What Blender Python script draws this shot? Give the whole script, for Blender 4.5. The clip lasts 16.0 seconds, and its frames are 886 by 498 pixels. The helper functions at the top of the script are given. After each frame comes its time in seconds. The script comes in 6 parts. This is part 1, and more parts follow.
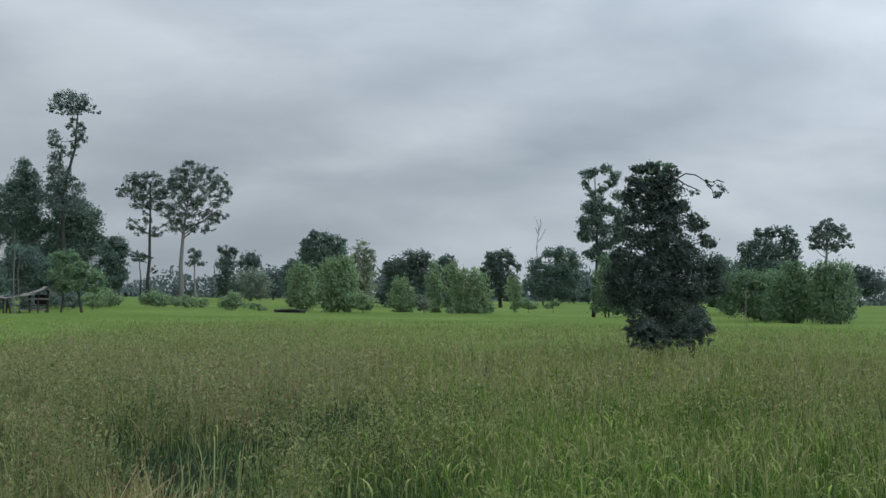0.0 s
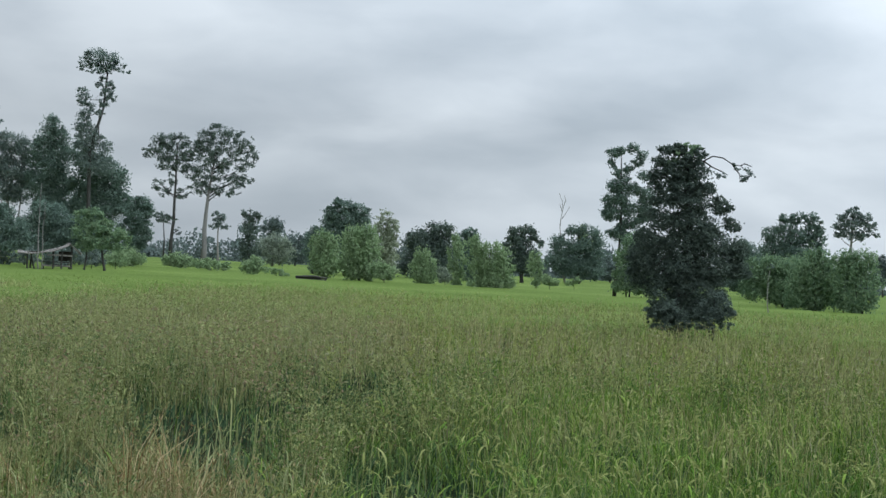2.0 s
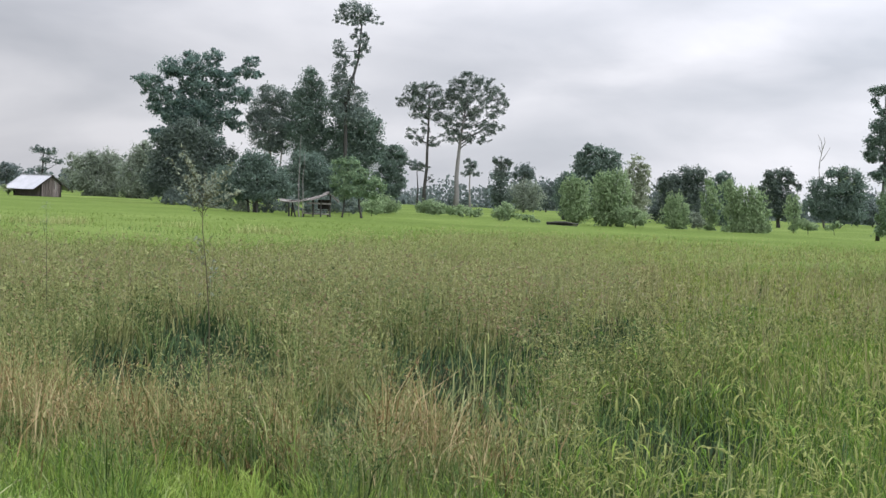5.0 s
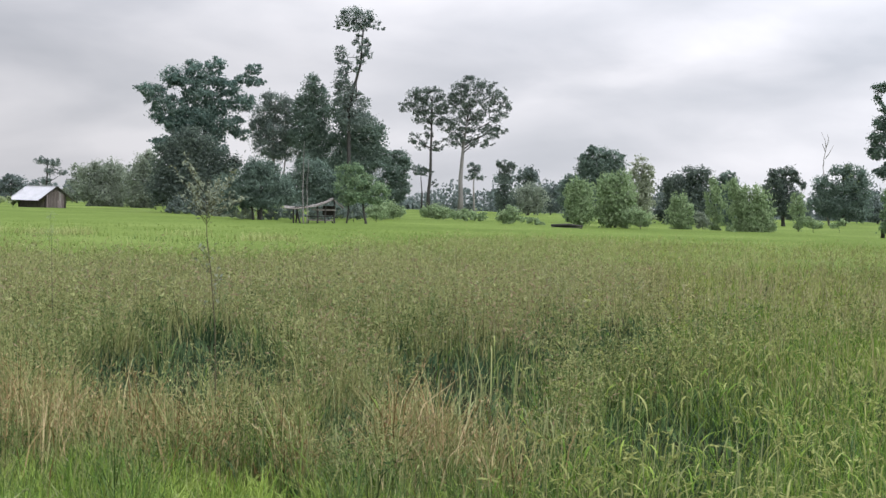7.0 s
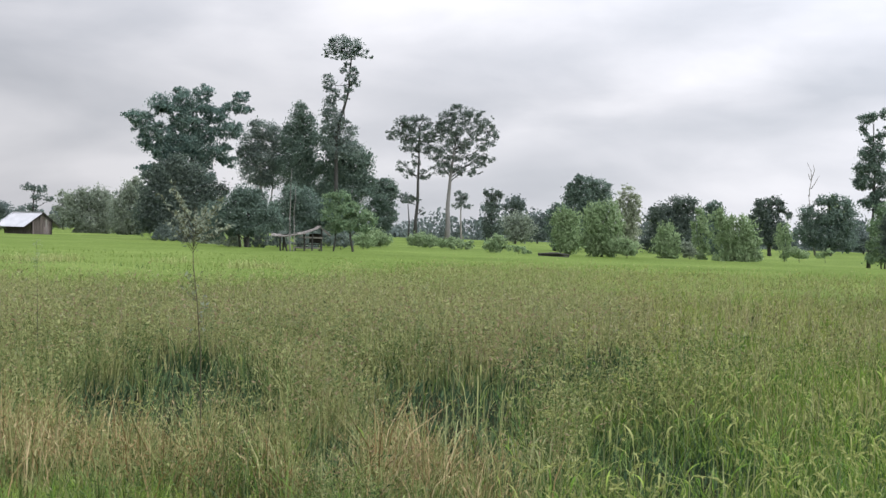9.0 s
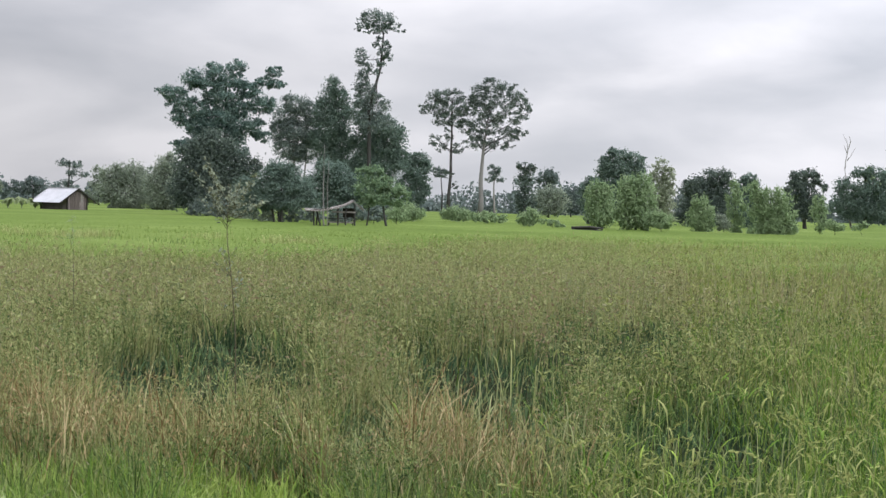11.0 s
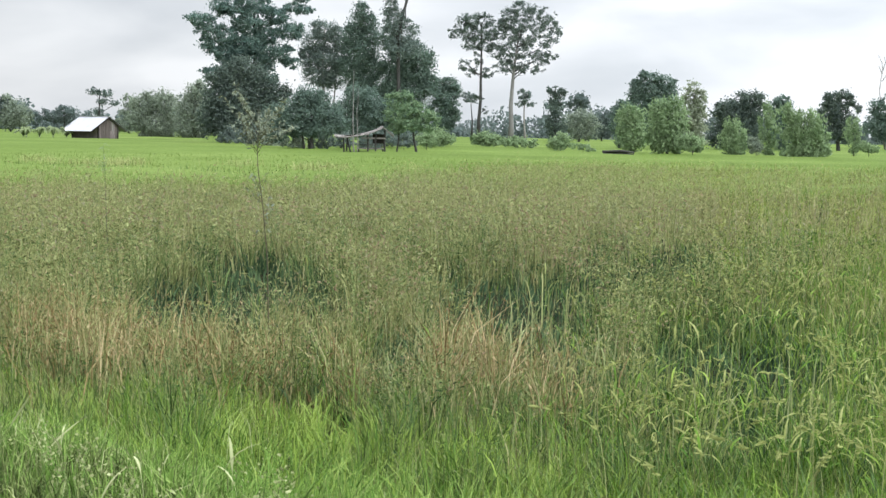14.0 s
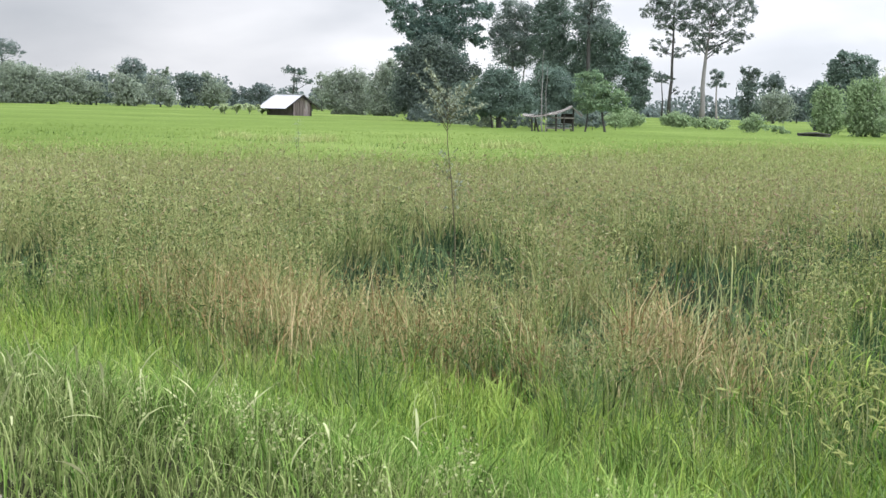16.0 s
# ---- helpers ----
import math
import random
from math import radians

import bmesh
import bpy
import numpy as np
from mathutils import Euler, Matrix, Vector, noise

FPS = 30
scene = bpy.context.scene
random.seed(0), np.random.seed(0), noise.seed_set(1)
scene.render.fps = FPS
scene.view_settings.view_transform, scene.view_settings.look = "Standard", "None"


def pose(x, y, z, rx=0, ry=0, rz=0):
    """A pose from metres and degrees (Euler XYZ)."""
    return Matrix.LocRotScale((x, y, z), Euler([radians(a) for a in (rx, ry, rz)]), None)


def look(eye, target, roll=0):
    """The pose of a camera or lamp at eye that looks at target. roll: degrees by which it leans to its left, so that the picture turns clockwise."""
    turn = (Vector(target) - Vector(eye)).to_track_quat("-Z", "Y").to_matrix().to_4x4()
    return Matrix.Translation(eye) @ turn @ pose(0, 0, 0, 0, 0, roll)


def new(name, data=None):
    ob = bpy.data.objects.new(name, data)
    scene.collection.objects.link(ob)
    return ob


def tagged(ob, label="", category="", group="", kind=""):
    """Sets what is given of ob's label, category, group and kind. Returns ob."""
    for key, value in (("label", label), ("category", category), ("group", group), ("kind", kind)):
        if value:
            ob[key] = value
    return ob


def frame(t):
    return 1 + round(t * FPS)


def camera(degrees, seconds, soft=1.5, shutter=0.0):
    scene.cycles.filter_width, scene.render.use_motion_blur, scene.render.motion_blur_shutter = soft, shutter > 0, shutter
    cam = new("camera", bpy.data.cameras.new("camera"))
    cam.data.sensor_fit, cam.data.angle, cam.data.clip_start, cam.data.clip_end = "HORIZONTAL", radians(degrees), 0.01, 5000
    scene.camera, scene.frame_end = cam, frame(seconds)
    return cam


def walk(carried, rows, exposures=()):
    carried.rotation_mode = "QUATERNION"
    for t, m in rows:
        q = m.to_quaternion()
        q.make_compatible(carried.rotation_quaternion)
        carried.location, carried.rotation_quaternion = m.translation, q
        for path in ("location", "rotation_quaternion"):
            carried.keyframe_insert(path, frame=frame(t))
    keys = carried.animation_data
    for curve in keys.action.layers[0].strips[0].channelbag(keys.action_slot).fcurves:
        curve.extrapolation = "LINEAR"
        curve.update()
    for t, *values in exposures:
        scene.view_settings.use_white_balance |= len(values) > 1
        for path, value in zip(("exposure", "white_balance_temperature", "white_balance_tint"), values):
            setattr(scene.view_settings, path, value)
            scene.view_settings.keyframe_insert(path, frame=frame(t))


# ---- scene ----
# the camera: hand-held on the roadside, turning slowly to its left
cam = camera(36.0, 16.0, soft=1.5)
EXPOSURES = [(0.0, -0.58, 6000, 8), (0.5, -0.42, 6000, 8), (1.0, -0.22, 6040, 8), (1.5, -0.34, 6040, 8), (2.0, -0.24, 6060, 8), (2.5, -0.09, 6080, 8), (3.0, 0.07, 6040, 9), (3.2, 0.12, 6040, 9), (5.3, 0.21, 6540, 17), (5.5, 0.22, 6550, 17), (7.0, 0.22, 6550, 17), (8.0, 0.25, 6600, 20), (8.5, 0.17, 6250, 6), (8.7, 0.2, 6540, 16), (11.0, 0.19, 6550, 17), (13.0, 0.27, 6550, 17), (13.5, 0.22, 6500, 15), (14.0, 0.57, 6480, 12), (14.5, 0.42, 6450, 11), (15.0, 0.52, 6520, 13), (15.5, 0.62, 6500, 15), (16.0, 0.67, 6460, 15)]
EYE = 1.6
ROWS = [
    (0.0, 0.005, 0.002, -0.01, 1.91, 0.67),
    (0.5, 0.010, 0.006, 2.27, 2.10, 2.41),
    (1.0, 0.012, 0.004, 1.51, 0.99, 3.06),
    (1.5, 0.006, 0.000, 1.15, 1.48, 3.26),
    (2.0, 0.001, 0.000, 0.91, 0.73, 3.01),
    (2.5, -0.014, -0.004, 7.15, 0.61, 3.16),
    (3.0, -0.018, -0.008, 10.42, -1.39, 2.84),
    (3.2, -0.017, -0.006, 12.06, -2.54, 2.55),
    (5.3, -0.006, 0.006, 10.85, -1.76, 2.52),
    (5.5, -0.005, 0.007, 10.32, -1.50, 2.55),
    (6.0, -0.004, 0.001, 9.89, -1.64, 2.20),
    (6.5, 0.000, -0.003, 9.37, -2.35, 2.70),
    (7.0, 0.000, -0.007, 11.52, -1.87, 1.56),
    (7.5, 0.008, 0.003, 11.86, -1.88, 0.91),
    (8.0, -0.001, -0.002, 13.01, -1.09, 0.54),
    (8.5, 0.001, 0.000, 9.98, -1.18, 1.59),
    (8.7, 0.001, 0.001, 10.60, -0.66, 1.80),
    (10.8, 0.003, 0.014, 11.85, -1.32, 1.78),
    (11.0, 0.003, 0.016, 12.37, -1.81, 1.58),
    (11.5, 0.000, 0.004, 13.50, -2.06, 1.75),
    (12.0, 0.015, 0.000, 12.81, -2.71, 1.56),
    (12.5, 0.003, 0.006, 13.80, -3.52, 1.97),
    (13.0, 0.013, 0.008, 14.12, -1.32, 1.95),
    (13.5, 0.012, 0.001, 13.66, -1.94, 0.96),
    (14.0, 0.004, 0.001, 13.59, -4.96, 1.05),
    (14.5, -0.005, -0.006, 16.07, -4.04, 0.56),
    (15.0, -0.015, -0.015, 19.34, -5.12, 1.26),
    (15.5, -0.015, -0.020, 20.34, -6.92, 1.03),
    (16.0, -0.009, -0.021, 21.39, -5.98, 1.53),
]
walk(cam, [(t, pose(x, 0, EYE + z, 0, 0, yaw) @ pose(0, 0, 0, 90 + pitch) @ pose(0, 0, 0, 0, 0, roll)) for t, x, z, yaw, pitch, roll in ROWS],
     exposures=EXPOSURES)

GROUND = -0.75          # level of the paddies below the road
ROAD_TURN = -17.5       # the road runs this many degrees off the x axis
RE = Vector((math.cos(radians(ROAD_TURN)), math.sin(radians(ROAD_TURN))))
RN = Vector((-RE.y, RE.x))

# ---- world and light: an overcast monsoon sky ----
world = bpy.data.worlds.new("overcast_sky")
scene.world = world
world.use_nodes = True
wn, wl = world.node_tree.nodes, world.node_tree.links
wn.clear()
w_out = wn.new("ShaderNodeOutputWorld")
w_bg = wn.new("ShaderNodeBackground")
w_co = wn.new("ShaderNodeTexCoord")
w_map = wn.new("ShaderNodeMapping")
w_map.inputs["Scale"].default_value = (1.0, 1.0, 3.0)
w_map.inputs["Location"].default_value = (5.3, 1.7, 0.15)
w_n1 = wn.new("ShaderNodeTexNoise")
w_n1.inputs["Scale"].default_value, w_n1.inputs["Detail"].default_value = 3.2, 9
w_n1.inputs["Roughness"].default_value, w_n1.inputs["Distortion"].default_value = 0.46, 0.25
w_ramp = wn.new("ShaderNodeValToRGB")
w_ramp.color_ramp.elements[0].position, w_ramp.color_ramp.elements[0].color = 0.37, (0.455, 0.495, 0.53, 1)
w_ramp.color_ramp.elements[1].position, w_ramp.color_ramp.elements[1].color = 0.63, (0.75, 0.78, 0.80, 1)
w_hi = w_ramp.color_ramp.elements.new(0.5)
w_hi.color = (0.585, 0.62, 0.65, 1)
w_sep = wn.new("ShaderNodeSeparateXYZ")
w_grad = wn.new("ShaderNodeMapRange")      # an overcast dome is about three times brighter overhead than low down
w_grad.inputs["From Min"].default_value, w_grad.inputs["From Max"].default_value = 0.10, 1.0
w_grad.inputs["To Min"].default_value, w_grad.inputs["To Max"].default_value = 0.94, 3.75
w_mul = wn.new("ShaderNodeMix")
w_mul.data_type, w_mul.blend_type = "RGBA", "MULTIPLY"
w_mul.inputs["Factor"].default_value = 1.0
w_sky = wn.new("ShaderNodeTexSky")
w_sky.sky_type, w_sky.sun_disc = "NISHITA", False
w_sky.sun_elevation, w_sky.sun_rotation = radians(46), radians(147)
w_dim = wn.new("ShaderNodeMix")
w_dim.data_type, w_dim.blend_type = "RGBA", "MULTIPLY"
w_dim.inputs["Factor"].default_value = 1.0
w_dim.inputs["B"].default_value = (0.1, 0.1, 0.1, 1)
w_mix = wn.new("ShaderNodeMix")
w_mix.data_type = "RGBA"
w_mix.inputs["Factor"].default_value = 0.95
wl.new(w_co.outputs["Generated"], w_map.inputs["Vector"])
wl.new(w_map.outputs["Vector"], w_n1.inputs["Vector"])
w_map2 = wn.new("ShaderNodeMapping")       # small bright breaks strung along the low cloud
w_map2.inputs["Scale"].default_value = (1.0, 1.0, 2.6)
w_map2.inputs["Location"].default_value = (2.1, 0.4, 0.3)
w_n2 = wn.new("ShaderNodeTexNoise")
w_n2.inputs["Scale"].default_value, w_n2.inputs["Detail"].default_value = 8.5, 6
w_n2.inputs["Roughness"].default_value, w_n2.inputs["Distortion"].default_value = 0.45, 0.3
w_sum = wn.new("ShaderNodeMix")
w_sum.inputs["Factor"].default_value = 0.32
wl.new(w_co.outputs["Generated"], w_map2.inputs["Vector"])
wl.new(w_map2.outputs["Vector"], w_n2.inputs["Vector"])
wl.new(w_n1.outputs["Fac"], w_sum.inputs["A"])
wl.new(w_n2.outputs["Fac"], w_sum.inputs["B"])
w_off = wn.new("ShaderNodeVectorMath")     # a thin place in the cloud, low over the far hedgerow
w_off.operation = "SUBTRACT"
w_off.inputs[1].default_value = (-0.030, 0.995, 0.098)
w_far = wn.new("ShaderNodeVectorMath")
w_far.operation = "MULTIPLY"
w_far.inputs[1].default_value = (4.5, 3.0, 16.0)
w_len = wn.new("ShaderNodeVectorMath")
w_len.operation = "LENGTH"
w_thin = wn.new("ShaderNodeMapRange")
w_thin.interpolation_type = "SMOOTHSTEP"
w_thin.inputs["From Min"].default_value, w_thin.inputs["From Max"].default_value = 1.0, 0.0
w_thin.inputs["To Min"].default_value, w_thin.inputs["To Max"].default_value = 0.0, 0.2
w_lift = wn.new("ShaderNodeMath")
w_lift.operation = "MULTIPLY_ADD"
wl.new(w_co.outputs["Generated"], w_off.inputs[0])
wl.new(w_off.outputs["Vector"], w_far.inputs[0])
wl.new(w_far.outputs["Vector"], w_len.inputs[0])
wl.new(w_len.outputs["Value"], w_thin.inputs["Value"])
wl.new(w_thin.outputs["Result"], w_lift.inputs[0])
wl.new(w_n2.outputs["Fac"], w_lift.inputs[1])
wl.new(w_sum.outputs["Result"], w_lift.inputs[2])
wl.new(w_lift.outputs[0], w_ramp.inputs["Fac"])
wl.new(w_co.outputs["Generated"], w_sep.inputs[0])
wl.new(w_sep.outputs["Z"], w_grad.inputs["Value"])
w_dot = wn.new("ShaderNodeVectorMath")     # the cloud is thinner, so brighter, on the sun's side
w_dot.operation = "DOT_PRODUCT"
w_dot.inputs[1].default_value = (0.98, 0.2, 0.0)
w_side = wn.new("ShaderNodeMapRange")
w_side.inputs["From Min"].default_value, w_side.inputs["From Max"].default_value = -1.0, 1.0
w_side.inputs["To Min"].default_value, w_side.inputs["To Max"].default_value = 0.30, 1.83
w_both = wn.new("ShaderNodeMath")
w_both.operation = "MULTIPLY"
wl.new(w_co.outputs["Generated"], w_dot.inputs[0])
wl.new(w_dot.outputs["Value"], w_side.inputs["Value"])
wl.new(w_side.outputs["Result"], w_both.inputs[0])
wl.new(w_grad.outputs["Result"], w_both.inputs[1])
wl.new(w_ramp.outputs["Color"], w_mul.inputs["A"])
wl.new(w_both.outputs[0], w_mul.inputs["B"])
wl.new(w_sky.outputs["Color"], w_dim.inputs["A"])
wl.new(w_dim.outputs["Result"], w_mix.inputs["A"])
wl.new(w_mul.outputs["Result"], w_mix.inputs["B"])
wl.new(w_mix.outputs["Result"], w_bg.inputs["Color"])
w_bg.inputs["Strength"].default_value = 1.0
wl.new(w_bg.outputs["Background"], w_out.inputs["Surface"])

sun_data = bpy.data.lights.new("sun", "SUN")
sun_data.energy, sun_data.angle, sun_data.color = 0.95, radians(40), (1.0, 0.97, 0.92)
sun = new("sun", sun_data)
sun.matrix_world = look((26, -40, 50), (0, 0, 0))


# ---- materials ----
def material(name, rough=0.8, metal=0.0):
    m = bpy.data.materials.new(name)
    m.use_nodes = True
    b = m.node_tree.nodes["Principled BSDF"]
    b.inputs["Roughness"].default_value, b.inputs["Metallic"].default_value = rough, metal
    return m, m.node_tree.nodes, m.node_tree.links, b


def ramp(nodes, stops):
    r = nodes.new("ShaderNodeValToRGB")
    while len(r.color_ramp.elements) < len(stops):
        r.color_ramp.elements.new(0.5)
    for e, (at, col) in zip(r.color_ramp.elements, stops):
        e.position, e.color = at, (*col, 1)
    return r


def foliage(name, colours, patch=0.25, through_light=0.42, rough=0.75):
    """Leaves: each its own shade, larger drifts of tint over the plant, and some light let through."""
    m, n, l, b = material(name, rough)
    geo = n.new("ShaderNodeNewGeometry")
    col = ramp(n, [(k / (len(colours) - 1), c) for k, c in enumerate(colours)])
    noise_t = n.new("ShaderNodeTexNoise")
    noise_t.inputs["Scale"].default_value, noise_t.inputs["Detail"].default_value = patch, 3
    tc = n.new("ShaderNodeTexCoord")
    l.new(tc.outputs["Object"], noise_t.inputs["Vector"])
    add = n.new("ShaderNodeMath")
    add.operation = "MULTIPLY_ADD"
    l.new(noise_t.outputs["Fac"], add.inputs[0])
    add.inputs[1].default_value = 1.6
    add.inputs[2].default_value = -0.8
    tot = n.new("ShaderNodeMath")
    tot.operation = "ADD"
    tot.use_clamp = True
    l.new(add.outputs[0], tot.inputs[0])
    l.new(geo.outputs["Random Per Island"], tot.inputs[1])
    l.new(tot.outputs[0], col.inputs["Fac"])
    l.new(col.outputs["Color"], b.inputs["Base Color"])
    b.inputs["Specular IOR Level"].default_value = 0.06
    tr = n.new("ShaderNodeBsdfTranslucent")
    l.new(col.outputs["Color"], tr.inputs["Color"])
    mix = n.new("ShaderNodeMixShader")
    mix.inputs["Fac"].default_value = through_light
    l.new(b.outputs[0], mix.inputs[1])
    l.new(tr.outputs[0], mix.inputs[2])
    l.new(mix.outputs[0], n["Material Output"].inputs["Surface"])
    return m


def mottled(name, colours, scale=3.0, rough=0.85, bump=0.3, metal=0.0, stretch=(1, 1, 1)):
    """Bark, soil, boards, tin: two scales of stain and a fine relief."""
    m, n, l, b = material(name, rough, metal)
    b.inputs["Specular IOR Level"].default_value = 0.5 if metal else 0.12
    tc, mp = n.new("ShaderNodeTexCoord"), n.new("ShaderNodeMapping")
    mp.inputs["Scale"].default_value = stretch
    big, fine = n.new("ShaderNodeTexNoise"), n.new("ShaderNodeTexNoise")
    big.inputs["Scale"].default_value, big.inputs["Detail"].default_value = scale, 4
    fine.inputs["Scale"].default_value, fine.inputs["Detail"].default_value = scale * 9, 4
    mean = n.new("ShaderNodeMix")
    mean.inputs["Factor"].default_value = 0.4
    col = ramp(n, [(0.3 + 0.4 * k / (len(colours) - 1), c) for k, c in enumerate(colours)])
    bp = n.new("ShaderNodeBump")
    bp.inputs["Strength"].default_value, bp.inputs["Distance"].default_value = bump, 0.02
    l.new(tc.outputs["Object"], mp.inputs["Vector"])
    l.new(mp.outputs["Vector"], big.inputs["Vector"])
    l.new(mp.outputs["Vector"], fine.inputs["Vector"])
    l.new(big.outputs["Fac"], mean.inputs["A"])
    l.new(fine.outputs["Fac"], mean.inputs["B"])
    l.new(mean.outputs["Result"], col.inputs["Fac"])
    l.new(fine.outputs["Fac"], bp.inputs["Height"])
    l.new(bp.outputs["Normal"], b.inputs["Normal"])
    l.new(col.outputs["Color"], b.inputs["Base Color"])
    return m


# far-tree leaf colours lifted, greyed and blued: distance haze put into the colour
LEAF_DARK = foliage("leaf_dark", [(0.112, 0.165, 0.140), (0.139, 0.199, 0.166), (0.177, 0.242, 0.197)])
LEAF_DEEP = foliage("leaf_deep", [(0.085, 0.116, 0.105), (0.114, 0.152, 0.131), (0.159, 0.205, 0.168)])
SPRIG = foliage("dull_olive_sprig", [(0.110, 0.128, 0.070), (0.150, 0.168, 0.098), (0.200, 0.215, 0.135)])
LEAF_BLACK = foliage("leaf_blackish_green", [(0.076, 0.104, 0.091), (0.099, 0.134, 0.112), (0.136, 0.177, 0.143)])
LEAF_TEAL = foliage("leaf_bluish_green", [(0.093, 0.155, 0.144), (0.130, 0.203, 0.179), (0.187, 0.262, 0.223)])
LEAF_MID = foliage("leaf_mid_green", [(0.141, 0.221, 0.135), (0.192, 0.283, 0.168), (0.263, 0.360, 0.209)])
LEAF_LIGHT = foliage("leaf_light_green", [(0.190, 0.275, 0.150), (0.250, 0.345, 0.188), (0.315, 0.410, 0.236)], through_light=0.42)
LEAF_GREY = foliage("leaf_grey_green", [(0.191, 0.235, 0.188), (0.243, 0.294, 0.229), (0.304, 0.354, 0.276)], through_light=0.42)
LEAF_PALE = foliage("leaf_pale_olive", [(0.228, 0.268, 0.188), (0.285, 0.328, 0.234), (0.352, 0.396, 0.288)], through_light=0.42)
LEAF_DUSK = foliage("leaf_hazed_blue_green", [(0.121, 0.158, 0.152), (0.158, 0.206, 0.188), (0.218, 0.268, 0.235)])
# haze put into the colour of the farthest trees and woods
LEAF_FAR_HAZE = foliage("leaf_distant_haze", [(0.112, 0.148, 0.144), (0.132, 0.170, 0.162), (0.154, 0.194, 0.180)], patch=0.05, through_light=0.3)
BARK = mottled("bark_brown", [(0.032, 0.032, 0.031), (0.070, 0.069, 0.066)], 2.0, stretch=(3, 3, 0.6))
BARK_PALE = mottled("bark_pale_grey", [(0.15, 0.145, 0.138), (0.30, 0.29, 0.272)], 1.2, stretch=(3, 3, 0.5))
STALK = mottled("olive_brown_stalk", [(0.070, 0.066, 0.040), (0.130, 0.120, 0.075)], 6.0, stretch=(3, 3, 0.6))
BARK_GREY = mottled("bark_grey", [(0.13, 0.127, 0.126), (0.24, 0.235, 0.23)], 0.5, stretch=(3, 3, 0.5))
# soil coloured near black: shade under the weeds put into its colour
SOIL_SHADE = mottled("shade_dark_soil", [(0.014, 0.016, 0.009), (0.030, 0.032, 0.018)], 0.6)
SOIL_SHADE.node_tree.nodes["Principled BSDF"].inputs["Specular IOR Level"].default_value = 0.0
MEADOW = mottled("short_meadow_grass", [(0.050, 0.075, 0.022), (0.085, 0.120, 0.036), (0.130, 0.165, 0.058)], 0.35, bump=0.6)
ROADBED = mottled("laterite_gravel", [(0.16, 0.13, 0.11), (0.30, 0.27, 0.24)], 3.0, bump=0.8)


# ---- mesh helpers ----
def part(name, verts, faces, mats, parent=None, label="", smooth=False, slots=None):
    """One mesh object from vertex and face arrays, under a thing or a part."""
    me = bpy.data.meshes.new(name)
    verts = np.asarray(verts, np.float32).reshape(-1, 3)
    if isinstance(faces, np.ndarray):
        nf, k = faces.shape
        me.vertices.add(len(verts))
        me.vertices.foreach_set("co", verts.ravel())
        me.loops.add(nf * k)
        me.loops.foreach_set("vertex_index", faces.astype(np.int32).ravel())
        me.polygons.add(nf)
        me.polygons.foreach_set("loop_start", np.arange(0, nf * k, k, dtype=np.int32))
        me.polygons.foreach_set("loop_total", np.full(nf, k, np.int32))
    else:
        me.from_pydata(verts.tolist(), [], faces)
    for m in (mats if isinstance(mats, (list, tuple)) else [mats]):
        me.materials.append(m)
    if slots is not None:
        me.polygons.foreach_set("material_index", np.asarray(slots, np.int32))
    me.update(calc_edges=True)
    if smooth:
        me.polygons.foreach_set("use_smooth", np.ones(len(me.polygons), bool))
    ob = new(name, me)
    if parent is not None:
        ob.parent = parent
    if label:
        tagged(ob, label)
    return ob


def joined(pieces):
    """Several (verts, faces) lists as one."""
    vs, fs, k = [], [], 0
    for v, f in pieces:
        vs += [tuple(p) for p in v]
        fs += [tuple(i + k for i in q) for q in f]
        k += len(v)
    return vs, fs


def tube(points, radii, sides=7):
    """A tapered, closed tube along points."""
    vs, fs = [], []
    pts = [Vector(p) for p in points]
    for k, p in enumerate(pts):
        ahead = (pts[min(k + 1, len(pts) - 1)] - pts[max(k - 1, 0)]).normalized()
        a = ahead.orthogonal().normalized()
        b = ahead.cross(a)
        for s in range(sides):
            w = 2 * math.pi * s / sides
            vs.append(p + (a * math.cos(w) + b * math.sin(w)) * radii[k])
    for k in range(len(pts) - 1):
        for s in range(sides):
            t = (s + 1) % sides
            fs.append((k * sides + s, k * sides + t, (k + 1) * sides + t, (k + 1) * sides + s))
    fs.append(tuple(range(sides))[::-1])
    fs.append(tuple(range((len(pts) - 1) * sides, len(pts) * sides)))
    return vs, fs


def block(x0, x1, y0, y1, z0, z1):
    v = [(x, y, z) for z in (z0, z1) for y in (y0, y1) for x in (x0, x1)]
    return v, [(0, 2, 3, 1), (4, 5, 7, 6), (0, 1, 5, 4), (2, 6, 7, 3), (0, 4, 6, 2), (1, 3, 7, 5)]


def beam(a, b, w, h):
    """A squared timber from a to b."""
    a, b = Vector(a), Vector(b)
    ahead = (b - a).normalized()
    side = ahead.cross(Vector((0, 0, 1)))
    side = side.normalized() if side.length > 0.01 else Vector((1, 0, 0))
    up = side.cross(ahead)
    v = [p + side * sx * w / 2 + up * sz * h / 2 for p in (a, b) for sz in (-1, 1) for sx in (-1, 1)]
    return v, [(0, 1, 3, 2), (4, 6, 7, 5), (0, 4, 5, 1), (2, 3, 7, 6), (0, 2, 6, 4), (1, 5, 7, 3)]


def bend(a, b, sag, steps, rng):
    """A slightly crooked line from a to b."""
    a, b = np.array(a, float), np.array(b, float)
    side = rng.normal(size=3) * np.linalg.norm(b - a) * sag
    out = []
    for k in range(steps + 1):
        f = k / steps
        out.append(a + (b - a) * f + side * math.sin(math.pi * f) + (rng.normal(size=3) * sag * 0.25 * np.linalg.norm(b - a) if 0 < k < steps else 0))
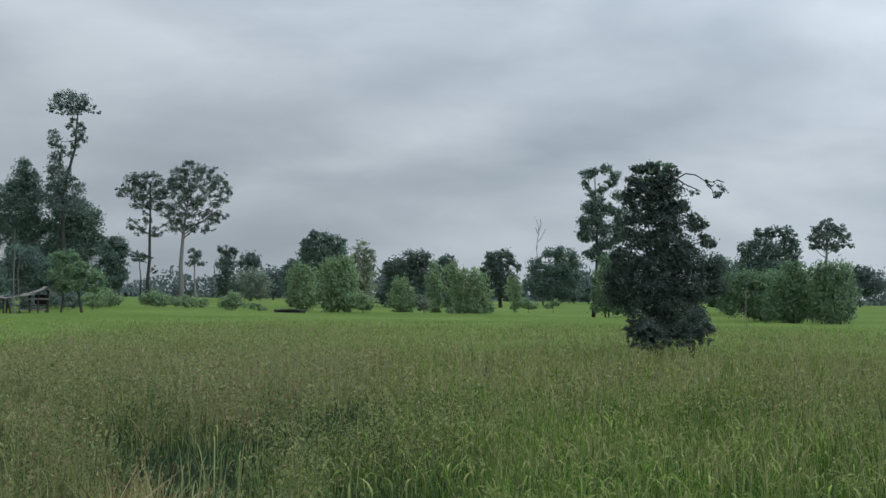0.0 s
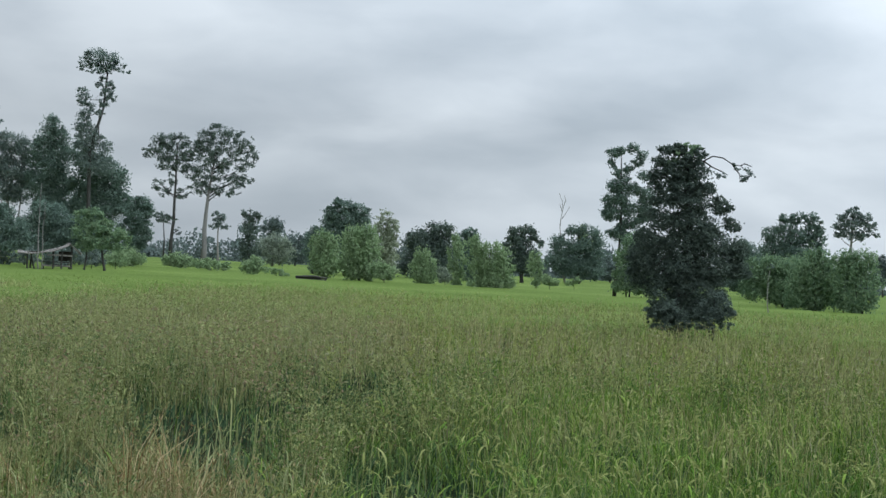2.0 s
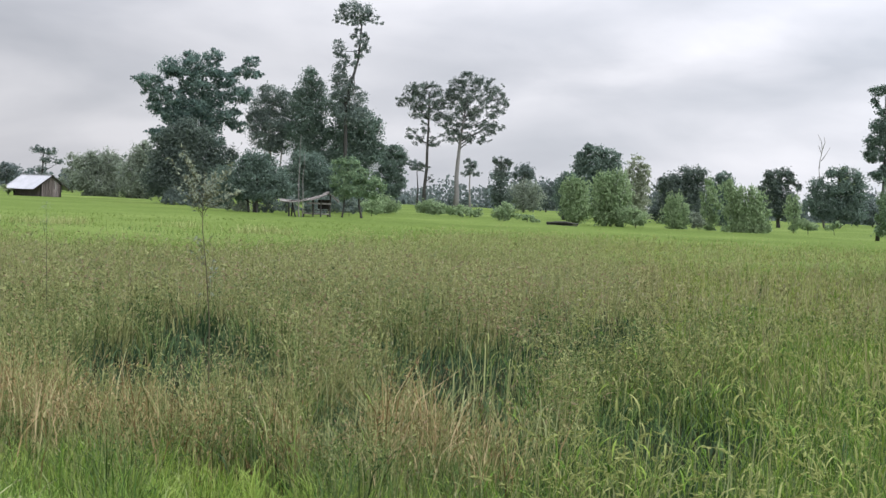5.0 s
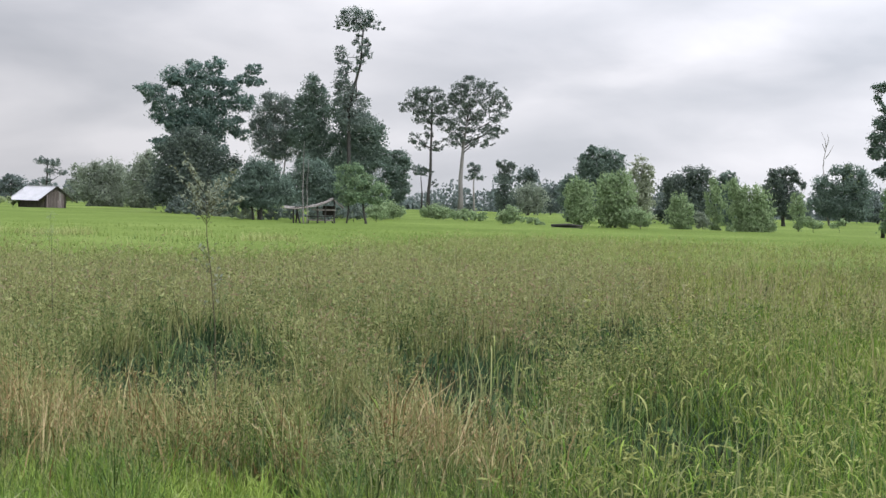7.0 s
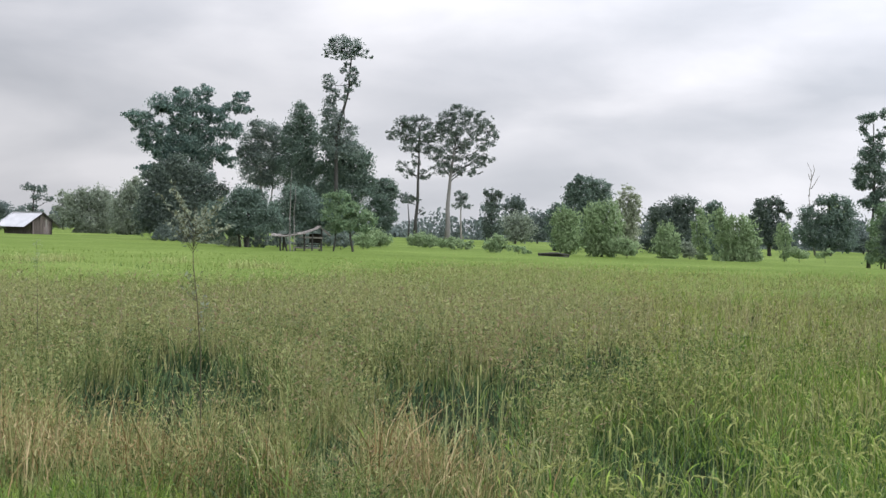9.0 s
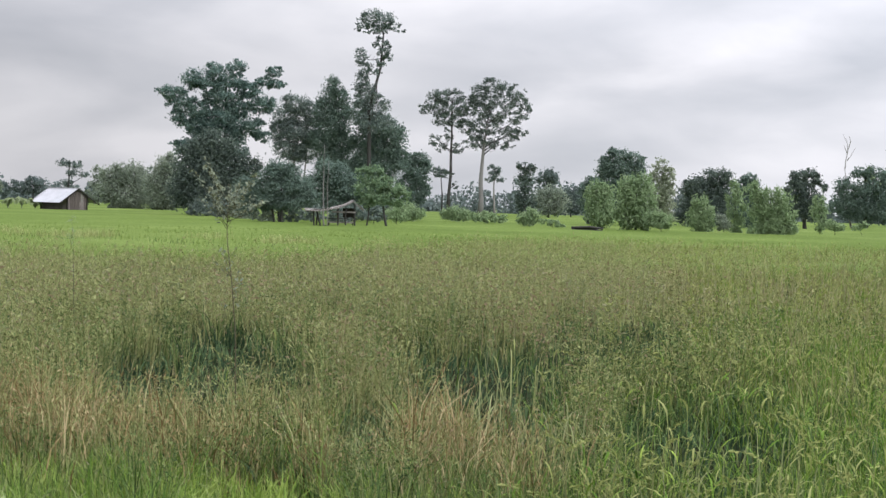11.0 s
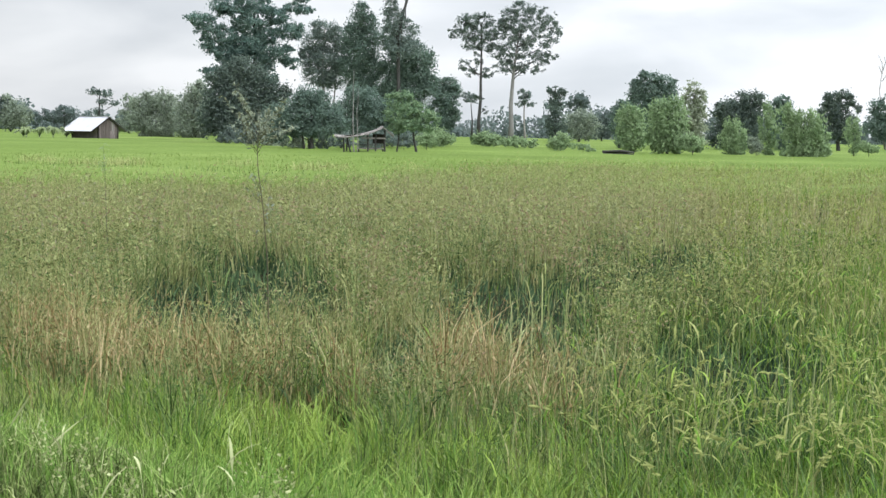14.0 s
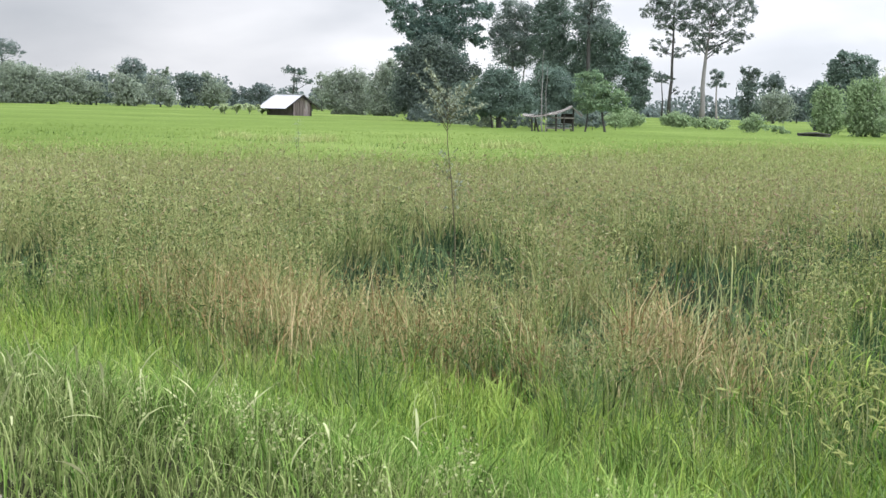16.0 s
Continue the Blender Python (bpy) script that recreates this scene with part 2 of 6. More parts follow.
    return out


def leaf_cards(centres, size, rng, droop=0.0, long=1.0, ways=None, broad=0.42, facing=None):
    """Folded lozenge leaves (two triangles each) at the given centres."""
    n = len(centres)
    d = rng.normal(size=(n, 3))
    if ways is not None:
        d = ways + 0.25 * d
    d[:, 2] -= droop * np.abs(rng.normal(size=n)) * 2
    d /= np.linalg.norm(d, axis=1, keepdims=True) + 1e-9
    u = np.cross(d, rng.normal(size=(n, 3)) if facing is None else facing)
    u /= np.linalg.norm(u, axis=1, keepdims=True) + 1e-9
    w = np.cross(d, u)
    s = (size * rng.uniform(0.75, 1.6, n))[:, None]
    p0 = centres - d * s * 0.6 * long
    p2 = centres + d * s * 0.6 * long
    p1 = centres + u * s * broad + w * s * 0.15
    p3 = centres - u * s * broad + w * s * 0.15
    v = np.stack([p0, p1, p2, p3], 1).reshape(-1, 3)
    k = np.arange(n)[:, None] * 4
    f = np.concatenate([k + [0, 1, 2], k + [0, 2, 3]], 1).reshape(-1, 3)
    return v, f


def crown_points(lobes, leaf, fill, rng, clump=0.3, depth=0.8, hang=0.0, gap=-0.75):
    """Leaf centres: clumps on and in each lobe (dx, dz, rx, rz), the whole outline left uneven."""
    out = []
    outward = []
    more = []
    size_of = 0.55 * float(np.mean([(rx * rz) ** 0.5 for _, _, rx, rz in lobes]))   # gaps between leaf masses
    shift = rng.uniform(0, 6.28, 3)
    mid = np.mean([(dx, 0, dz) for dx, dz, _, _ in lobes], 0)
    for dx, dz, rx, rz in lobes:
        for _ in range(2):
            w = rng.uniform(0, 6.283)
            k = rng.uniform(0.3, 0.5)
            more.append((dx + 0.95 * rx * math.cos(w), dz + 0.95 * rz * math.sin(w), rx * k, rz * k * (1 + hang)))
    for dx, dz, rx, rz in list(lobes) + more:
        ry = depth * max(rx, rz)
        area = rx * rz / leaf ** 2
        per = 14
        nc = max(1, int(fill * area * 34.0 / per))
        q = rng.normal(size=(nc, 3))
        q /= np.linalg.norm(q, axis=1, keepdims=True)
        q *= rng.uniform(0.3, 1.0, (nc, 1)) ** 0.6 * rng.uniform(0.9, 1.2, (nc, 1))
        c = q * (rx, ry, rz) + (dx, 0, dz)
        wave = 2.6 / size_of
        lump = np.sin(c[:, 0] * wave + shift[0] + 1.3 * np.sin(c[:, 2] * wave * 0.7)) + np.sin(c[:, 1] * wave * 1.2 + shift[1]) + np.sin(c[:, 2] * wave * 1.3 + shift[2] + 1.1 * np.sin(c[:, 0] * wave * 0.6))
        stays = lump > gap
        c, q, nc = c[stays], q[stays], int(stays.sum())
        spread = min(clump * min(rx, rz), leaf * 2.2 * max(1, clump * 2))
        p = c[:, None, :] + rng.normal(size=(nc, per, 3)) * spread * (1.0, 1.0, 0.75 + 1.6 * hang)
        out.append(p.reshape(-1, 3))
        whole = c - mid
        whole /= np.linalg.norm(whole, axis=1, keepdims=True) + 1e-6
        side = np.repeat(0.6 * q + 0.5 * whole + (0, 0, 0.35), per, 0)
        outward.append(side + 0.4 * rng.normal(size=side.shape))
    return np.concatenate(out), np.concatenate(outward)


def tree(name, label, at, turn, lobes, trunk, leaves, leaf, fill=1.0, bark=None, stems=(), girth=0.2, group="", category="tree",
         droop=0.0, long=1.0, seed=1, bare=(), limbs=6, depth=0.8, extra=(), clump=0.3, gap=-0.75, via=None, limb_bark=None, limb_girth=0.42):
    """A tree: trunk, limbs to its lobes, crown of leaf clumps. Local x runs across, z up from its foot."""
    rng = np.random.default_rng(seed)
    bark = bark or BARK
    root = new(name)
    root.matrix_world = pose(at[0], at[1], GROUND, 0, 0, turn)
    tagged(root, label, category, group)
    path = bend((trunk[0], 0, -0.1), (trunk[1], 0, trunk[2]), 0.02, 6, rng)
    if via:
        path = [np.array((trunk[0], 0, -0.1))] + [np.array((q, 0.0, up)) for q, up in via]
    radii = [girth * (1.25 if k == 0 else 1.0 - 0.12 * k) for k in range(7)]
    part("trunk", *tube(path, radii, 8), bark, root, smooth=True)
    for s0, s1, sh in stems:
        part("trunk", *tube(bend((s0, 0.3, -0.1), (s1, 0.2, sh), 0.03, 5, rng), [girth * 0.7 * (1.1 - 0.13 * k) for k in range(6)], 6), bark, root, smooth=True)
    order = sorted(lobes, key=lambda q: -q[2] * q[3])[:limbs]
    for dx, dz, rx, rz in order:
        f = min(0.96, max(0.22, (dz - 0.55 * abs(dx - trunk[1]) - 0.6 * rz) / max(trunk[2], 0.1)))
        k = f * 6
        a = path[int(k)] + (path[min(int(k) + 1, 6)] - path[int(k)]) * (k - int(k))
        g = girth * (1.05 - 0.12 * k) * limb_girth
        end = (dx, rng.uniform(-0.4, 0.4) * rx, dz + 0.35 * rz)
        line = bend(a, end, 0.06, 5, rng)
        pieces = [tube(line, [g * (1 - 0.16 * j) for j in range(6)], 5)]
        for j in (2, 3, 4):
            tip = line[j] + rng.normal(size=3) * (rx * 0.6, rx * 0.4, rz * 0.4) + (0, 0, rz * 0.25)
            pieces.append(tube(bend(line[j], tip, 0.08, 3, rng), [g * 0.45, g * 0.35, g * 0.25, g * 0.12], 4))
        part("limb", *joined(pieces), limb_bark or bark, root, smooth=True)
    for line in bare:
        pts = [np.array((p[0], 0.2 * (i % 2), p[1])) for i, p in enumerate(line)]
        part("limb", *tube(pts, [min(girth * 0.4, 0.016 + 0.0003 * abs(at[1])) * (1 - 0.7 * i / len(pts)) for i in range(len(pts))], 5), bark, root, "bare grey branch", smooth=True)
    if leaves is not None:
        leaf *= 0.72
        p, way_out = crown_points(lobes, leaf, fill, rng, clump, depth, droop, gap)
        p[:, 2] = np.maximum(p[:, 2], 0.15)
        part("crown", *leaf_cards(p, leaf, rng, droop, long, facing=way_out), leaves, root)
    for what, tint, more, size, thick in extra:
        p, way_out = crown_points(more, size, thick, rng, depth=depth * 1.25)
        part("creeper", *leaf_cards(p, size, rng, facing=way_out), tint, root, what)
    return root


# ---- the large structure: ground, road edge ----
def level(s, n):
    """Height of the ground at s along and n across from the road: bank down to the paddies, slow unevenness."""
    t = np.clip((n - 3.0) / 4.2, 0, 1)
    drop = GROUND * t * t * (3 - 2 * t)
    bump = 0.05 * np.sin(s * 0.9 + 1.3 * n) * np.sin(n * 1.1 - 0.4 * s) * (n > 2.9) * np.clip((80 - n) / 40, 0, 1)
    return drop + bump


def road_to_world(s, n):
    return RE.x * s + RN.x * n, RE.y * s + RN.y * n


ns = np.concatenate([[-3000, -600, -120, -40, -12], np.arange(-6, 14, 0.5), np.arange(14, 46, 2), [60, 90, 150, 300, 700, 1800, 4000]])
ss = np.concatenate([[-4000, -1500, -500, -150, -60], np.arange(-30, 31, 1.0), [60, 150, 500, 1500, 4000]])
S, N = np.meshgrid(ss, ns)
GX, GY = road_to_world(S, N)
GZ = level(S, N)
rows, cols = S.shape
idx = np.arange(rows * cols).reshape(rows, cols)
quads = np.stack([idx[:-1, :-1], idx[:-1, 1:], idx[1:, 1:], idx[1:, :-1]], -1).reshape(-1, 4)
mid_n = (N[:-1, :-1] + N[1:, 1:]).ravel() / 2
mid_x, mid_y = (GX[:-1, :-1] + GX[1:, 1:]).ravel() / 2, (GY[:-1, :-1] + GY[1:, 1:]).ravel() / 2
bearing = np.degrees(np.arctan2(-mid_x, mid_y))
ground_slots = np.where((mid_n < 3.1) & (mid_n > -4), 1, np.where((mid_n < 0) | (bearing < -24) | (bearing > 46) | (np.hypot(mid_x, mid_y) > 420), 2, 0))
ground = part("ground", np.stack([GX, GY, GZ], -1), quads, [SOIL_SHADE, ROADBED, MEADOW], slots=ground_slots, smooth=True)
tagged(ground, "flat soil of the paddies, darkened for the shade under the weeds, and a grey gravel road edge", "ground", kind="structure")

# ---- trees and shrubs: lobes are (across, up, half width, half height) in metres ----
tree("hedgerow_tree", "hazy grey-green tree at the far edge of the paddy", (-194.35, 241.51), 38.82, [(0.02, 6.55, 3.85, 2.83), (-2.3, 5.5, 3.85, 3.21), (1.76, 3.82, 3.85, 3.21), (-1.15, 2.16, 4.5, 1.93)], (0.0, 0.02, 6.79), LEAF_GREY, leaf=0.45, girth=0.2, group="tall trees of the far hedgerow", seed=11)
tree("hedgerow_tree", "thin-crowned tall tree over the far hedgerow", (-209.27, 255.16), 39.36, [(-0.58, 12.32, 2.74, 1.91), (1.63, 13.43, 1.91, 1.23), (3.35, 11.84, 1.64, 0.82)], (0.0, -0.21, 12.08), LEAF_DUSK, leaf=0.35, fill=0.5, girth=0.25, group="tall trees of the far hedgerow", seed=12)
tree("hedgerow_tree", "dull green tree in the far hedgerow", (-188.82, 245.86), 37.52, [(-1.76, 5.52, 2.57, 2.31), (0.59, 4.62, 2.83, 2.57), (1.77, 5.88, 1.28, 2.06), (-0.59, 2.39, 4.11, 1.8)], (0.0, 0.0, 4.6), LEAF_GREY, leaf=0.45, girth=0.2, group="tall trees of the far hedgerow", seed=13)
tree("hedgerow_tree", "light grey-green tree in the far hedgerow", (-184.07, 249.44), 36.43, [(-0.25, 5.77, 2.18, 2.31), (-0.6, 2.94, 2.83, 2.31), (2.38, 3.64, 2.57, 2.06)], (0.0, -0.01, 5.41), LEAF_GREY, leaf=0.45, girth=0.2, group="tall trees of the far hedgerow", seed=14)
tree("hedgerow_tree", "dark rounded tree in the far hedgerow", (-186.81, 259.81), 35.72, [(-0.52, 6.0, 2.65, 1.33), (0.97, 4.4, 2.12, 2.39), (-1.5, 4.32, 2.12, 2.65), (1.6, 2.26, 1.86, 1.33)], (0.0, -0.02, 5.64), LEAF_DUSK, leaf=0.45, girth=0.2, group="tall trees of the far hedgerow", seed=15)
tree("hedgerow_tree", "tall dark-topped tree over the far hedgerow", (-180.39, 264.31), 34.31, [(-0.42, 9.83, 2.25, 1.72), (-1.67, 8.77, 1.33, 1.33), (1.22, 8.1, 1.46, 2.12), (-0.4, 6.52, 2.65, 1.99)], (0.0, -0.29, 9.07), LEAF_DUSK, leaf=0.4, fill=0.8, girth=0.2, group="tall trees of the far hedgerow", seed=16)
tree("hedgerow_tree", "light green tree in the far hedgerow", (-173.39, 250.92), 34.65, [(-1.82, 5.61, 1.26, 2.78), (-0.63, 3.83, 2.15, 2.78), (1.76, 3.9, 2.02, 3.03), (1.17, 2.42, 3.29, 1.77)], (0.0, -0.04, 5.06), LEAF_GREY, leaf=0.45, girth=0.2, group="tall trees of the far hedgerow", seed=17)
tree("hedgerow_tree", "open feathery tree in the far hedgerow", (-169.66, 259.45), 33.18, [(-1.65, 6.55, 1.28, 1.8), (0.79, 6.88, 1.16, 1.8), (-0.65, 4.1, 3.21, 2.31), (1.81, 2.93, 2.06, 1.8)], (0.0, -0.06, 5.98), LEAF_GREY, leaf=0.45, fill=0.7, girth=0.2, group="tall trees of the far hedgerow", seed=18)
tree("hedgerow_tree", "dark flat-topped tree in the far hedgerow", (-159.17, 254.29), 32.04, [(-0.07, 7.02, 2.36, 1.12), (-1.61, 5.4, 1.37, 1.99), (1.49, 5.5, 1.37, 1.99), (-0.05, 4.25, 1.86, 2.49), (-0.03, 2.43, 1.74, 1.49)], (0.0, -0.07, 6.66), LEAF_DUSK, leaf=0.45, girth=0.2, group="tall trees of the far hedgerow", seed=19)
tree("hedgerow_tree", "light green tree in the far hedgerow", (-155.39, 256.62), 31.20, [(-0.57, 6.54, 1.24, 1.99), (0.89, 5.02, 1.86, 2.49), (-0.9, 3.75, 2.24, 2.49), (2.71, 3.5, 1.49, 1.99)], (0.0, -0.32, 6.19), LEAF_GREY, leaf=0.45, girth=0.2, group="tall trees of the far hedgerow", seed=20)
tree("hedgerow_tree", "small rounded tree behind the barn", (-185.14, 331.85), 29.16, [(0.62, 5.67, 2.83, 1.42), (-1.97, 4.36, 1.57, 1.89), (2.19, 3.87, 2.52, 1.57), (-7.79, 3.87, 1.57, 2.2), (-4.73, 4.43, 1.26, 1.89)], (0.0, 0.17, 5.35), LEAF_FAR_HAZE, leaf=0.5, girth=0.2, group="tall trees of the far hedgerow", seed=21)
tree("gnarled_tree", "twisted tree with tufted crown beyond the barn", (-153.47, 292.14), 27.71, [(-1.89, 9.93, 1.37, 0.82), (-0.34, 9.99, 1.09, 0.68), (1.49, 9.26, 1.23, 0.96), (3.09, 7.45, 1.37, 0.55), (0.36, 7.75, 1.23, 0.82), (-0.48, 5.07, 1.23, 1.09)], (0.0, -0.2, 9.46), LEAF_DUSK, leaf=0.35, fill=0.8, girth=0.35, seed=22)
tree("roadside_tree", "sparse tree beside the barn lane", (-134.22, 268.30), 26.58, [(-0.32, 7.45, 1.12, 1.12), (-0.75, 5.62, 1.24, 1.24), (0.47, 4.45, 1.24, 2.49), (-0.43, 2.6, 2.24, 1.74)], (0.0, -0.3, 6.85), LEAF_GREY, leaf=0.4, fill=0.6, girth=0.2, seed=23)
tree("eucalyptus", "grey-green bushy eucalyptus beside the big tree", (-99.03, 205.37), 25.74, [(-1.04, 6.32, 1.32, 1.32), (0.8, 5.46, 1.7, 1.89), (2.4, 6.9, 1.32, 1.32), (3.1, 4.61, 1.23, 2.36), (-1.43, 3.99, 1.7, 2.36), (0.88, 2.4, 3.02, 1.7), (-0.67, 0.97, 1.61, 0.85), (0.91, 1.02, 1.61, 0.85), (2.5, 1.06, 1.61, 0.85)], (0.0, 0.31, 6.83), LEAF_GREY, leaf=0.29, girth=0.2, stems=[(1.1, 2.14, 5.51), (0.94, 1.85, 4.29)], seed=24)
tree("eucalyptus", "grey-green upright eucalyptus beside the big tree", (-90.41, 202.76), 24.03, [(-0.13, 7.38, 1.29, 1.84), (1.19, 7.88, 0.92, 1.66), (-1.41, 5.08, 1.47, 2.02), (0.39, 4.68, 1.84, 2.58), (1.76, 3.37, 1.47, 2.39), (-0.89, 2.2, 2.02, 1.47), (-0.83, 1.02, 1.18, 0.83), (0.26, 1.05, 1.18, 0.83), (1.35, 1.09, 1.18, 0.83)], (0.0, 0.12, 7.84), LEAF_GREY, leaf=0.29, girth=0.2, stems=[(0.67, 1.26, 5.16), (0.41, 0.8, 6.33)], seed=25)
tree("shrub_tree", "pale grey-green bushy tree behind the sapling", (-69.11, 182.34), 20.76, [(-0.53, 4.74, 1.45, 1.62), (0.7, 3.58, 1.45, 2.02), (-0.86, 2.08, 1.78, 1.45), (1.44, 5.61, 0.81, 1.13)], (0.0, -0.14, 4.75), LEAF_PALE, leaf=0.3, fill=0.8, girth=0.2, seed=26)
tree("teak_tree", "big spreading broadleaf tree with layered bluish-green crown", (-60.99, 153.31), 21.69, [(-5.74, 14.87, 1.64, 0.82), (-4.7, 13.57, 1.5, 0.89), (-3.45, 16.65, 1.37, 0.96), (-1.56, 15.93, 1.64, 0.89), (-0.67, 17.45, 1.5, 0.96), (1.32, 18.35, 1.23, 0.68), (0.9, 16.51, 1.78, 0.96), (-0.05, 14.44, 2.32, 0.96), (2.95, 15.58, 1.64, 0.82), (4.94, 16.67, 1.09, 0.62), (6.06, 17.87, 0.96, 0.55), (6.3, 16.39, 0.96, 0.55), (4.34, 13.94, 1.78, 0.96), (2.01, 13.17, 1.78, 0.96), (-2.69, 12.98, 1.78, 0.96), (-4.99, 12.01, 0.96, 0.82)] + [(-3.63, 10.92, 1.23, 0.82), (3.41, 11.19, 1.64, 0.96), (4.79, 10.09, 0.96, 0.68), (-1.93, 9.84, 1.23, 0.96), (1.76, 9.98, 1.09, 0.96), (-3.9, 8.55, 1.78, 0.96), (-1.21, 7.98, 1.91, 1.09), (2.15, 8.1, 1.23, 0.82), (0.01, 12.21, 2.05, 1.03), (-1.16, 10.95, 1.64, 1.03), (0.99, 11.03, 1.5, 1.03), (-2.98, 11.42, 1.37, 0.82)], (0.0, 0.42, 16.82), LEAF_TEAL, leaf=0.26, fill=1.0, girth=0.42, stems=[(0.16, 0.49, 11.42), (-0.94, -1.49, 11.01)], limbs=14, depth=0.9, seed=27)
tree("undergrowth_tree", "dark dense tree under the big spreading tree", (-61.7, 148.0), 22.64, [(0.5, 8.2, 1.8, 1.5), (3.0, 7.6, 1.8, 1.5), (5.2, 6.2, 1.5, 1.6), (5.0, 3.6, 1.4, 1.5), (1.8, 9.3, 1.5, 1.2), (-0.77, 5.93, 1.95, 2.09), (0.95, 5.31, 2.09, 2.23), (-1.39, 3.51, 1.74, 2.09), (0.68, 2.54, 2.44, 1.53), (3.02, 4.34, 1.95, 2.37), (3.77, 2.29, 1.74, 1.25)], (0.0, 0.23, 6.66), LEAF_DEEP, leaf=0.28, girth=0.2, gap=-1.4, stems=[(0.84, 1.63, 3.98)], seed=28)
tree("grove_tree", "tall grove tree with pale stems and fine dark foliage", (-51.22, 151.58), 18.67, [(0.03, 13.75, 1.59, 0.93), (-1.25, 12.39, 1.33, 1.19), (0.85, 12.46, 1.33, 1.19), (-1.52, 10.4, 1.19, 1.33), (0.12, 10.46, 1.72, 1.33), (1.77, 10.51, 1.06, 1.46), (-0.81, 8.45, 1.59, 1.19), (0.98, 8.18, 1.33, 1.33)], (0.0, 0.02, 14.08), LEAF_DUSK, leaf=0.19, fill=0.85, gap=-0.9, girth=0.16, bark=BARK_PALE, stems=[(-0.17, -0.3, 10.77), (-0.38, -0.67, 8.09), (0.81, 1.46, 10.13)], limbs=8, seed=29)
tree("grove_tree", "tall pointed grove tree with dark foliage", (-46.30, 151.07), 17.04, [(-0.37, 15.9, 0.79, 0.92), (-0.91, 14.39, 1.05, 0.92), (0.58, 14.44, 0.92, 1.05), (-1.19, 12.75, 1.31, 1.18), (0.77, 12.69, 1.18, 1.18), (-0.22, 10.83, 1.96, 1.44), (-1.41, 9.15, 1.31, 1.44), (0.88, 8.9, 1.44, 1.44), (-0.25, 7.24, 1.83, 1.31)], (0.0, -0.25, 16.04), LEAF_DARK, leaf=0.22, fill=1.0, gap=-1.0, girth=0.2, stems=[(-0.16, -0.41, 13.28)], limbs=8, seed=30)
tree("emergent_tree", "very tall thin tree with small separate crowns", (-40.52, 146.50), 15.46, [(-0.13, 23.18, 1.26, 0.76), (0.94, 22.91, 1.13, 0.76), (-1.11, 22.4, 0.94, 0.57), (1.91, 22.12, 0.82, 0.44), (0.35, 21.7, 1.26, 0.5), (-1.47, 21.63, 0.63, 0.31), (2.8, 21.65, 0.5, 0.25), (1.05, 19.47, 0.57, 0.88), (1.51, 18.73, 0.5, 0.5), (0.78, 18.08, 0.57, 0.5), (-1.37, 18.44, 0.63, 0.88), (-0.96, 17.39, 0.63, 0.76), (-1.29, 15.94, 0.69, 0.88), (-0.4, 15.34, 0.57, 0.63), (-0.85, 13.76, 1.26, 0.88), (0.31, 12.86, 1.39, 1.01), (0.04, 11.28, 2.14, 1.01), (0.57, 20.58, 0.38, 0.44), (0.15, 20.06, 0.38, 0.38), (1.34, 20.1, 0.38, 0.38), (-1.65, 19.25, 0.44, 0.38), (-1.51, 14.87, 0.76, 0.63), (-0.05, 14.41, 0.76, 0.63), (0.5, 16.94, 0.38, 0.5)], (0.0, 0.14, 22.57), LEAF_DUSK, leaf=0.22, fill=0.6, girth=0.24, gap=-0.7, via=[(-0.25, 6.0), (-0.45, 12.9), (0.2, 15.4), (0.75, 17.6), (0.85, 19.4), (1.0, 22.0)], limbs=10, seed=31)
tree("grove_tree", "broad dark tree at the heart of the grove", (-41.14, 150.48), 15.29, [(-1.74, 12.44, 1.42, 1.29), (0.56, 11.22, 1.68, 1.16), (1.88, 10.17, 1.42, 1.03), (-1.02, 9.88, 1.68, 1.29), (0.96, 8.66, 1.81, 1.16), (2.7, 8.71, 0.84, 0.91), (-1.27, 7.62, 1.68, 1.42), (0.69, 6.71, 2.07, 1.42), (-2.5, 5.64, 1.55, 1.55), (-0.21, 4.75, 2.07, 1.42)], (0.0, -0.25, 12.16), LEAF_DARK, leaf=0.26, girth=0.2, gap=-1.1, stems=[(0.58, 0.92, 8.9), (0.43, 0.66, 7.01)], limbs=8, seed=32)
tree("low_tree", "low dense dark tree beside the shelter", (-40.71, 117.13), 19.17, [(-3.0, 3.3, 1.2, 1.0), (-3.2, 1.9, 1.1, 0.8), (-0.2, 5.3, 1.2, 0.7), (-0.76, 4.73, 1.23, 0.72), (0.52, 4.67, 1.13, 0.72), (-1.75, 3.68, 1.03, 0.82), (0.04, 3.48, 1.54, 0.93), (1.72, 3.79, 1.13, 0.82), (-1.45, 2.41, 1.28, 0.72), (0.84, 2.33, 1.54, 0.72), (2.36, 2.69, 0.82, 0.72)], (0.0, -0.09, 4.5), LEAF_DARK, leaf=0.2, girth=0.16, gap=-1.5, stems=[(-0.21, -0.42, 2.74), (-0.63, -1.19, 3.36)], seed=33)
tree("low_tree", "low dark undergrowth tree behind the shelter", (-39.51, 134.31), 16.39, [(-1.6, 5.4, 1.6, 1.2), (1.6, 4.2, 1.4, 1.2), (2.4, 2.6, 1.3, 1.1), (-3.0, 4.33, 1.28, 1.28), (-0.67, 4.11, 1.45, 1.16), (0.51, 3.28, 1.28, 1.04), (-3.52, 2.57, 1.04, 1.04), (-1.49, 2.35, 1.45, 0.93)], (0.0, -0.1, 4.42), LEAF_DARK, leaf=0.22, girth=0.2, gap=-1.4, stems=[(0.28, 0.46, 3.28)], seed=34)
